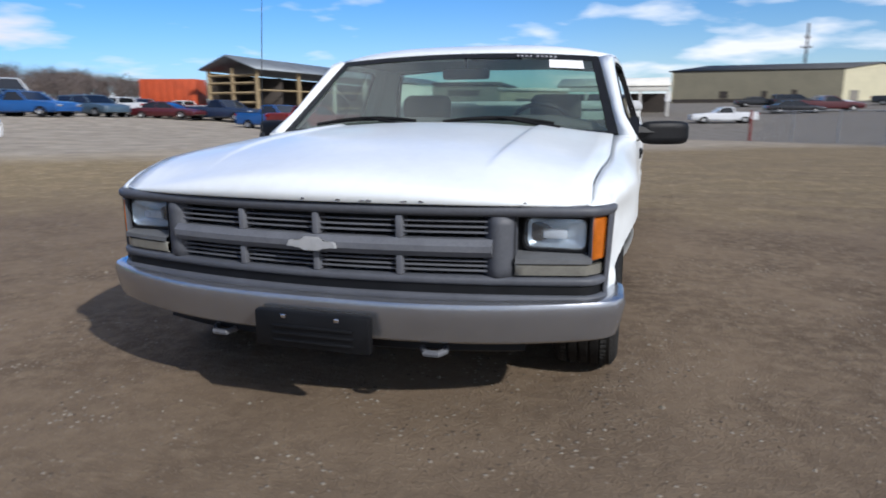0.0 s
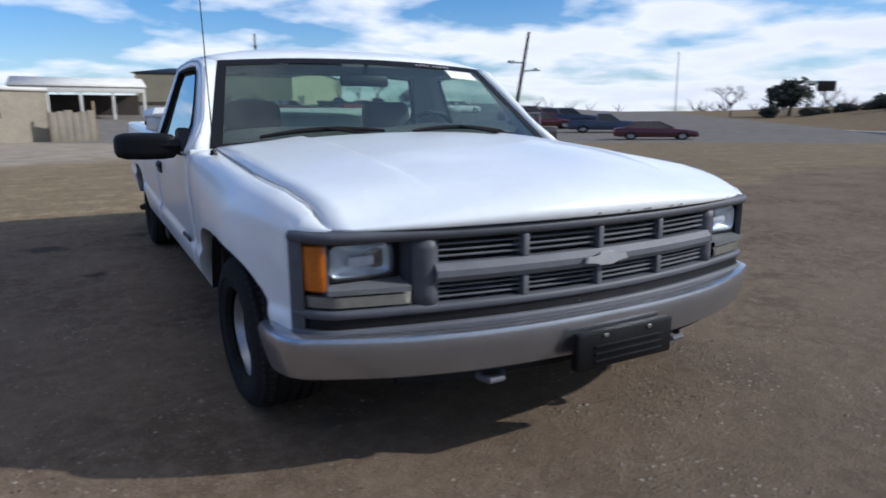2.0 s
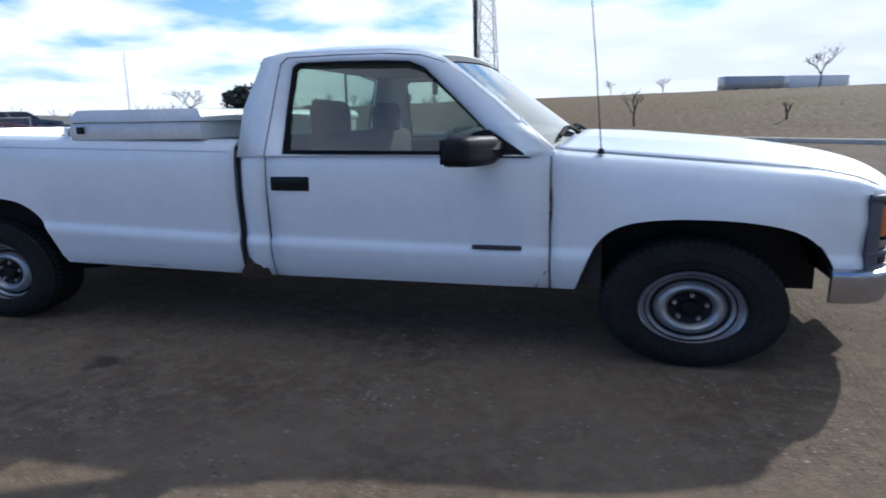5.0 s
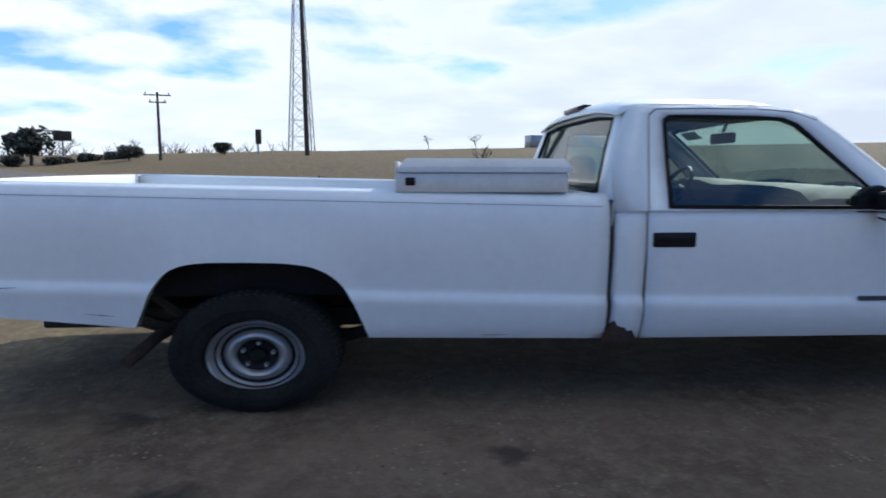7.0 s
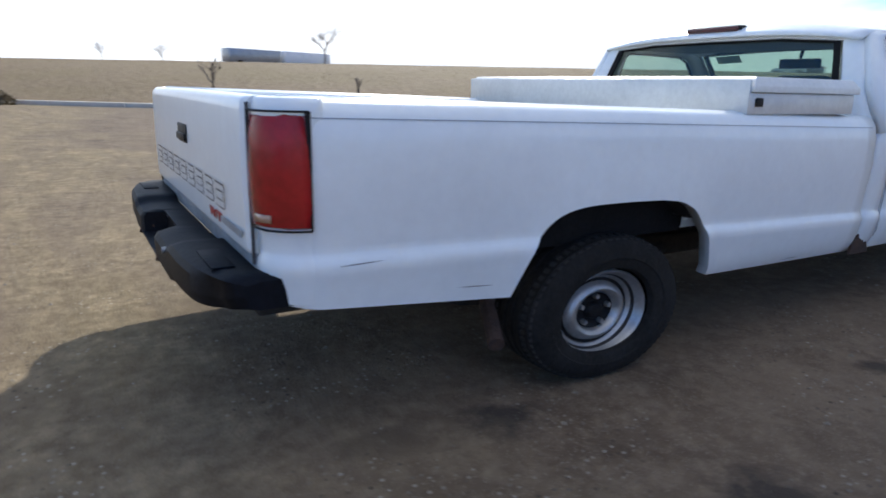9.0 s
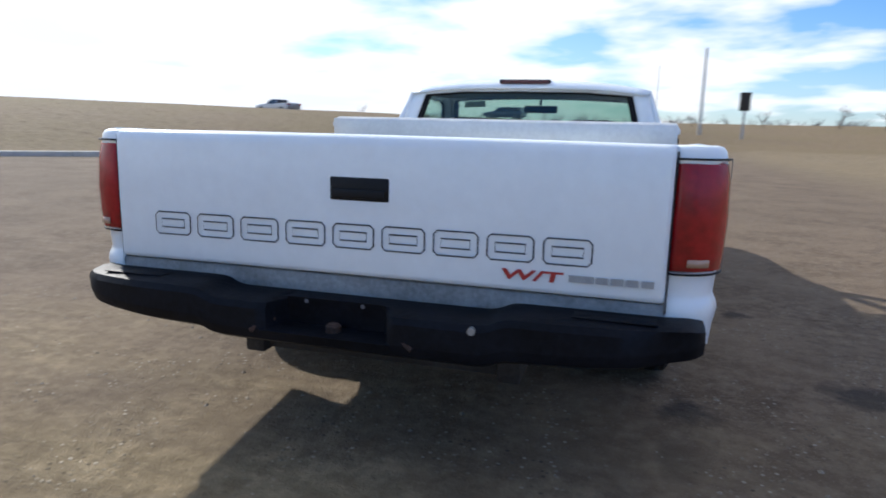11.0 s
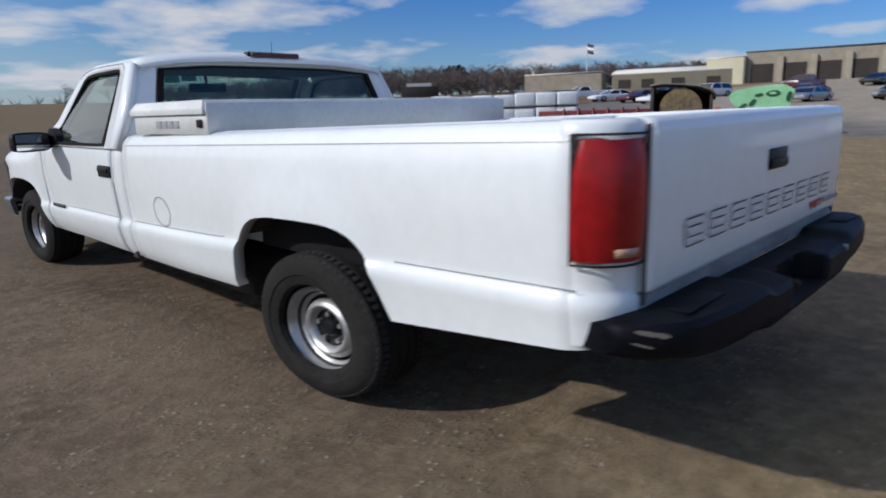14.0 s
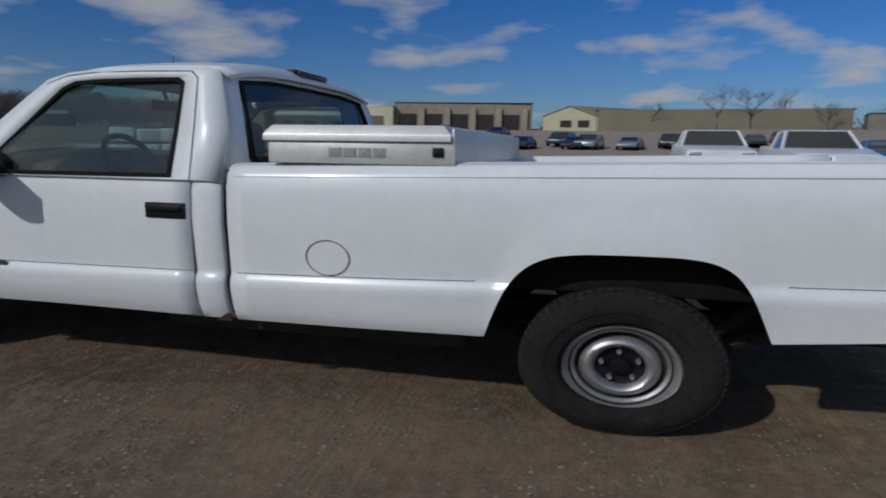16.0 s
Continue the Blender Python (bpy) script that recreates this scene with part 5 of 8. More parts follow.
bm = bmesh.new()
rows = []
for x in np.linspace(-0.915, 0.930, 121):
    q = abs(x) / 0.925
    yo = bumper_face(x)
    low = 1 / (1 + math.exp((abs(x) - 0.415) / 0.012))
    pk = 1 / (1 + math.exp((abs(x - 0.045) - 0.165) / 0.006))
    zb = 0.445 + 0.040 * q ** 5 - 0.020 * low
    zt = 0.572 - 0.024 * low - 0.016 * max(0, (q - 0.93) / 0.07) ** 2
    yi = 4.515 - 0.09 * max(0, (q - 0.90) / 0.10)
    dent = 0.02 * math.exp(-((x + 0.85) / 0.06) ** 2)
    rows.append([(x, yi, zt), (x, yo - 0.05 - 0.03 * pk, zt + 0.002), (x, yo - 0.012 - 0.07 * pk, zt - 0.006), (x, yo - dent - 0.088 * pk, zt - 0.022), (x, yo - dent - 0.088 * pk, zb + 0.046),
                 (x, yo - dent, zb + 0.042), (x, yo - 0.012 - dent, zb + 0.014), (x, yo - 0.04, zb + dent), (x, yi, zb + 0.006)])
vs = sheet(bm, rows, True)
for r in (vs[0], vs[-1]):
    bm.faces.new(r)
rear_bumper = part("rear_bumper", bm, "black_paint", truck, "black steel step bumper, dented and scraped", 35)
for x in (-0.035, 0.135):
    bm = bmesh.new()
    tube(bm, [(x, 4.575, 0.541), (x, 4.594, 0.540)], [0.009, 0.006], 10)
    part("plate_lamp", bm, "pale_plastic", rear_bumper)
bm = bmesh.new()
tube(bm, [(-0.36, 4.62, 0.530), (-0.36, bumper_face(-0.36) + 0.004, 0.530)], [0.012, 0.010], 12)
part("bumper_bolt", bm, "galvanised", rear_bumper)
for x in (-0.135, 0.215):
    bm = bmesh.new()
    tube(bm, [(x, 4.630, 0.492), (x + (0.035 if x > 0 else -0.045), 4.668, 0.478), (x + (0.05 if x > 0 else -0.07), 4.674, 0.462)], 0.008, 8)
    part("chain_bracket", bm, "rust", rear_bumper)
bm = bmesh.new()
tube(bm, [(0.04, 4.62, 0.462), (0.04, 4.62, 0.486), (0.04, 4.62, 0.492)], [0.022, 0.022, 0.014], 12)
part("hitch_bolt", bm, "rust", rear_bumper)
# scraped bright metal at the bumper's end
bm = bmesh.new()
rnd = random.Random(12)
for x0, x1, z0, z1 in ((0.868, 0.918, 0.528, 0.548), (0.892, 0.921, 0.508, 0.516)):
    row = []
    for k in range(9):
        t = k / 8
        x, h = x0 + (x1 - x0) * t, (z1 - z0) / 2 * math.sin(math.pi * t) ** 0.6 * rnd.uniform(0.5, 1.0)
        row.append([(x, bumper_face(x) + 0.002, (z0 + z1) / 2 + 0.012 * t + w) for w in (-h, h)])
    sheet(bm, row)
part("bare_metal_scrape", bm, "dull_chrome", rear_bumper)
for s in (-1, 1):
    bm = bmesh.new()
    box(bm, s * 0.60, s * 0.80, 4.560, 4.618, 0.5742, 0.5775, 0.001)
    part("step_tread", bm, "black_paint", rear_bumper)
# underside
bm = bmesh.new()
for s in (-1, 1):
    box(bm, s * 0.38, s * 0.45, -0.55, 4.42, 0.30, 0.39, 0.01)
for y in (-0.3, 0.9, 2.2, 2.9, 3.8, 4.35):
    box(bm, -0.40, 0.40, y - 0.04, y + 0.04, 0.31, 0.37, 0.01)
part("chassis_frame", bm, "dark_metal", truck)
bm = bmesh.new()
tube(bm, [(-0.78, 3.34, 0.28), (-0.2, 3.34, 0.28), (-0.12, 3.34, 0.28), (0.12, 3.34, 0.28), (0.2, 3.34, 0.28), (0.78, 3.34, 0.28)], [0.045, 0.045, 0.12, 0.12, 0.045, 0.045], 12)
tube(bm, [(0.0, 0.9, 0.30), (0.0, 3.25, 0.28)], 0.04)
part("rear_axle", bm, "dark_metal", truck)
bm = bmesh.new()
tube(bm, [(-0.72, 0, 0.26), (-0.3, 0, 0.24), (0.3, 0, 0.24), (0.72, 0, 0.26)], 0.05, 10)
box(bm, -0.30, 0.30, -0.45, 0.35, 0.22, 0.42, 0.05)
part("front_suspension", bm, "dark_metal", truck)
for s in (-1, 1):
    bm = bmesh.new()
    tube(bm, [(s * 0.52, 2.65, 0.36), (s * 0.52, 3.0, 0.27), (s * 0.52, 3.34, 0.235), (s * 0.52, 3.7, 0.28), (s * 0.52, 4.1, 0.40)], 0.03, 6)
    part("leaf_spring", bm, "dark_metal", truck)
    bm = bmesh.new()
    tube(bm, [(s * 0.60, 3.55, 0.26), (s * 0.60, 3.86, 0.50)], 0.026, 8)
    part("shock_absorber", bm, "dark_metal", truck)
bm = bmesh.new()
tube(bm, [(-0.30, 1.0, 0.27), (-0.30, 2.9, 0.27), (-0.42, 3.1, 0.44), (-0.50, 3.45, 0.46), (-0.60, 3.64, 0.41), (-0.78, 3.765, 0.345), (-0.94, 3.835, 0.275)], 0.026, 10)
part("exhaust_pipe", bm, "rust", truck)
bm = bmesh.new()
box(bm, 0.46, 0.82, 1.5, 2.8, 0.27, 0.44, 0.04)
part("fuel_tank", bm, "dark_metal", truck)
bm = bmesh.new()
spin(bm, [(-0.09, 0.16), (-0.09, 0.31), (-0.04, 0.34), (0.04, 0.34), (0.09, 0.31), (0.09, 0.16)], 28)
bmesh.ops.rotate(bm, verts=bm.verts, matrix=Matrix.Rotation(radians(90), 3, "Y"))
bmesh.ops.scale(bm, verts=bm.verts, vec=(1, 1, LOW))
bmesh.ops.translate(bm, verts=bm.verts, vec=(0.0, 4.02, 0.40))
part("spare_tyre", bm, "rubber", truck)


# wheels
def squash(bm):
    """Settles a soft tyre on the ground: flatter below the hub."""
    for v in bm.verts:
        d = v.co.z - 0.2735
        v.co.z = 0.2795 + d * (0.862 if d < 0 else 1.02)


def wheel(x, y, s):
    h = 0.2735
    hubx = s * 0.803
    rim = [(0.016, 0.0), (0.018, 0.070), (0.022, 0.082), (0.036, 0.089), (0.050, 0.098), (0.055, 0.110), (0.052, 0.123), (0.040, 0.135), (0.028, 0.141), (0.018, 0.145), (0.018, 0.152), (0.028, 0.156), (0.034, 0.163),
           (0.038, 0.171), (0.050, 0.178), (0.060, 0.186), (0.074, 0.191), (0.080, 0.199), (0.076, 0.206), (0.055, 0.204), (-0.10, 0.19), (-0.10, 0.10), (-0.07, 0.0)]
    t = part("wheel", spin(bmesh.new(), [(s * a, r) for a, r in rim], 48, LOW, 0, (hubx, y, h)), "steel_wheel", truck, "silver-painted steel wheel", 40)
    # grime and shade in the rim's valleys, coloured in as dark rings
    t.data.materials.append(M["dark_metal"])
    for f in t.data.polygons:
        r = math.hypot(f.center.y - y, (f.center.z - h) / LOW)
        if 0.140 < r < 0.157 or 0.1725 < r < 0.176:
            f.material_index = 1
    prof = [(-0.085, 0.198), (-0.105, 0.215), (-0.120, 0.26), (-0.119, 0.30), (-0.110, 0.330), (-0.099, 0.346)]
    for k in range(5):
        a = -0.092 + 0.0395 * k
        c = 0.010 * abs((a + 0.014) / 0.09) ** 3
        prof += [(a, 0.3615 - c), (a + 0.028, 0.3630 - c), (a + 0.030, 0.353 - c), (a + 0.0375, 0.353 - c)]
    prof = prof[:-2] + [(0.099, 0.346), (0.110, 0.330), (0.117, 0.312), (0.121, 0.285), (0.121, 0.262), (0.117, 0.258), (0.115, 0.236), (0.108, 0.215), (0.088, 0.204)]
    bm = spin(bmesh.new(), [(s * a, r if r < 0.21 else 0.204 + (r - 0.204) * 0.945) for a, r in prof], 72, LOW, 0, (hubx, y, h))
    squash(bm)
    part("tyre", bm, "tyre_rubber", t, "worn dusty black tyre", 25)
    # tread blocks on the shoulders
    bm = bmesh.new()
    for k in range(64):
        a = 2 * math.pi * k / 64
        for side in (-1, 1):
            x0, x1 = hubx + side * 0.062, hubx + side * 0.102
            v = []
            for rr in (0.344, 0.3545):
                for aa in (a + 0.012, a + 0.068):
                    for xx in (x0, x1):
                        ra = rr - (0.014 if xx == x1 else 0.001)
                        v.append(bm.verts.new((xx, y + ra * math.cos(aa), h + ra * math.sin(aa) * LOW)))
            for f in ((4, 5, 7, 6), (1, 3, 7, 5), (0, 1, 5, 4), (2, 3, 7, 6)):
                bm.faces.new([v[i] for i in f])
    squash(bm)
    part("tread", bm, "tread", t)["kind"] = "stuff"
    bm = bmesh.new()
    spin(bm, [(s * 0.046, 0.0), (s * 0.044, 0.030), (s * 0.036, 0.038), (s * 0.022, 0.043), (s * 0.0205, 0.072), (s * 0.0245, 0.083), (s * 0.030, 0.085)], 28, LOW, 0, (hubx, y, h))
    part("hub_cap", bm, "black_plastic", t, "black hub cap")
    for k in range(5):
        a = 2 * math.pi * k / 5 + 0.4
        bm = bmesh.new()
        cy, cz = y + 0.066 * math.cos(a), h + 0.066 * math.sin(a) * LOW
        tube(bm, [(hubx + s * 0.018, cy, cz), (hubx + s * 0.040, cy, cz)], [0.011, 0.009], 6)
        part("wheel_nut", bm, "steel_wheel", t)


for s in (-1, 1):
    wheel(0, -0.02, s)
    wheel(0, 3.34, s)

# fuel flap on the driver's side of the bed
bm = bmesh.new()
ring = [(2.30 + 0.086 * math.cos(t), 0.618 + 0.066 * math.sin(t)) for t in (2 * math.pi * j / 40 for j in range(40))]
sheet(bm, [[(side_x(2.3, 0.618 + (b - 0.618) * q, 0.955) + 0.0030, 2.30 + (a - 2.30) * q, 0.618 + (b - 0.618) * q) for a, b in ring] for q in (1.0, 0.955)], True)
part("fuel_flap_seam", bm, "ink", truck)

# the driver's side of the cab stands a little further in than the passenger's
def settle(ob):
    if ob.type == "MESH":
        for v in ob.data.vertices:
            x, y, z = v.co
            if x > 0:
                w = lerp(y, [-0.70, -0.57, 1.1, 2.4], [0.0, 1.0, 1.0, 0.0])
                shoulder = lerp(y, [-0.70, -0.40, 0.50, 1.1, 2.4], [0.0, 0.45, 1.0, 1.0, 0.0])
                w += (shoulder - w) * min(1.0, max(0.0, (z - 0.68) / 0.08))
                v.co.x = x * (1 - 0.045 * w)
    for c in ob.children:
        settle(c)


settle(truck)

# tool box across the bed, behind the cab
tool_box = empty("tool_box", "pale aluminium crossover tool box resting on the bed rails", "tool box", (0, 2.41, 0.955))


def tb(name, label, mat, *boxes):
    b = bmesh.new()
    for q in boxes:
        box(b, *q)
    ob = part(name, b, mat, tool_box, label)
    return ob


tb("body", "", "aluminium", (-0.81, 0.81, -0.335, 0.335, -0.26, 0.0, 0.008), (-0.925, 0.925, -0.345, 0.345, 0.0, 0.078, 0.006))
tb("hinge_side", "", "aluminium", (-0.925, 0.925, 0.3375, 0.3475, 0.0, 0.124, 0.003))
bm = bmesh.new()
lip = [(-0.936, -0.358), (0.936, -0.358), (0.936, 0.336), (-0.936, 0.336)]
vs = sheet(bm, [[(x * a, (y + 0.011) * b - 0.011, z) for x, y in lip] for z, a, b in ((0.079, 0.985, 0.96), (0.080, 1.0, 1.0), (0.100, 1.0, 1.0), (0.104, 0.998, 0.994), (0.130, 0.982, 0.93), (0.135, 0.976, 0.905))], True)
bm.faces.new(vs[0]), bm.faces.new(vs[-1])
part("lid", bm, "aluminium", tool_box, "pale lid with sloping edges")
for s in (-1, 1):
    tb("latch", "dark round push latch", "black_plastic", (s * 0.924, s * 0.934, 0.27, 0.31, 0.028, 0.060, 0.004))

for k in range(4):
    bm = bmesh.new()
    box(bm, 0.9245, 0.9275, -0.11 + 0.055 * k, -0.062 + 0.055 * k, 0.024, 0.056, 0.001)
    part("faded_label", bm, "chalk", tool_box)

# ---------------------------------------------------------------- surroundings
M["dark_glass"] = surface("dark_glass", (0.012, 0.014, 0.016), 0.06, 0, 0.2, 3, 0, coat=0.5)
M["car_red"] = surface("car_red", (0.22, 0.018, 0.018), 0.3, 0, 0.12, 2, coat=0.5)
M["car_maroon"] = surface("car_maroon", (0.085, 0.012, 0.016), 0.3, 0, 0.12, 2, coat=0.5)
M["car_blue"] = surface("car_blue", (0.012, 0.09, 0.30), 0.3, 0, 0.12, 2, coat=0.5)
M["car_navy"] = surface("car_navy", (0.02, 0.035, 0.075), 0.3, 0, 0.12, 2, coat=0.5)
M["car_teal"] = surface("car_teal", (0.06, 0.10, 0.14), 0.35, 0, 0.12, 2, coat=0.4)
M["car_white"] = surface("car_white", (0.74, 0.75, 0.76), 0.35, 0, 0.05, 2, coat=0.4)
M["car_silver"] = surface("car_silver", (0.34, 0.35, 0.37), 0.3, 0.5, 0.08, 2, coat=0.4)
M["car_black"] = surface("car_black", (0.018, 0.018, 0.02), 0.3, 0, 0.2, 2, coat=0.5)
M["orange_paint"] = surface("orange_paint", (0.48, 0.075, 0.02), 0.6, 0, 0.15, 1.5, 0.1, 10)
# tan and cream share a hue; the warehouse wears them as shaded and lit
M["tan_metal"] = surface("tan_metal", (0.215, 0.195, 0.135), 0.6, 0.1, 0.08, 0.6, 0.1, 12)
M["cream_metal"] = surface("cream_metal", (0.56, 0.52, 0.36), 0.6, 0.1, 0.06, 0.6, 0.1, 12)
M["beige_board"] = surface("beige_board", (0.33, 0.29, 0.22), 0.85, 0, 0.12, 1.2, 0.2, 14)
M["grey_board"] = surface("grey_board", (0.22, 0.205, 0.175), 0.85, 0, 0.12, 1.2, 0.2, 14)
M["tin_roof"] = surface("tin_roof", (0.20, 0.225, 0.25), 0.5, 0.5, 0.12, 0.7, 0.1, 8)
M["dark_roof"] = surface("dark_roof", (0.07, 0.072, 0.075), 0.7, 0.1, 0.15, 0.7, 0.1, 8)
# on bays, doorways and inner walls this dark brown stands in for shade
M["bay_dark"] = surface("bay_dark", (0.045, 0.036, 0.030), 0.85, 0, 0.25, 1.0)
M["timber"] = surface("timber", (0.36, 0.27, 0.15), 0.85, 0, 0.2, 4, 0.2, 30)
M["pole_wood"] = surface("pole_wood", (0.060, 0.047, 0.040), 0.9, 0, 0.25, 4, 0.3, 30)
M["bark"] = surface("bark", (0.085, 0.070, 0.062), 0.95, 0, 0.25, 6, 0.4, 30)
M["twigs"] = surface("twigs", (0.150, 0.120, 0.108), 0.95, 0, 0.25, 0.6)
M["evergreen"] = surface("evergreen", (0.062, 0.066, 0.048), 0.9, 0, 0.35, 1.5)
M["dry_brush"] = surface("dry_brush", (0.215, 0.162, 0.085), 0.95, 0, 0.3, 1.5)
M["lime_paint"] = surface("lime_paint", (0.30, 0.62, 0.34), 0.45, 0, 0.1, 3)
M["green_paint"] = surface("green_paint", (0.02, 0.085, 0.035), 0.5, 0, 0.2, 5)
M["brown_paint"] = surface("brown_paint", (0.055, 0.038, 0.028), 0.75, 0, 0.35, 6, 0.2, 20)
M["red_paint"] = surface("red_paint", (0.20, 0.028, 0.022), 0.6, 0, 0.2, 4)
M["white_wrap"] = surface("white_wrap", (0.74, 0.75, 0.76), 0.4, 0, 0.06, 6, 0.5, 12)
M["sign_green"] = surface("sign_green", (0.012, 0.16, 0.10), 0.5, 0, 0.1, 2)
M["flag_navy"] = surface("flag_navy", (0.03, 0.04, 0.09), 0.8, 0, 0.15, 4)


def loft(bm, sections, mat=0, cap=True):
    vs = sheet(bm, sections, True, mat)
    if cap:
        for r in (vs[0], vs[-1]):
            bm.faces.new(r).material_index = mat
    return bm


def vehicle(kind, paint, x, y, heading, label, category="car", group="", z=None, scale=1.0):
    """A parked vehicle, nose towards its own -y: body, cabin glass, roof, pillars, lamps, wheels."""
    root = empty({"sedan": "parked_car", "pickup": "parked_pickup", "van": "parked_van"}[kind], label, category, (x, y, rise(x, y) + 0.0 if z is None else z), heading, group)
    root.scale = (scale, scale, scale)
    k = LOW
    st = {"sedan": [(-2.35, .68, .34, .55), (-2.25, .84, .26, .66), (-1.6, .89, .22, .80), (-.9, .90, .22, .88), (0, .90, .22, .90), (1.2, .90, .22, .92), (1.9, .88, .24, .92), (2.3, .82, .28, .86), (2.38, .70, .36, .70)],
          "pickup": [(-2.65, .82, .38, .80), (-2.6, .93, .34, .95), (-2.2, .97, .32, 1.03), (-1.2, .98, .30, 1.12), (-.8, .98, .30, 1.14), (.75, .98, .30, 1.16), (.80, .98, .32, 1.22), (2.6, .97, .34, 1.24), (2.66, .90, .44, 1.20)],
          "van": [(-2.4, .74, .36, .70), (-2.3, .88, .30, .86), (-1.6, .94, .26, .98), (-.9, .95, .25, 1.06), (0, .95, .25, 1.08), (1.4, .95, .25, 1.08), (2.2, .94, .28, 1.08), (2.36, .88, .36, 1.0)]}[kind]
    bm = bmesh.new()
    loft(bm, [[(-w * .94, yy, lo * k), (-w, yy, (lo + .1) * k), (-w * 1.01, yy, (lo * .4 + hi * .6) * k), (-w * .96, yy, (hi - .05) * k), (-w * .86, yy, hi * k), (w * .86, yy, hi * k), (w * .96, yy, (hi - .05) * k), (w * 1.01, yy, (lo * .4 + hi * .6) * k), (w, yy, (lo + .1) * k), (w * .94, yy, lo * k)] for yy, w, lo, hi in st])
    body = part("body", bm, paint, root, "", 35)
    fb, ft, rt, rb, zb, zt, wb, wt = {"sedan": (-.95, -.15, .95, 1.75, .88, 1.42, .80, .60), "pickup": (-.85, -.2, .62, .76, 1.10, 1.76, .92, .74), "van": (-1.0, -.35, 2.05, 2.25, 1.04, 1.68, .88, .72)}[kind]
    bm = bmesh.new()
    loft(bm, [[(-wb, fb, zb * k), (wb, fb, zb * k), (wb, rb, zb * k), (-wb, rb, zb * k)], [(-wt, ft, (zt - .04) * k), (wt, ft, (zt - .04) * k), (wt, rt, (zt - .04) * k), (-wt, rt, (zt - .04) * k)]])
    part("cabin_glass", bm, "dark_glass", root)
    bm = bmesh.new()
    loft(bm, [[(-a, f, h * k), (a, f, h * k), (a, r, h * k), (-a, r, h * k)] for a, f, r, h in ((wt + .02, ft - .02, rt + .02, zt - .07), (wt, ft + .02, rt - .02, zt - .02), (wt - .08, ft + .12, rt - .1, zt))])
    part("roof", bm, paint, root)
    for s in (-1, 1):
        for a, b in [(fb, ft), (rb, rt)] + [(fb + (rb - fb) * 0.5, ft + (rt - ft) * 0.5)] * (kind != "pickup"):
            bm = bmesh.new()
            tube(bm, [(s * (wb + .005), a, zb * k), (s * (wt + .005), b, (zt - .05) * k)], 0.05 if kind == "pickup" else 0.035, 5)
            part("pillar", bm, paint, root)
        bm = bmesh.new()
        ynose, wn = st[1][0], st[1][1]
        box(bm, s * wn * .55, s * wn * .92, ynose - .06, ynose + .1, (st[1][3] - .26) * k, (st[1][3] - .08) * k, .015)
        part("headlight", bm, "chrome", body)
        bm = bmesh.new()
        yt, wtl = st[-2][0], st[-2][1]
        box(bm, s * wtl * .62, s * wtl * 1.0, yt - .02, yt + .07, (st[-2][3] - .28) * k, (st[-2][3] - .10) * k, .015)
        part("tail_light", bm, "red_lens", body)
        for yy in ((-1.42, 1.40) if kind == "sedan" else (-1.65, 1.62) if kind == "pickup" else (-1.5, 1.5)):
            r = .33 if kind == "sedan" else .37
            bm = bmesh.new()
            spin(bm, [(s * .12, .19), (s * .11, r - .03), (s * .08, r), (-s * .1, r), (-s * .12, .19)], 20, k, 0, (s * (st[3][1] - .09), yy, r * k))
            w = part("wheel", bm, "rubber", root)
            bm = bmesh.new()
            spin(bm, [(s * .105, 0.0), (s * .10, .08), (s * .07, .14), (s * .115, .20)], 16, k, 0, (s * (st[3][1] - .09), yy, r * k))
            part("rim", bm, "steel_wheel", w)
    if kind == "pickup":
        # black sheet across the bed, standing in for the shade inside it
        bm = bmesh.new()
        box(bm, -.86, .86, .86, 2.54, 1.245 * k, 1.25 * k)
        part("bed_shade", bm, "black_plastic", root)
    return root


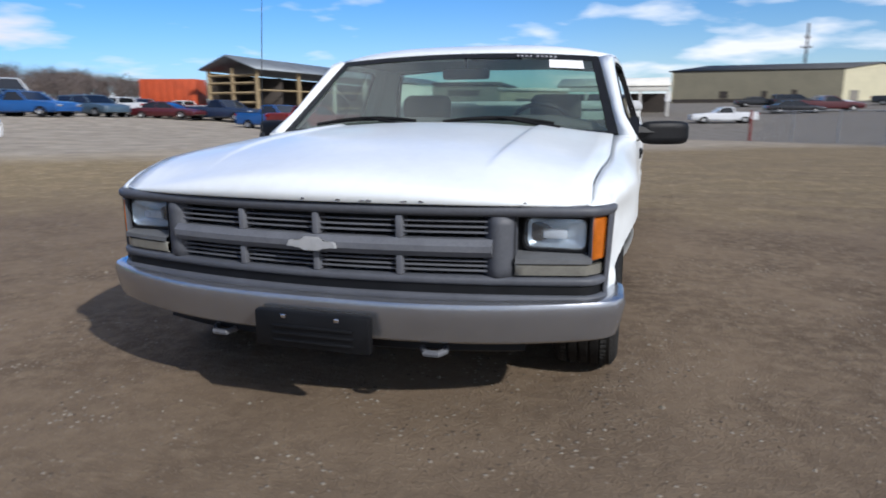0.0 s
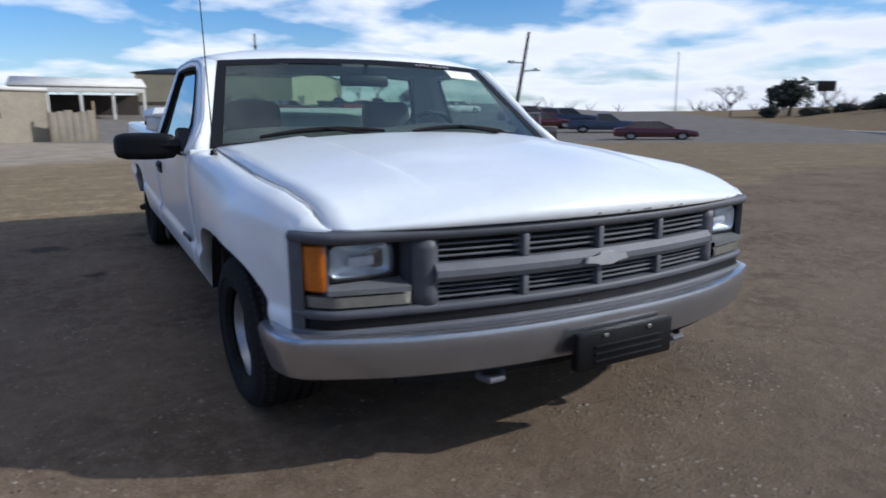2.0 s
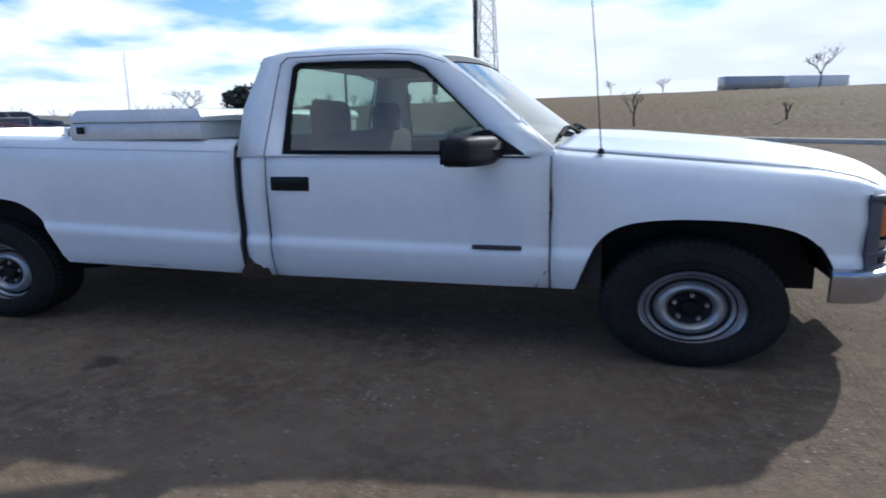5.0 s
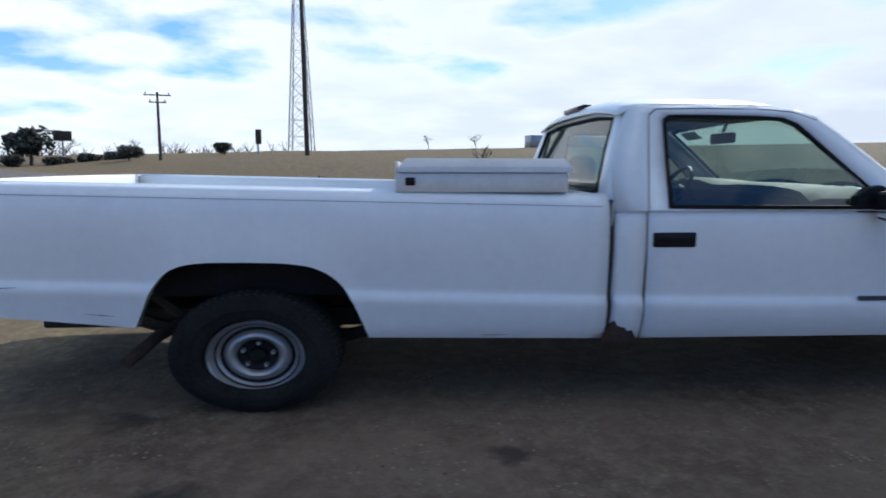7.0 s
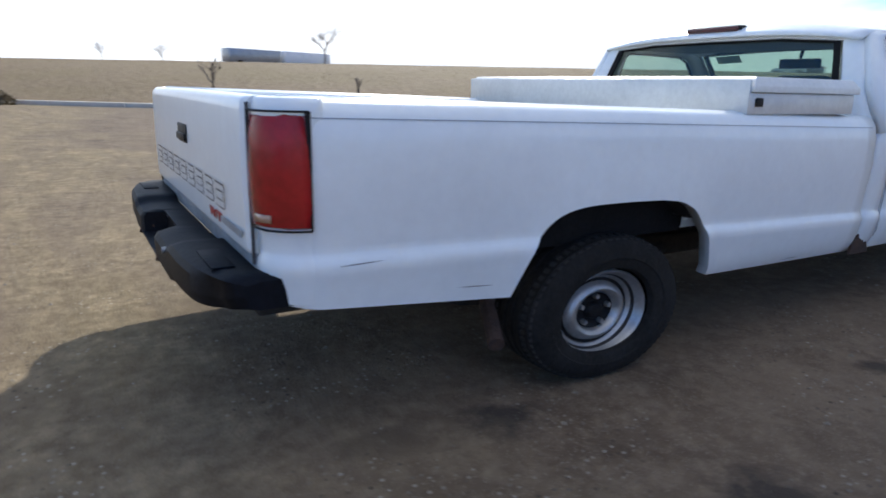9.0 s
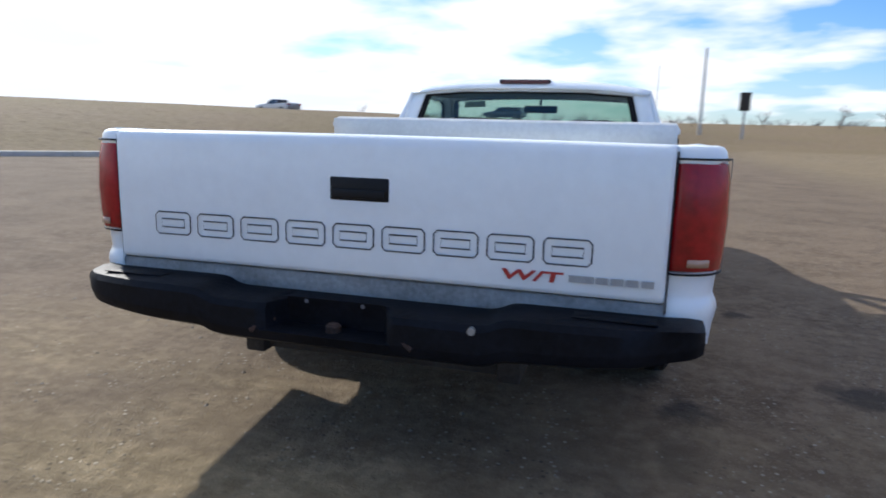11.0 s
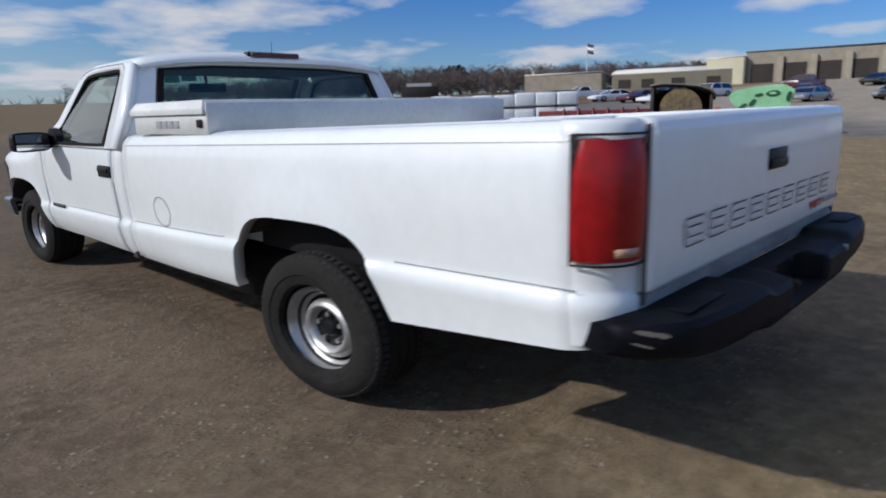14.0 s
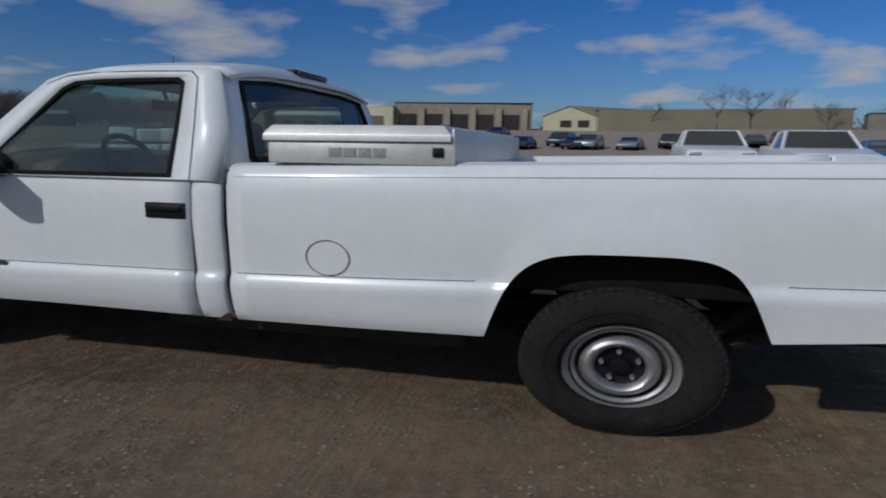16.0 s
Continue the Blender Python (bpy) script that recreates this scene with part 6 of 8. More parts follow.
def building(name, label, foot, base, eave, wall, roof_mat, ridge=None, gable_wall=None, along=0, over=0.25):
    """A shed on a four-cornered plan: foot lists corners in order; the ridge runs along side 0 or 1."""
    root = empty(name, label, "building", (foot[0][0], foot[0][1], 0))
    ox, oy = foot[0]
    f = [(a - ox, b - oy) for a, b in foot]
    for i in range(4):
        a, b = f[i], f[(i + 1) % 4]
        bm = bmesh.new()
        d = Vector((b[0] - a[0], b[1] - a[1])).normalized()
        nn = Vector((d.y, -d.x)) * 0.12
        pts = [(a[0], a[1], base), (b[0], b[1], base), (b[0], b[1], eave)]
        if ridge and i % 2 != along:
            pts.append(((a[0] + b[0]) / 2, (a[1] + b[1]) / 2, ridge))
        pts.append((a[0], a[1], eave))
        lo = [bm.verts.new(p) for p in pts]
        hi = [bm.verts.new((p[0] - nn.x, p[1] - nn.y, p[2])) for p in pts]
        bm.faces.new(lo), bm.faces.new(hi)
        for j in range(len(lo)):
            q = (j + 1) % len(lo)
            bm.faces.new((lo[j], lo[q], hi[q], hi[j]))
        part("wall", bm, gable_wall if gable_wall and i % 2 != along else wall, root)
    bm = bmesh.new()
    cx, cy = sum(p[0] for p in f) / 4, sum(p[1] for p in f) / 4
    g = [(cx + (p[0] - cx) * (1 + over / 10), cy + (p[1] - cy) * (1 + over / 10)) for p in f]
    if ridge:
        i0, i1, i2, i3 = (0, 1, 2, 3) if along == 0 else (1, 2, 3, 0)
        m0 = ((g[i0][0] + g[i3][0]) / 2, (g[i0][1] + g[i3][1]) / 2)
        m1 = ((g[i1][0] + g[i2][0]) / 2, (g[i1][1] + g[i2][1]) / 2)
        rows = [[(*g[i0], eave - .02), (*g[i1], eave - .02)], [(*m0, ridge + .08), (*m1, ridge + .08)], [(*g[i3], eave - .02), (*g[i2], eave - .02)]]
    else:
        rows = [[(*g[0], eave + .04), (*g[1], eave + .04)], [(*g[3], eave + .10), (*g[2], eave + .10)]]
    sheet(bm, rows)
    solid(part("roof", bm, roof_mat, root), 0.16, 1.0)
    return root


def opening(root, a, b, z0, z1, material, name="door", out=0.05):
    """A bay, door or window slab on a wall from plan point a to b (world); dark ones paint in the inner shade."""
    ox, oy = root.matrix_world.translation.xy
    ax, ay, bx, by = a[0] - ox, a[1] - oy, b[0] - ox, b[1] - oy
    d = Vector((bx - ax, by - ay)).normalized()
    nn = Vector((d.y, -d.x))
    bm = bmesh.new()
    c = [bm.verts.new((px + nn.x * o, py + nn.y * o, z)) for o in (out, -0.1) for px, py, z in ((ax, ay, z0), (bx, by, z0), (bx, by, z1), (ax, ay, z1))]
    for q in ((0, 1, 2, 3), (4, 5, 6, 7), (0, 1, 5, 4), (1, 2, 6, 5), (2, 3, 7, 6), (3, 0, 4, 7)):
        bm.faces.new([c[i] for i in q])
    return part(name, bm, material, root)


# long tan warehouse to the north-east; gable coloured as sunlit, long walls as shaded
A, B, C = (5.2, 92.9), (25.6, 91.7), (36, 100)
wh = building("warehouse", "long sheet-metal warehouse, tan long walls toned as shaded, cream gable end as sunlit", [A, B, C, (C[0] - B[0] + A[0], C[1] - B[1] + A[1])], 1.6, 6.9, "tan_metal", "dark_roof", 7.7, "cream_metal", 0)
# window slabs, coloured dark for the unlit inside
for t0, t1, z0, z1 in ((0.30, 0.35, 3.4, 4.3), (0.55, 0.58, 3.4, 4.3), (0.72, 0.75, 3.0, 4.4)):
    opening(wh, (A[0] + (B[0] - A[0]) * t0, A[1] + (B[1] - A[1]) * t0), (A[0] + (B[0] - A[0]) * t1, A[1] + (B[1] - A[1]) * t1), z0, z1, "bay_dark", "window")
# shadow along the wall's foot, put in as a dark strip
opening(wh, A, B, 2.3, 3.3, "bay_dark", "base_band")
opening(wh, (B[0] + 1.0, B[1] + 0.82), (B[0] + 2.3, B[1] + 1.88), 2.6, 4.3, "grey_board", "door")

# open pole barn with a grey tin roof, north-west
L0, L1, R1, R0 = (-25.7, 40.0), (-30.1, 40.5), (-26.5, 74.0), (-20.0, 72.8)
barn = empty("pole_barn", "open timber pole barn with a grey tin roof", "barn", (L0[0], L0[1], 0))


def rel(p):
    return p[0] - L0[0], p[1] - L0[1]


bm = bmesh.new()
a, b, c, d = rel(L0), rel(R0), rel(R1), rel(L1)
m0, m1 = ((a[0] + d[0]) / 2 - 0.2, (a[1] + d[1]) / 2 - 0.5), ((b[0] + c[0]) / 2, (b[1] + c[1]) / 2)
sheet(bm, [[(a[0] + 0.4, a[1] - 0.6, 4.40), (b[0] + 0.4, b[1] + 0.3, 4.45)], [(*m0, 5.42), (*m1, 5.3)], [(d[0] - 0.4, d[1] - 0.6, 4.45), (c[0] - 0.3, c[1], 4.4)]])
solid(part("roof", bm, "tin_roof", barn, "grey corrugated tin roof"), 0.14)
for k in range(8):
    t = k / 7
    x, y = a[0] + (b[0] - a[0]) * t, a[1] + (b[1] - a[1]) * t
    bm = bmesh.new()
    tube(bm, [(x, y, 0.3), (x, y, 4.35)], 0.16, 6)
    part("post", bm, "white_board" if k > 1 else "timber", barn)
for x, y in (d, ((a[0] + d[0]) / 2, (a[1] + d[1]) / 2)):
    bm = bmesh.new()
    tube(bm, [(x, y, 0.3), (x, y, 4.5)], 0.14, 6)
    part("post", bm, "timber", barn)
for z in (1.4, 2.0, 2.7, 3.4, 3.95):
    bm = bmesh.new()
    tube(bm, [(a[0], a[1], z), (d[0], d[1], z)], 0.10, 4)
    part("girt", bm, "timber", barn)
# back and cross sheets, dark colour standing in for the barn's shaded inside
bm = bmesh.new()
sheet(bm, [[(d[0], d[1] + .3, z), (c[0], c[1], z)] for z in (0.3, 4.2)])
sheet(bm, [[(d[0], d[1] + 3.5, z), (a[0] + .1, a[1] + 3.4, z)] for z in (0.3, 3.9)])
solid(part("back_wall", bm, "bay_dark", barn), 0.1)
for z in (1.6, 2.9):
    bm = bmesh.new()
    tube(bm, [(a[0], a[1], z), (a[0] + (b[0] - a[0]) * .5, a[1] + (b[1] - a[1]) * .5, z + .15)], 0.07, 4)
    part("rail", bm, "timber", barn)
bm = bmesh.new()
e = (a[0] + (b[0] - a[0]) * .52, a[1] + (b[1] - a[1]) * .52)
f2 = (a[0] + (b[0] - a[0]) * .97, a[1] + (b[1] - a[1]) * .97)
sheet(bm, [[(e[0] + .05, e[1], z), (f2[0] + .05, f2[1], z)] for z in (0.5, 4.25)])
solid(part("white_front", bm, "white_board", barn, "white boarded front with shut doors"), 0.12)
for t0, t1 in ((.56, .72), (.80, .92)):
    p0 = (a[0] + (b[0] - a[0]) * t0 + .2, a[1] + (b[1] - a[1]) * t0)
    p1 = (a[0] + (b[0] - a[0]) * t1 + .2, a[1] + (b[1] - a[1]) * t1)
    bm = bmesh.new()
    sheet(bm, [[(*p0, z), (*p1, z)] for z in (1.2, 2.1, 3.0)])
    # the open doorway is a dark sheet painted as the shade within
    solid(part("shut_door" if t0 < .6 else "open_door", bm, "white_board" if t0 < .6 else "bay_dark", barn), 0.08)

# low beige buildings and board fence to the north
bb = building("beige_building", "low beige building with a dark window strip", [(-9.5, 30.95), (-6.0, 31.1), (-6.3, 38), (-9.8, 37.85)], -0.1, 2.55, "grey_board", "dark_roof")
opening(bb, (-8.7, 31.0), (-7.0, 31.06), 2.05, 2.35, "bay_dark", "window")
tb2 = building("tan_building", "small tan building beside a board fence", [(-6.0, 31.15), (-2.6, 32.6), (-3.6, 38), (-6.3, 37.5)], -0.1, 2.4, "beige_board", "white_board")
opening(tb2, (-5.2, 31.5), (-4.4, 31.83), 1.1, 1.9, "bay_dark", "window")
fence = empty("board_fence", "weathered beige board fence", "fence", (-2.6, 31.8, 0))
for k in range(6):
    bm = bmesh.new()
    box(bm, k * .3 + .01, k * .3 + .29, -.02, .02, 0, 1.34 + .05 * (k % 3), .004)
    part("board", bm, "beige_board", fence)
for k in range(3):
    bm = bmesh.new()
    box(bm, k * .9 - .05, k * .9 + .05, .02, .12, 0, 1.45 if k < 2 else 1.85, .01)
    part("post", bm, "timber", fence)
cp = empty("carport", "open carport with a white fascia", "carport", (-6, 57.5, 0))
bm = bmesh.new()
box(bm, 0, 9.5, 0, .2, 3.15, 3.65, .04)
part("fascia", bm, "white_board", cp)
bm = bmesh.new()
sheet(bm, [[(-.1, y, z), (9.6, y, z)] for y, z in ((-.1, 3.66), (4.0, 4.5), (8.0, 3.66))])
solid(part("roof", bm, "white_board", cp, "low pitched white roof"), .08)
for k in range(5):
    bm = bmesh.new()
    box(bm, k * 2.3 + .1, k * 2.3 + .3, .1, .3, .8, 3.2, .02)
    part("post", bm, "white_board", cp)
# dark colour carries the shade under the carport
bm = bmesh.new()
box(bm, 0, 9.5, 7.7, 7.9, .8, 3.2)
part("back_wall", bm, "bay_dark", cp)

# chain-link fence north-east
P0, P1 = Vector((5.2, 25.5)), Vector((16.3, 21.0))
cl = empty("chain_link_fence", "grey chain-link fence on thin steel posts", "fence", (P0.x, P0.y, 0))
dirn = (P1 - P0).normalized()
flen = (P1 - P0).length
for k in range(9):
    p = dirn * flen * k / 8
    bm = bmesh.new()
    tube(bm, [(p.x, p.y, -.05), (p.x, p.y, 1.24)], 0.03 if k else .05, 6)
    part("post", bm, "galvanised" if k else "red_paint", cl)
bm = bmesh.new()
tube(bm, [(0, 0, 1.2), (*(dirn * flen), 1.2)], 0.018, 5)
part("top_rail", bm, "galvanised", cl)
bm = bmesh.new()
for sg in (-1, 1):
    for k in range(int(flen / .13) + 8):
        s0 = k * .13
        a0, a1 = s0, s0 + sg * 1.15
        if min(a0, a1) < 0 or max(a0, a1) > flen:
            continue
        p, q = dirn * a0, dirn * a1
        tube(bm, [(p.x, p.y, .03), (q.x, q.y, 1.18)], 0.005, 3, False)
part("wire_mesh", bm, "galvanised", cl)["kind"] = "stuff"

# buildings on the western rise
W0, W1 = (-85.2, -24.5), (-89.0, -6.0)
wb = building("bay_building", "tan block building with five dark vehicle bays", [W0, (W0[0] - 10, W0[1] - 2), (W1[0] - 10, W1[1] - 2), W1], 2.6, 6.9, "beige_board", "dark_roof")
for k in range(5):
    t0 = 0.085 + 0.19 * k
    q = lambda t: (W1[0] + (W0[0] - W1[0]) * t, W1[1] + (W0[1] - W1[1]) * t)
    # dark slab painted as the shade inside an open bay
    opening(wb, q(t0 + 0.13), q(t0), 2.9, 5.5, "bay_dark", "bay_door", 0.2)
    pr = q(t0 - .045)
    bm = bmesh.new()
    box(bm, pr[0] - W0[0] + .05, pr[0] - W0[0] + .45, pr[1] - W0[1] - .35, pr[1] - W0[1] + .35, 2.6, 6.3, .03)
    part("pilaster", bm, "beige_board", wb)
V0 = (W0[0] + 1.0, W0[1] - 4.6)
building("office_wing", "cream block wing beside the vehicle bays", [V0, (V0[0] - 10, V0[1] - 2), (W0[0] - 9, W0[1] - 2), (W0[0] + 1.0, W0[1] - 0.1)], 2.4, 6.5, "cream_metal", "white_board")
lb = building("low_building", "long low tan building with a pale roof", [(-79.5, -40.0), (-88, -43), (-93, -28), (-84.5, -25.0)], 2.4, 5.0, "tan_metal", "white_board", 5.6, None, 1)
for t in (.15, .42, .66, .85):
    opening(lb, (-84.5 + 5.0 * (t + .1), -25 - 15 * (t + .1)), (-84.5 + 5.0 * t, -25 - 15 * t), 3.2, 4.3, "bay_dark", "window", 0.2)
building("hillside_building", "pale building on the wooded rise", [(-76, -52), (-84, -56), (-88, -46), (-80, -42)], 3, 5.4, "beige_board", "white_board")
gb = building("gable_building", "tan metal building with a pale yellow gable end", [(-88.8, 2.9), (-89.4, -4.2), (-99, -4.5), (-95.0, 20)], 2.4, 5.3, "cream_metal", "tan_metal", 6.6, "cream_metal", 1)
opening(gb, (-89.2, -1.9), (-89.07, -0.4), 3.9, 4.8, "bay_dark", "window", 0.2)
opening(gb, (-88.98, 0.5), (-88.86, 2.0), 3.9, 4.8, "bay_dark", "window", 0.2)
building("metal_shed", "long dark tan metal shed", [(-85.5, 33), (-88.8, 3.2), (-97, 4), (-94, 34)], 2.4, 6.2, "tan_metal", "dark_roof")
building("far_shed", "dark low shed behind bare trees", [(-80, 44), (-83, 34), (-90, 36), (-87, 46)], 2.4, 5.4, "grey_board", "dark_roof")


# poles, masts and signs
def pole(name, label, x, y, top, r, lean=(0, 0), arms=(), mat="pole_wood", z0=None):
    z = rise(x, y) - .3 if z0 is None else z0
    root = empty(name, label, "pole", (x, y, z))
    bm = bmesh.new()
    h = top - z
    tube(bm, [(0, 0, 0), (lean[0] * .5, lean[1] * .5, h * .5), (lean[0], lean[1], h)], [r, r * .85, r * .65], 8)
    part("shaft", bm, mat, root)
    for t, w, az in arms:
        bm = bmesh.new()
        d = Vector((math.cos(radians(az)), math.sin(radians(az)), 0)) * w / 2
        c = Vector((lean[0] * t, lean[1] * t, h * t))
        tube(bm, [c - d, c + d], r * .4, 5)
        part("cross_arm", bm, mat, root)
        for s in (-1, 1):
            bm = bmesh.new()
            tube(bm, [c + d * s * .85, c + d * s * .85 + Vector((0, 0, r * 1.6))], r * .35, 6)
            part("insulator", bm, "galvanised", root)
    return root


up_ = pole("utility_pole", "leaning wooden utility pole with lamp brackets", 34.0, 48.3, 8.6, .19, (1.0, -.7))
for t, s in ((.62, 1), (.72, -1)):
    bm = bmesh.new()
    tube(bm, [(1.0 * t, -.7 * t, 7.2 * t), (1.0 * t + s * 1.0, -.7 * t - s * .7, 7.2 * t + .1)], .06, 5)
    box(bm, 1.0 * t + s * 1.0 - .25, 1.0 * t + s * 1.0 + .25, -.7 * t - s * .7 - .2, -.7 * t - s * .7 + .2, 7.2 * t, 7.2 * t + .25, .04)
    part("lamp_bracket", bm, "galvanised", up_)
pole("utility_pole", "wooden utility pole with a cross arm", 54.9, 24.4, 7.3, .15, (0, 0), ((.96, 2.2, 110), (.86, 1.4, 110)))
pole("utility_pole", "tall dark wooden utility pole beside the grass bank", 49.5, 10.8, 17.5, .20, (0.4, 0.3))
pole("thin_mast", "thin grey radio mast", 61.9, 54.3, 8.6, .07, mat="galvanised")
pole("thin_mast", "thin grey light mast behind the grass bank", -6.2, -53.6, 8.5, .14, mat="galvanised")
pole("thin_mast", "thin dark pole behind the barn", -31.6, 79, 8.6, .16)
pole("thin_mast", "bracketed aerial mast behind the warehouse", 23.6, 104, 14.0, .20, mat="pole_wood", arms=((.7, 1.4, 0), (.82, 1.0, 40)))
pole("thin_mast", "thin white vent pipe on the rise", -83.5, -56, 6.6, .35, mat="white_board")


def lattice(x, y, top, w):
    z = rise(x, y) - .3
    root = empty("lattice_tower", "grey steel lattice radio tower", "tower", (x, y, z))
    h = top - z
    n = 11
    cor = lambda i, t: Vector(((1, -1, -1, 1)[i] * w * (1 - .72 * t), (1, 1, -1, -1)[i] * w * (1 - .72 * t), h * t))
    for i in range(4):
        bm = bmesh.new()
        tube(bm, [cor(i, 0), cor(i, 1)], [.11, .07], 5)
        part("leg", bm, "galvanised", root)
        for k in range(n):
            for p, q in ((cor(i, k / n), cor((i + 1) % 4, (k + 1) / n)), (cor((i + 1) % 4, k / n), cor(i, (k + 1) / n)), (cor(i, k / n), cor((i + 1) % 4, k / n))):
                bm = bmesh.new()
                tube(bm, [p, q], .035, 4)
                part("brace", bm, "galvanised", root)


lattice(106, 20.3, 33, 1.9)


def sign(name, label, p0, p1, z0, z1, mat, posts=2, back="galvanised"):
    x, y = (p0[0] + p1[0]) / 2, (p0[1] + p1[1]) / 2
    base = rise(x, y) - .2
    root = empty(name, label, "sign", (x, y, base))
    d = Vector((p1[0] - p0[0], p1[1] - p0[1], 0))
    L = d.length
    root.matrix_world = pose(x, y, base, 0, 0, math.degrees(math.atan2(d.y, d.x)))
    bm = bmesh.new()
    box(bm, -L / 2, L / 2, -.08, .08, z0 - base, z1 - base, .02)
    part("board", bm, mat, root)
    for k in range(posts):
        px = (-L * .4 + L * .8 * k / max(1, posts - 1)) if posts > 1 else 0
        bm = bmesh.new()
        tube(bm, [(px, .12, 0), (px, .12, z1 - base)], .10, 6)
        part("post", bm, back, root)
    return root


sign("road_sign", "dark back of an overhead road sign", (63.1, 37.7), (64.2, 36.5), 3.4, 4.4, "bay_dark", 1)
bm = bmesh.new()
tube(bm, [(61.4, 39.8, 1.2), (61.4, 39.8, 4.35), (63.6, 37.2, 4.35)], .10, 5)
tagged(part("sign_gantry", bm, "galvanised"), "thin grey overhead sign gantry arm", "gantry")
sign("marker_post", "dark narrow sign post on the grass bank", (58.4, 16.9), (58.8, 16.5), 3.0, 4.35, "bay_dark", 1)
sign("marker_post", "dark narrow sign board on a post", (-9.1, -53.3), (-9.9, -53.1), 3.4, 4.9, "bay_dark", 1)
gs = sign("highway_sign", "green highway sign board on a white gantry", (-40.2, -96.1), (-47.1, -93.0), 5.7, 5.9, "white_board", 2)
for k in range(3):
    bm = bmesh.new()
    box(bm, -3.7 + 2.45 * k, -1.5 + 2.45 * k, .09, .17, 3.1 + .25 * (k == 2), 4.35, .03)
    panel = part("sign_panel", bm, "sign_green", gs, "green sign panel")
    bm = bmesh.new()
    box(bm, -3.4 + 2.45 * k, -1.9 + 2.45 * k, .172, .18, 3.7, 3.95)
    part("pale_bar", bm, "white_board", panel)
bm = bmesh.new()
for z in (5.3, 6.9):
    tube(bm, [(-47.1, -93.0, z), (-55.5, -88.8, z)], .11, 5)
for k in range(8):
    t0, t1 = k / 8, (k + 1) / 8
    q = lambda t: (-47.1 - 8.4 * t, -93.0 + 4.2 * t)
    tube(bm, [(*q(t0), 5.3 if k % 2 else 6.9), (*q(t1), 6.9 if k % 2 else 5.3)], .07, 4)
tube(bm, [(-55.5, -88.8, 1.5), (-55.5, -88.8, 7.1)], .16, 6)
tagged(part("sign_gantry", bm, "white_board"), "white steel truss gantry over the highway", "gantry")
bbd = sign("billboard", "dark billboard in front of the woods", (-63.5, -65.0), (-67.5, -61.5), 2.6, 4.4, "bay_dark", 3)
bm = bmesh.new()
box(bm, -1.8, 1.8, .082, .09, .9 + .6, 1.5 + .7)
part("pale_bar", bm, "white_board", bbd)


def flag(x, y, top, w, h, az, label):
    root = pole("flagpole", label, x, y, top, .10, mat="white_board")
    hh = top - (rise(x, y) - .3)
    for j, mt in enumerate(("flag_navy", "white_wrap", "flag_navy")):
        bm = bmesh.new()
        rows = []
        for k in range(9):
            t = k / 8
            o = .18 * math.sin(t * 7) * t
            px = Vector((math.cos(radians(az)), math.sin(radians(az)))) * w * t
            z1 = hh - .1 - h * j / 3 - .18 * w * t
            rows.append([(px.x + o * .4, px.y + o, z1), (px.x + o * .4, px.y + o, z1 - h / 3)])
        sheet(bm, rows)
        solid(part("flag_band", bm, mt, root), .01)


flag(32.8, 77.2, 8.6, 1.9, 1.9, -20, "white flagpole with a dark and white banded flag")
flag(-80.4, -44.6, 9.6, 1.7, 1.3, 60, "white flagpole with a small dark flag on the rise")


# trees
def bare_tree(x, y, h, spread, label, seed, thick=None, z=None, mat="bark", depth=5):
    """Leafless tree: tapered trunk, forking limbs, many fine twigs."""
    rnd = random.Random(seed)
    z = rise(x, y) - .1 if z is None else z
    root = empty("bare_tree", label, "tree", (x, y, z))
    trunk, crown = bmesh.new(), bmesh.new()
    r0 = thick or h * .019

    def grow(p, d, length, r, level):
        q = p + d * length
        mid = p + d * length * .5 + Vector((rnd.uniform(-1, 1), rnd.uniform(-1, 1), 0)) * length * .06
        tube(trunk if level < 2 else crown, [p, mid, q], [r, r * .82, r * .66], 6 if level < 2 else 3, False)
        if level >= depth:
            return
        for _ in range(rnd.choice((2, 3, 3)) if level else 4):
            ax = Vector((rnd.uniform(-1, 1), rnd.uniform(-1, 1), rnd.uniform(-.1, .5))).normalized()
            nd = (d * (.75 if level else .8) + ax * (spread if level else spread * .9)).normalized()
            grow(p + d * length * rnd.uniform(.6, 1.0), nd, length * rnd.uniform(.58, .8), r * .6, level + 1)

    grow(Vector((0, 0, 0)), Vector((rnd.uniform(-.06, .06), rnd.uniform(-.06, .06), 1)).normalized(), h * .30, r0, 0)
    part("trunk", trunk, mat, root)
    part("crown", crown, "twigs", root)
    return root


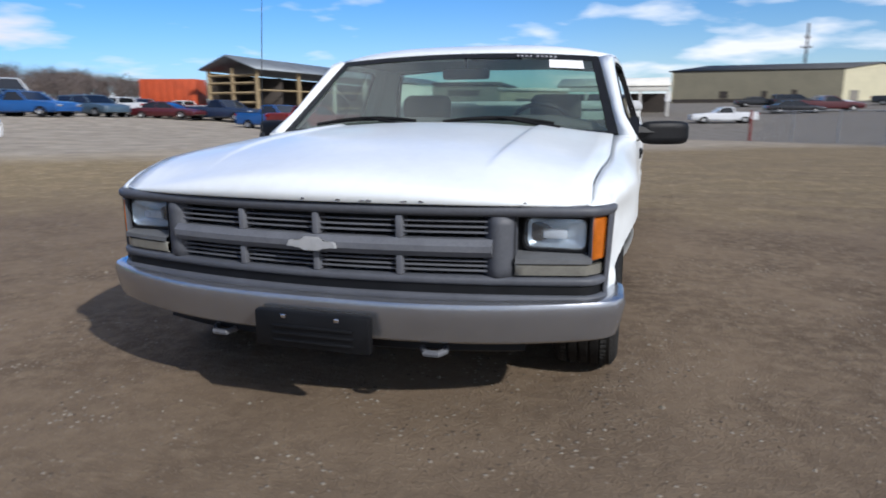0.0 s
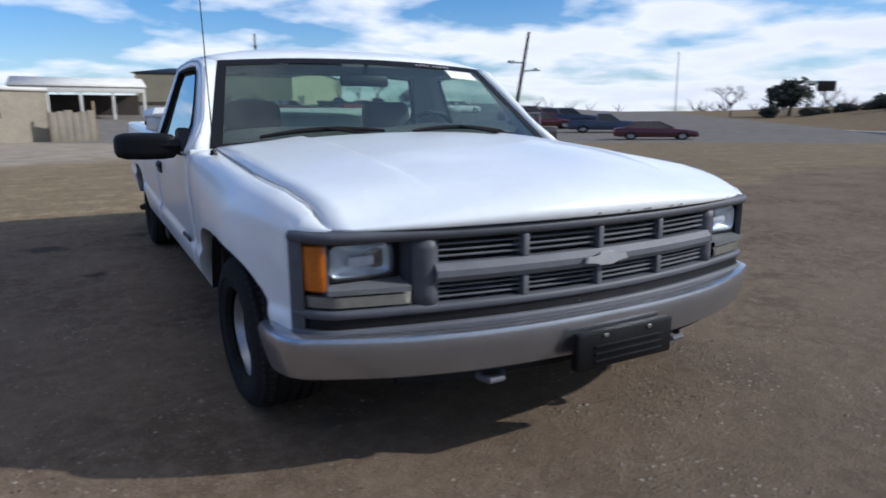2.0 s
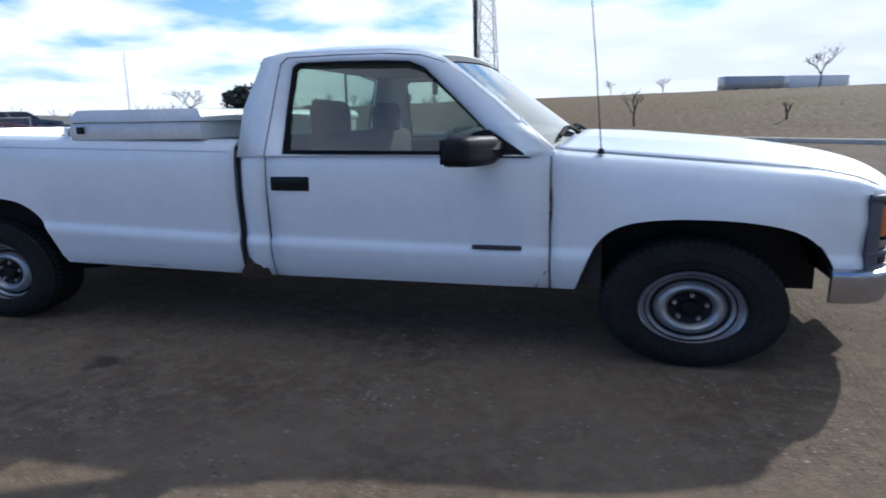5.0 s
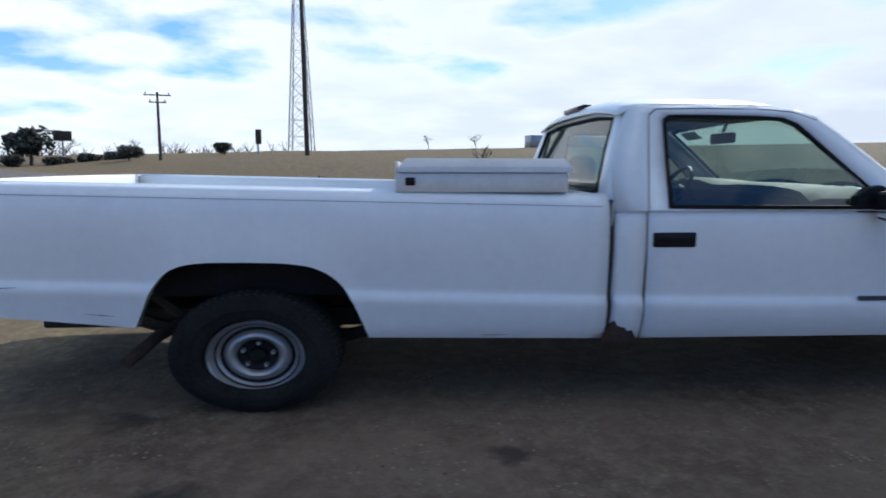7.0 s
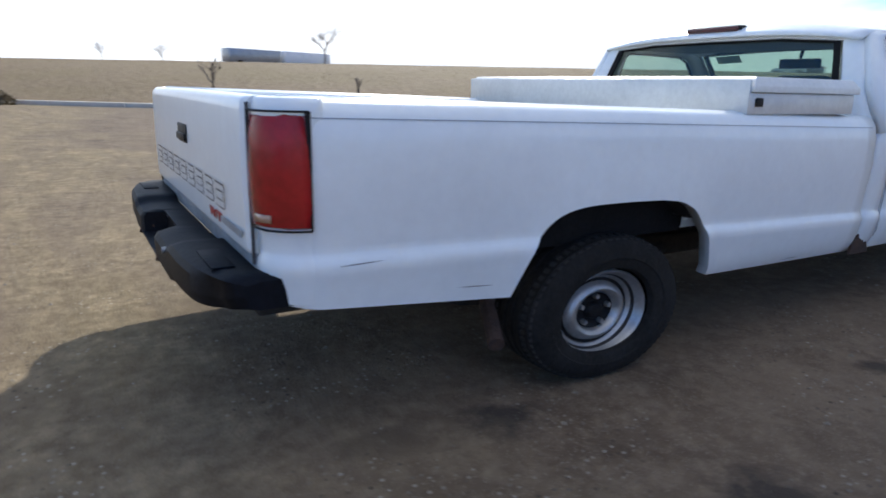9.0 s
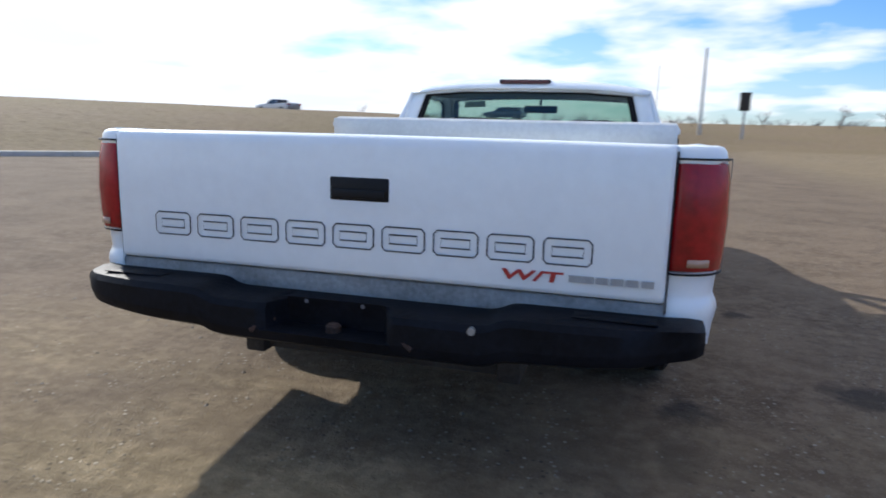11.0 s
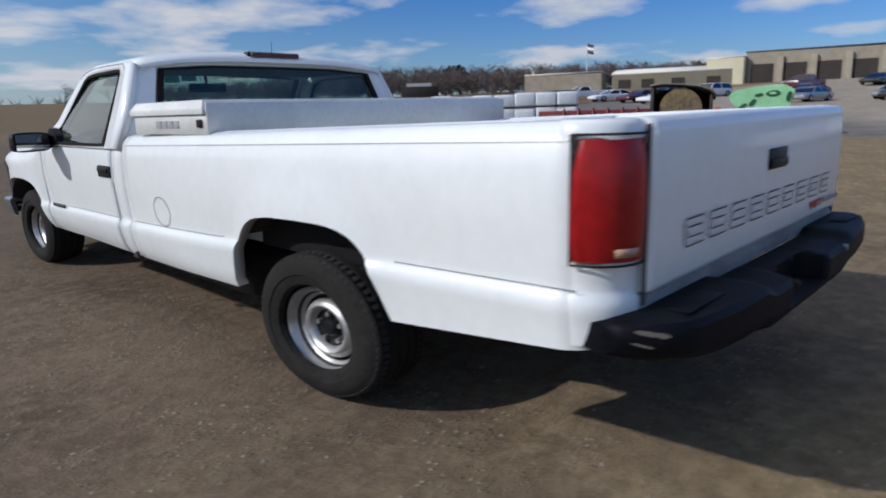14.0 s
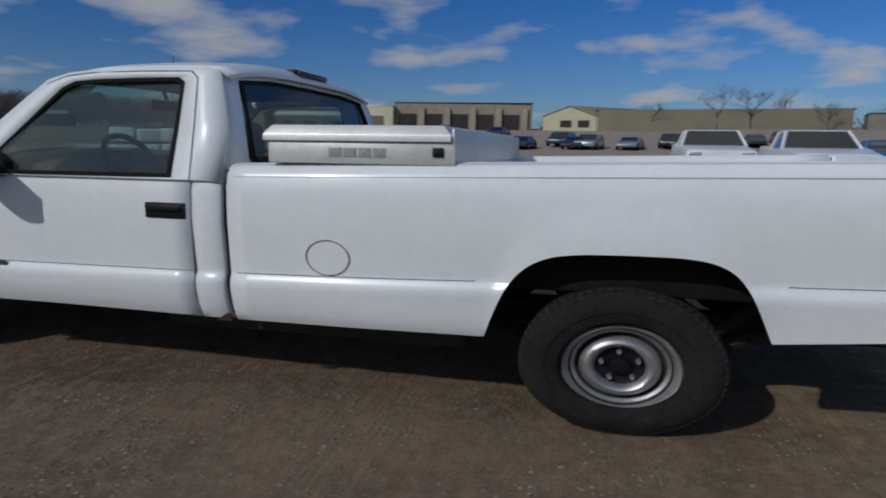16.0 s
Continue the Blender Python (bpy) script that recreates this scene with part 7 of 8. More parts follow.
def leafy_tree(x, y, h, w, label, seed, mat="evergreen", lobes=7):
    """Dense dark tree: trunk, limbs and a crown of many small leaf clumps with gaps."""
    rnd = random.Random(seed)
    z = rise(x, y) - .1
    root = empty("evergreen_tree", label, "tree", (x, y, z))
    bm = bmesh.new()
    tube(bm, [(0, 0, 0), (.05 * h, 0, h * .35), (0, 0, h * .75)], [h * .05, h * .035, h * .012], 7)
    for k in range(5):
        a = k * 1.3
        tube(bm, [(0, 0, h * .3), (w * .35 * math.cos(a), w * .35 * math.sin(a), h * (.5 + .05 * k))], [h * .02, h * .008], 5)
    part("trunk", bm, "bark", root)
    bm = bmesh.new()
    cs = [(rnd.uniform(-.32, .32) * w, rnd.uniform(-.32, .32) * w, h * rnd.uniform(.42, .82), rnd.uniform(.22, .36) * w) for _ in range(lobes)]
    for i in range(200 * lobes):
        cx, cy, cz, r = rnd.choice(cs)
        d = Vector((rnd.gauss(0, 1), rnd.gauss(0, 1), rnd.gauss(0, 1))).normalized() * r * rnd.uniform(.55, 1.08)
        c = Vector((cx, cy, cz)) + Vector((d.x, d.y, d.z * .75))
        s = w * rnd.uniform(.025, .055)
        u = Vector((rnd.uniform(-1, 1), rnd.uniform(-1, 1), rnd.uniform(-1, 1))).normalized()
        v = u.orthogonal().normalized()
        q = [bm.verts.new(c + u * s * a + v * s * b) for a, b in ((-1, -.6), (.8, -.9), (1.1, .7), (-.6, 1))]
        bm.faces.new(q)
    part("crown", bm, mat, root)
    return root


bare_tree(56.0, 42.0, 5.0, .85, "round leafless tree beyond the lot", 11, depth=6)
leafy_tree(59.3, 37.9, 3.9, 3.5, "dark dense evergreen tree beyond the lot", 12, lobes=15)
bare_tree(66.5, 38.5, 4.0, .8, "leafless tree by the road sign", 13)
leafy_tree(55.3, 37.0, 1.0, 2.0, "dark low shrub by the road", 14)
bare_tree(49.2, -14.2, 4.0, .7, "young leafless tree on the grass bank", 15)
bare_tree(76.2, 0.2, 2.8, .8, "small leafless tree on the crest", 16)
bare_tree(76.0, -5.6, 3.0, .8, "small leafless tree on the crest", 17)
bare_tree(71.0, 33.0, 3.0, .8, "leafless tree on the skyline", 18)
bare_tree(72.0, 30.5, 2.4, .8, "leafless tree on the skyline", 19)
bare_tree(25.7, -0.75, 2.5, .6, "thin sapling on the grass bank", 20, .05, depth=3)
bare_tree(23.4, -6.1, 1.35, .5, "thin broken sapling on the grass bank", 21, .06, depth=2)
bare_tree(19.0, -67.0, 2.4, .8, "leafless tree on the crest", 22)
bare_tree(22.5, -65.5, 1.9, .8, "leafless tree on the crest", 23)
bare_tree(9.0, -68.5, 1.6, .8, "leafless tree on the crest", 24)
for k, (x, y, h) in enumerate(((-16, -82, 3.0), (-24, -80.5, 4.2), (-28.5, -79.5, 3.2), (-8, -84, 2.2), (-33, -80, 3.4))):
    bare_tree(x, y, h, .8, "leafless tree beyond the highway", 30 + k)
for k, (x, y, h) in enumerate(((-88, 10, 6.0), (-87, 18, 8.2), (-86.5, 22, 7.6), (-84, 30, 5.5), (-83, 36, 5.2), (-90, 27, 7.0))):
    bare_tree(x, y, h, .85, "tall leafless tree by the metal shed", 40 + k, h * .011, depth=6)
for k, (x, y, h) in enumerate(((30.5, 86, 5.8), (34, 87, 6.2), (37, 88, 5.6), (-44, 40, 4.0), (-46, 36, 4.6), (-40, 47, 3.6))):
    bare_tree(x, y, h, .8, "leafless tree behind the lots", 50 + k)
leafy_tree(39.0, 80.6, 2.5, 2.8, "round dark tree beside the flagpole", 56)
leafy_tree(-86.5, -74.0, 5.4, 4.6, "dark pine standing above the woods", 57)
leafy_tree(57.0, 28.0, 1.4, 2.2, "dark shrub on the skyline", 58)
for k, (x, y) in enumerate(((59.5, 35.4), (60.9, 33.2), (62.2, 31.0))):
    leafy_tree(x, y, 0.42, 2.2, "dark low shrub by the road", 62 + k)
leafy_tree(59, 20.0, 1.2, 1.8, "dark shrub on the skyline", 59)
leafy_tree(26.6, 6.9, .22, 1.6, "low brown tuft of weeds on the bank", 60, "dry_brush")


def build_woods():
    """Leafless woods on the rise to the south-west, and scrub on other skylines."""
    rnd = random.Random(77)
    bm = bmesh.new()
    for i in range(1900):
        nw = i >= 1150
        az = radians(rnd.uniform(-66, -35) if nw else rnd.uniform(-160, -112))
        d = rnd.uniform(98, 128)
        x, y = d * math.sin(az), 5 + d * math.cos(az)
        deg = math.degrees(az)
        z = rise(x, y) - .3 + (d - 98) * .06
        h = lerp(deg, [-160, -150, -142, -133, -124, -112], [1.2, 2.2, 3.6, 3.4, 3.0, 2.2]) * rnd.uniform(.7, 1.3)
        h = lerp(deg, [-66, -48, -42, -35], [3.6, 3.3, 2.6, 1.8]) * rnd.uniform(.75, 1.25) if nw else h
        tube(bm, [(x, y, z), (x + rnd.uniform(-.2, .2), y, z + h * .7)], [.06, .025], 3, False)
        for k in range(26):
            t = rnd.uniform(.0, .8)
            a = rnd.uniform(0, 6.3)
            L = h * rnd.uniform(.2, .42)
            p = Vector((x, y, z + h * t))
            q = p + Vector((math.cos(a) * L * 1.1, math.sin(a) * L * 1.1, L * .7))
            tube(bm, [p, q], [.036, .014], 3, False)
            tube(bm, [p + (q - p) * .5, q + Vector((rnd.uniform(-.4, .4), rnd.uniform(-.4, .4), .15)) * h * .2], [.024, .010], 3, False)
    tagged(part("woods", bm, "twigs"), "leafless brown woods covering the far rise", "woods", kind="stuff")
    bm = bmesh.new()
    for i in range(260):
        az = radians(rnd.choice((rnd.uniform(-60, 50), rnd.uniform(50, 78), rnd.uniform(155, 200), rnd.uniform(-100, -65))))
        d = rnd.uniform(100, 135)
        x, y = d * math.sin(az), d * math.cos(az)
        z = rise(x, y) - .2
        h = rnd.uniform(.7, 2.2)
        for k in range(7):
            a = rnd.uniform(0, 6.3)
            tube(bm, [(x, y, z), (x + math.cos(a) * h * .7, y + math.sin(a) * h * .7, z + h * rnd.uniform(.6, 1.1))], [.07, .02], 3, False)
    tagged(part("far_scrub", bm, "twigs"), "brown leafless scrub along the skyline", "scrub", kind="stuff")
    bm = bmesh.new()
    for i in range(7000):
        u = rnd.uniform(.5, 30)
        s = rnd.uniform(-42, 50)
        x, y = 16 + .79 * u + .61 * s, -8 - .61 * u + .79 * s
        z = rise(x, y)
        h = rnd.uniform(.012, .035)
        a = rnd.uniform(0, 6.3)
        v = [bm.verts.new(p) for p in ((x - .03 * math.cos(a), y - .03 * math.sin(a), z - .01), (x + .03 * math.cos(a), y + .03 * math.sin(a), z - .01), (x + rnd.uniform(-.06, .06), y + rnd.uniform(-.06, .06), z + h))]
        bm.faces.new(v)
    tagged(part("dry_grass", bm, "dry_brush"), "tufts of dry tan grass on the bank", "grass", kind="stuff")


build_woods()

# vehicles to the north-west
G = "vehicles parked by the barn"
vehicle("pickup", "car_red", -12.6, 31.5, 160, "red pickup parked by the barn", "pickup", G)
vehicle("pickup", "car_red", -16.4, 30.6, 165, "red pickup with a sun-faded tailgate", "pickup", G)
vehicle("pickup", "car_blue", -18.4, 30.6, 75, "bright blue pickup parked side on", "pickup", G)
def spot(az, d):
    """Plan point at a bearing and distance from the head of the truck."""
    return 0.9 + d * math.sin(radians(az)), -2.5 + d * math.cos(radians(az))


for kind, col, az, d, hd, lab, sc in (("pickup", "car_teal", -49.5, 47, 85, "grey-blue pickup parked among others", 1.15), ("pickup", "car_blue", -48.6, 44.5, 95, "blue pickup with an empty bed", 1.05), ("sedan", "car_blue", -51.6, 46.5, 100, "blue car at the end of the row", 1.0),
                                      ("van", "car_teal", -44.4, 48, 80, "grey-green van parked among others", 1.05), ("pickup", "car_white", -42.6, 49.5, 272, "low white pickup parked side on", 0.95), ("sedan", "car_silver", -46.0, 52, 80, "silver car behind the row", 1.0),
                                      ("sedan", "car_maroon", -39.0, 47, 95, "dark red car parked among others", 1.0), ("pickup", "car_white", -38.0, 50.0, 275, "white pickup bed showing over the row", 0.85), ("sedan", "car_red", -36.4, 49.0, 95, "red car with its nose to the barn", 0.9),
                                      ("pickup", "car_navy", -34.6, 47.0, 80, "dark navy pickup by the barn", 1.05), ("van", "car_silver", -41.0, 55, 80, "silver van behind the row", 1.0)):
    px, py = spot(az, d)
    vehicle(kind, col, px, py, hd, lab, kind if kind != "sedan" else "car", G, None, sc)
vehicle("pickup", "car_white", -17.0, 51.0, 100, "white pickup in front of the barn doors", "pickup", G)
vehicle("van", "car_white", *spot(-50.5, 58), 60, "big white box van at the edge of the lot", "van", G, None, 2.0)
oc = empty("cargo_container", "faded orange cargo container", "container", (-36.5, 41.5, rise(-36.5, 41.5)), 15)
oc.scale = (0.95, 1.0, 1.22)
bm = bmesh.new()
box(bm, -0.2, 4.5, -1.1, 1.1, .1, 2.3, .03)
part("body", bm, "orange_paint", oc)
for k in range(8):
    bm = bmesh.new()
    box(bm, -0.1 + k * .58, .15 + k * .58, -1.14, -1.1, .2, 2.18, .01)
    part("rib", bm, "orange_paint", oc)
# two wheeled trailers with pale wheels by the barn
tr = empty("flat_trailer", "low red flat trailer with white wheels", "trailer", (-9.2, 33.8, 0), 8)
bm = bmesh.new()
box(bm, -2.2, 2.2, -.8, .8, .42, .55, .02)
part("deck", bm, "red_paint", tr)
for x in (-1.2, 0, 1.0):
    bm = bmesh.new()
    spin(bm, [(-.1, .12), (-.1, .30), (.1, .30), (.1, .12)], 18, LOW, 0, (0, 0, 0))
    bmesh.ops.rotate(bm, verts=bm.verts, matrix=Matrix.Rotation(radians(90), 3, "Z"))
    bmesh.ops.translate(bm, verts=bm.verts, vec=(x, -.82, .25))
    w = part("wheel", bm, "rubber", tr)
    bm = bmesh.new()
    spin(bm, [(-.105, 0), (-.105, .16), (.0, .16)], 16, LOW)
    bmesh.ops.rotate(bm, verts=bm.verts, matrix=Matrix.Rotation(radians(90), 3, "Z"))
    bmesh.ops.translate(bm, verts=bm.verts, vec=(x, -.82, .25))
    part("rim", bm, "white_board", w)

# north-east lot
G = "vehicles parked in the fenced lot"
vehicle("sedan", "car_maroon", 20.3, 18.1, 48, "dark red coupe parked alone on the dirt", "car", G, None, 0.74)
vehicle("pickup", "car_navy", 26.5, 27.9, 52, "dark blue pickup with a topper", "pickup", G, None, 0.85)
for k, (kind, col, x, y, hd, lab) in enumerate((("sedan", "car_maroon", 26.6, 34.3, 60, "dark red car in the fenced lot"), ("pickup", "car_maroon", 29.6, 39.6, 55, "dark red pickup in the fenced lot"), 
                                          ("van", "car_navy", 31.8, 37.9, 50, "dark van in the fenced lot"),
                                          ("pickup", "car_red", 24.5, 62.0, 95, "bright red pickup before the flagpole"), ("pickup", "car_maroon", 17.4, 64.0, 95, "dark red pickup before the warehouse"), ("sedan", "car_black", 14.0, 61.0, 95, "black car before the warehouse"),
                                          ("van", "car_white", 33.0, 57.0, 95, "white van at the back of the lot"), ("sedan", "car_silver", 29.0, 59.0, 95, "silver car at the back of the lot"))):
    vehicle(kind, col, x, y, hd, lab, "car", G)
vehicle("pickup", "car_white", 6.7, 47.4, 275, "white pickup crossing behind the fence", "pickup", G, None, 0.82)
for kind, col, x, y, lab in (("sedan", "car_black", 13.6, 77.0, "black car along the warehouse"), ("van", "car_black", 17.0, 76.0, "black van along the warehouse"), ("sedan", "car_silver", 20.4, 77.0, "grey car along the warehouse"),
                             ("pickup", "car_black", 27.0, 76.0, "dark pickup past the gable end"), ("pickup", "car_red", 30.5, 72.0, "red pickup past the gable end")):
    vehicle(kind, col, x, y, 95 if x < 25 else 70, lab, kind if kind != "sedan" else "car", G)
# on the highway along the crest
vehicle("pickup", "car_silver", 37.0, -58.6, 70, "silver pickup on the highway crest", "pickup", "", 2.75)
vehicle("van", "car_navy", 13.4, -67.7, 80, "dark car on the highway crest", "car", "", 2.7)
semi = empty("semi_trailer", "two grey-white freight trailers on the highway crest", "trailer", (69.0, -16.4, 2.55), 106.5)
for k, x in enumerate((-3.2, 3.3)):
    bm = bmesh.new()
    box(bm, x - 3.0, x + 3.0, -.8, .8, .45, 1.75, .04)
    part("trailer_body", bm, "car_silver" if k else "car_white", semi)
    for q in (-2.2, -1.4, 1.8):
        bm = bmesh.new()
        spin(bm, [(-.15, 0), (-.15, .4), (.15, .4), (.15, 0)], 14, LOW)
        bmesh.ops.rotate(bm, verts=bm.verts, matrix=Matrix.Rotation(radians(90), 3, "Z"))
        bmesh.ops.translate(bm, verts=bm.verts, vec=(x + q, .7, .30))
        part("wheel", bm, "rubber", semi)

# western lot
G = "vehicles parked on the western lot"
for kind, col, x, y, hd, lab in (("sedan", "car_silver", -29.5, -0.2, 80, "silver car facing the lot"), ("sedan", "car_black", -29.6, 2.6, 82, "black car facing the lot"), ("sedan", "car_silver", -30.0, 5.2, 78, "pale grey car facing the lot"),
                                 ("van", "car_black", -31.0, 7.6, 80, "black van facing the lot"), ("sedan", "car_maroon", -32.5, 10.0, 80, "dark red car facing the lot"), ("pickup", "car_white", -19.0, 6.7, 88, "white pickup facing the dirt lot"),
                                 ("pickup", "car_white", -16.5, 8.95, 86, "white pickup with a wide clear windscreen"), ("pickup", "car_white", -21.5, 10.6, 86, "white pickup at the end of the row"), ("sedan", "car_blue", -24.0, 13.6, 80, "blue car at the end of the row"),
                                 ("sedan", "car_silver", -36.0, -5.0, 80, "silver car further up the lot"), ("sedan", "car_black", -37.0, -1.0, 82, "dark car further up the lot"), ("van", "car_silver", -38.0, 3.0, 80, "grey van further up the lot"),
                                 ("sedan", "car_white", -52.0, -20.0, 70, "white car below the bay building"), ("sedan", "car_red", -60.0, -11.0, 75, "red car below the bay building"), ("van", "car_navy", -58.0, 0.0, 80, "dark van below the gable building"), ("sedan", "car_silver", -66, -26, 70, "silver car below the low building"), ("sedan", "car_white", -56, -27, 60, "white car below the low building"),
                                 ("van", "car_black", -50, -30, 65, "black van below the low building"), ("sedan", "car_silver", -47, -33, 60, "silver car at the end of the clutter"), ("pickup", "car_white", -60, -33, 60, "white pickup below the low building"), ("sedan", "car_maroon", -54, -23, 70, "dark red car below the low building"), ("van", "car_white", -62, -20, 75, "white van below the bay building"), ("pickup", "car_maroon", -70, -14, 78, "dark red pickup before the bays"), ("sedan", "car_black", -72, -8, 80, "black car before the bays"), ("sedan", "car_maroon", -33.5, 12.8, 82, "dark red car at the end of the row"), ("van", "car_black", -40, 8, 80, "black van in the second row"), ("sedan", "car_black", -41, 13, 80, "dark car in the second row")):
    if -42 < x < -29:
        far = 1.75 if x > -35 else 1.4
        x, y = 2.6 + (x - 2.6) * far, 4.2 + (y - 4.2) * far
    vehicle(kind, col, x, y, hd, lab, "car", G)

# wrapped white bundles
rnd = random.Random(9)
for k in range(7):
    for tier in range(2):
        t = k / 6.0
        x, y = -19.9 - 3.4 * t, -15.6 + 4.4 * t
        z = rise(x, y) + (0.06 if tier == 0 else .70)
        b = empty("wrapped_bundle", "white plastic-wrapped bundle strapped on a pallet", "bundle", (x, y, z), 128 + rnd.uniform(-6, 6), "stack of wrapped bundles")
        bm = bmesh.new()
        box(bm, -.462, .462, -.55, .55, 0, .575 + rnd.uniform(-.04, .04), .09, 3)
        part("wrap", bm, "white_wrap", b)
        bm = bmesh.new()
        box(bm, -.44, .44, -.53, .53, -.05, .01, .01)
        part("pallet", bm, "bay_dark", b)
# red low implement frame
rl = empty("red_implement", "low rusty red farm implement frame", "implement", (-18.8, -6.6, rise(-18.8, -6.6)), 122)
bm = bmesh.new()
box(bm, -2.4, 1.9, -.25, .25, .22, .58, .03)
part("beam", bm, "red_paint", rl)
for k in range(7):
    bm = bmesh.new()
    tube(bm, [(-1.5 + .5 * k, .1, .45), (-1.5 + .5 * k, -.2, .62), (-1.5 + .5 * k, -.5, 0.0)], .05, 5)
    part("tine", bm, "red_paint", rl)
# round baler standing open, a bale inside
bmn = empty("round_baler", "rusty brown round baler standing open with a hay bale inside", "baler", (-13.5, -1.6, rise(-13.5, -1.6)), 112)
for name, outline_, x, w in (("side_panel", [(-.45, .20), (.55, .16), (.60, 1.10), (.20, 1.30), (-.40, 1.24), (-.55, .80)], -.72, .08), ("side_panel", [(-.35, .30), (.55, .20), (.60, .95), (.20, 1.18), (-.30, 1.12), (-.42, .75)], .60, .07)):
    bm = bmesh.new()
    prism(bm, outline_, w, "x", x, .015)
    part(name, bm, "brown_paint", bmn)
bm = bmesh.new()
sheet(bm, [[(x, y, z - (.04 + .06 * (x > 0)) * (y + .4)) for y in (-.50, -.10, .35, .60)] for x, z in ((-.74, 1.30), (-.45, 1.33), (.0, 1.30), (.35, 1.25), (.62, 1.16), (.74, 1.02))])
solid(part("roof_panel", bm, "grey_board", bmn, "pale weathered roof panel"), .03)
bm = bmesh.new()
sheet(bm, [[(x, .55, z) for z in (.2, .7, 1.2)] for x in (-.70, 0, .62)])
solid(part("back_panel", bm, "brown_paint", bmn), .04)
bm = bmesh.new()
spin(bm, [(0.45, 0.47)] + [(-0.40 + 0.005 * (k % 2) - 0.004 * k, 0.48 - 0.031 * k) for k in range(15)] + [(-0.44, 0.01)], 36)
bmesh.ops.rotate(bm, verts=bm.verts, matrix=Matrix.Rotation(radians(90), 3, "Z"))
bmesh.ops.translate(bm, verts=bm.verts, vec=(-0.04, 0.0, 0.72))
part("hay_bale", bm, "dry_brush", bmn, "coiled tan hay bale")
bm = bmesh.new()
tube(bm, [(-.75, -.30, .24), (0, -.34, .20), (.80, -.30, .24)], .06, 6)
tube(bm, [(-.05, -.32, .22), (-.02, -.55, .24), (.35, -.95, .20)], .05, 6)
part("axle_beam", bm, "rust", bmn)
for x in (-.78, .80):
    bm = bmesh.new()
    spin(bm, [(-.10, .10), (-.11, .24), (-.07, .29), (.07, .29), (.11, .24), (.10, .10)], 20, LOW, 0, (x, -.10, .223))
    w = part("wheel", bm, "tyre_rubber", bmn)
    bm = bmesh.new()
    spin(bm, [(-.07, 0), (-.08, .08), (-.03, .12), (.03, .12), (.08, .08), (.07, 0)], 16, LOW, 0, (x, -.10, .223))
    part("rim", bm, "rust", w)
bm = bmesh.new()
box(bm, .70, .84, -.42, -.30, .60, .74, .03)
part("orange_lamp", bm, "orange_paint", bmn)
# lime green machine
gm = empty("green_machine", "lime green machine with dark cut-outs on a green deck", "machine", (-14.6, -0.15, rise(-14.6, -0.15)), 106)
bm = bmesh.new()
prism(bm, [(-.72, .96), (-.58, 1.08), (-.05, 1.17), (.48, 1.20), (.72, 1.04), (.60, .70), (.42, .34), (.28, .20), (.08, .22), (-.10, .34), (-.36, .56), (-.62, .78)], .78, "y", -.42, .035)
hull = part("hull", bm, "lime_paint", gm)
for cx, cz, rx, rz, tilt in ((.24, 1.0, .15, .065, .1), (-.06, .97, .09, .035, .2), (-.18, .80, .10, .045, .9), (.57, .92, .045, .12, -.2), (-.38, .72, .10, .04, .6)):
    bm = bmesh.new()
    ring = [(cx + rx * math.cos(t) * math.cos(tilt) - rz * math.sin(t) * math.sin(tilt), cz + rx * math.cos(t) * math.sin(tilt) + rz * math.sin(t) * math.cos(tilt)) for t in (2 * math.pi * j / 16 for j in range(16))]
    prism(bm, ring, .04, "y", -.445)
    part("cut_out", bm, "green_paint", hull, "dark green cut-out")
bm = bmesh.new()
prism(bm, [(.24 + .08 * math.cos(t), 1.0 + .03 * math.sin(t)) for t in (2 * math.pi * j / 12 for j in range(12))], .045, "y", -.452)
part("cut_out_cover", bm, "lime_paint", hull)
bm = bmesh.new()
box(bm, -.95, .55, -.45, .45, .15, .36, .05)
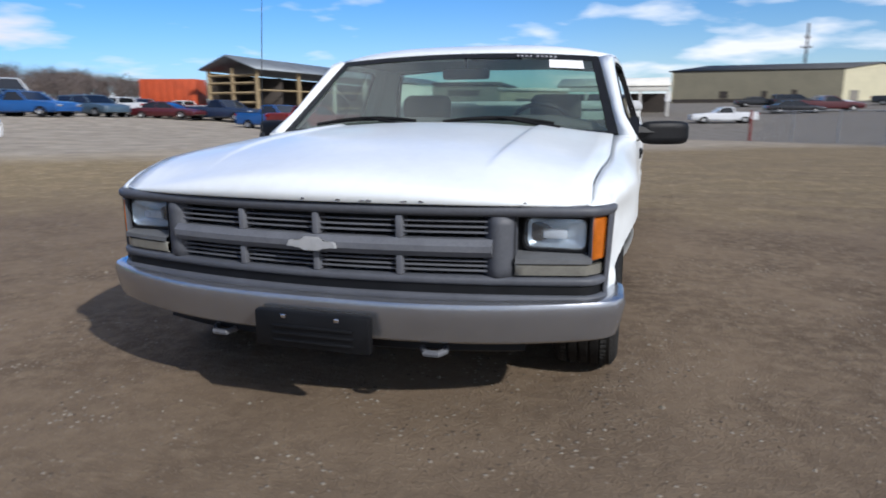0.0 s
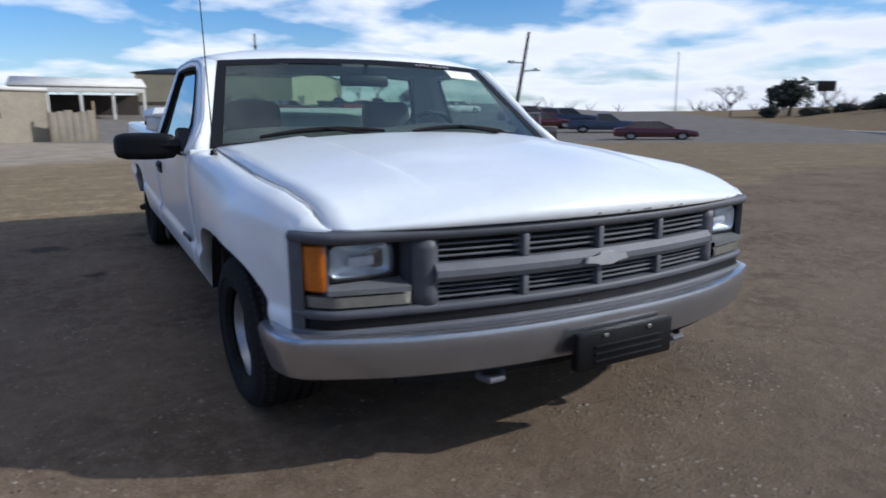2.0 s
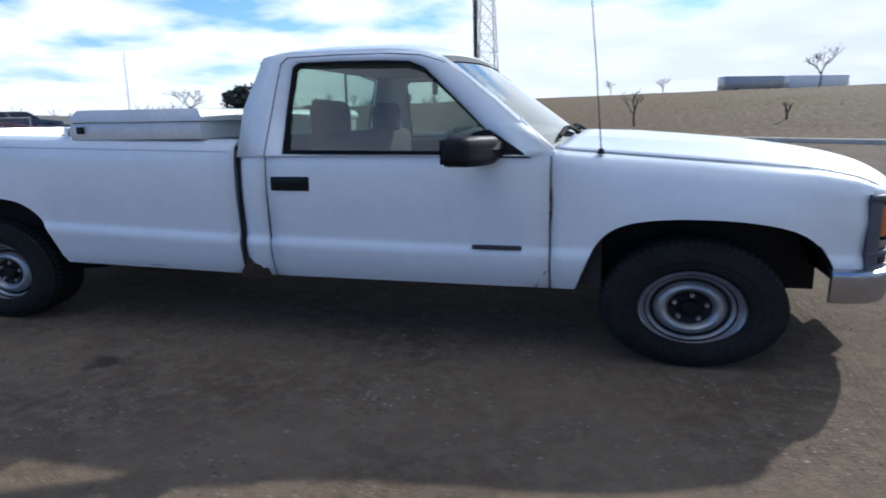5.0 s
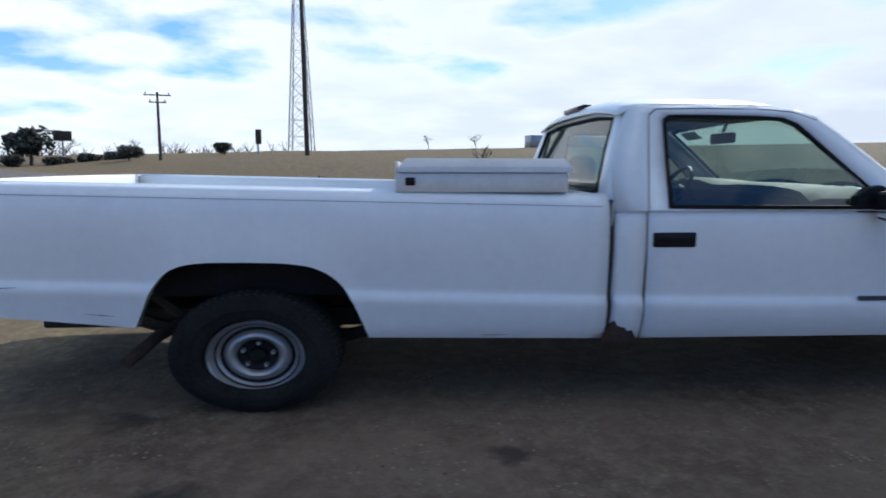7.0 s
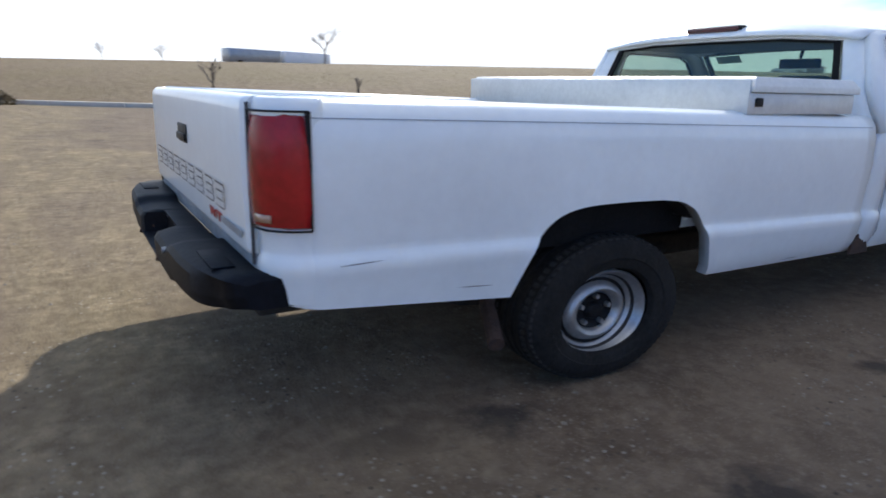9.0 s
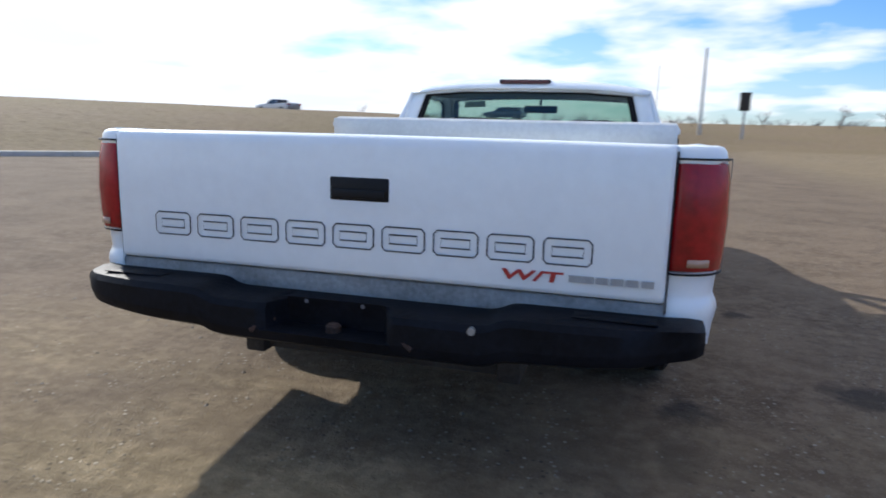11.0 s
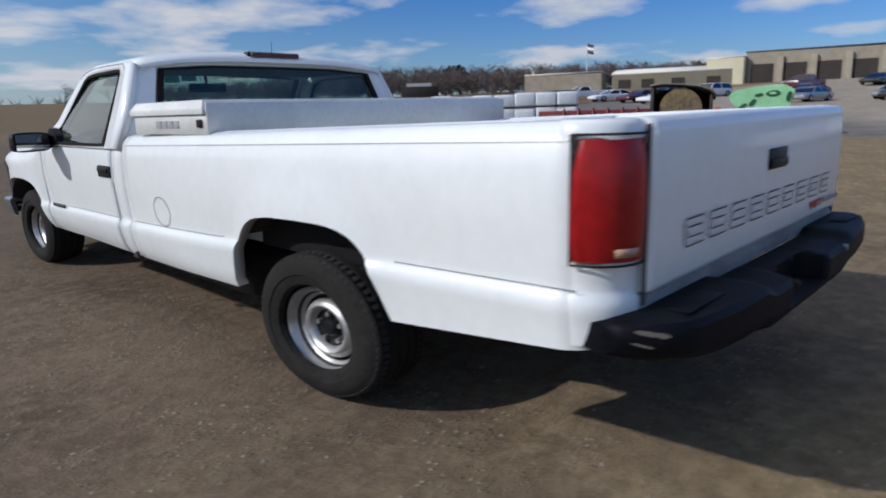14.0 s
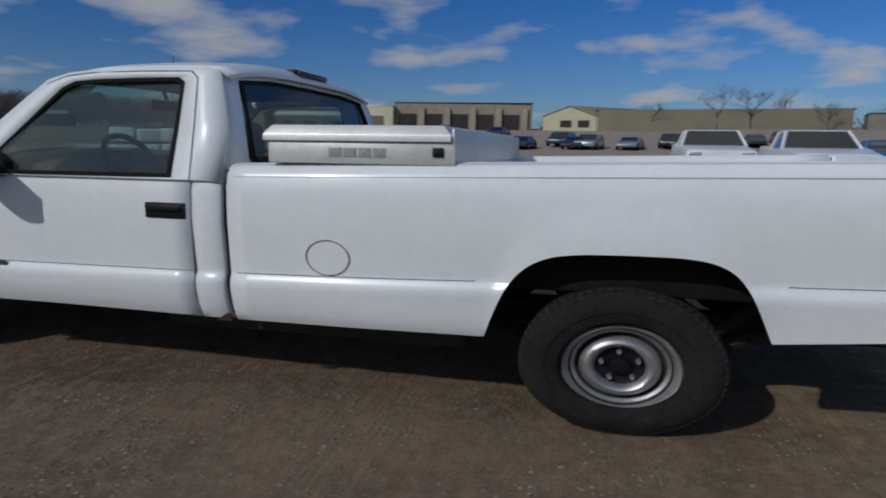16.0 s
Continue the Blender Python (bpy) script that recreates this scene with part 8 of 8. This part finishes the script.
part("deck", bm, "green_paint", gm)
bm = bmesh.new()
tube(bm, [(-.75, -.45, .38), (-.45, -.48, .52), (-.25, -.5, .62)], .05, 6)
part("lift_arm", bm, "green_paint", gm)
for x, r in ((-.6, .2), (.50, .24)):
    bm = bmesh.new()
    spin(bm, [(-.1, .0), (-.1, r), (.1, r), (.1, 0)], 18, LOW)
    bmesh.ops.rotate(bm, verts=bm.verts, matrix=Matrix.Rotation(radians(90), 3, "Z"))
    bmesh.ops.translate(bm, verts=bm.verts, vec=(x, -.45, r * LOW))
    part("wheel", bm, "rubber", gm)


def heap(x, y, w, d, h, turn, label, category, mat, seed):
    """A low uneven heap lying on the ground."""
    rnd = random.Random(seed)
    z = rise(x, y)
    bm = bmesh.new()
    rows = []
    for k in range(7):
        t = k / 6
        row = []
        for j in range(24):
            a = 2 * math.pi * j / 24
            r = (1 - t) * (1 + .16 * math.sin(3 * a + seed) + .10 * rnd.uniform(-1, 1))
            row.append((w / 2 * r * math.cos(a), d / 2 * r * math.sin(a), -.08 + h * (math.sin(math.pi / 2 * t) ** .8) * (1 + .12 * rnd.uniform(-1, 1))))
        rows.append(row)
    sheet(bm, rows, True)
    bmesh.ops.remove_doubles(bm, verts=bm.verts, dist=.001)
    ob = part("heap", bm, mat, None, "", 80)
    ob.matrix_world = pose(x, y, z, 0, 0, turn)
    return tagged(ob, label, category)


M["mound_soil"] = surface("mound_soil", (0.20, 0.145, 0.085), 0.95, 0, 0.25, 2.0, 0.5, 9)
M["pale_rubble"] = surface("pale_rubble", (0.42, 0.40, 0.36), 0.9, 0, 0.2, 1.6, 0.6, 7)
heap(-27.6, -26.6, 4.0, 2.0, .50, 128, "low brown heap of soil beyond the wrapped bundles", "soil heap", "mound_soil", 3)
heap(-27.5, -31.0, 10.0, 2.4, .26, 132, "long pale heap of rubble beyond the lot", "rubble heap", "pale_rubble", 5)
heap(-34.5, -30.5, 8.0, 2.2, .32, 136, "pale broken heap of rubble by the far lot", "rubble heap", "pale_rubble", 8)
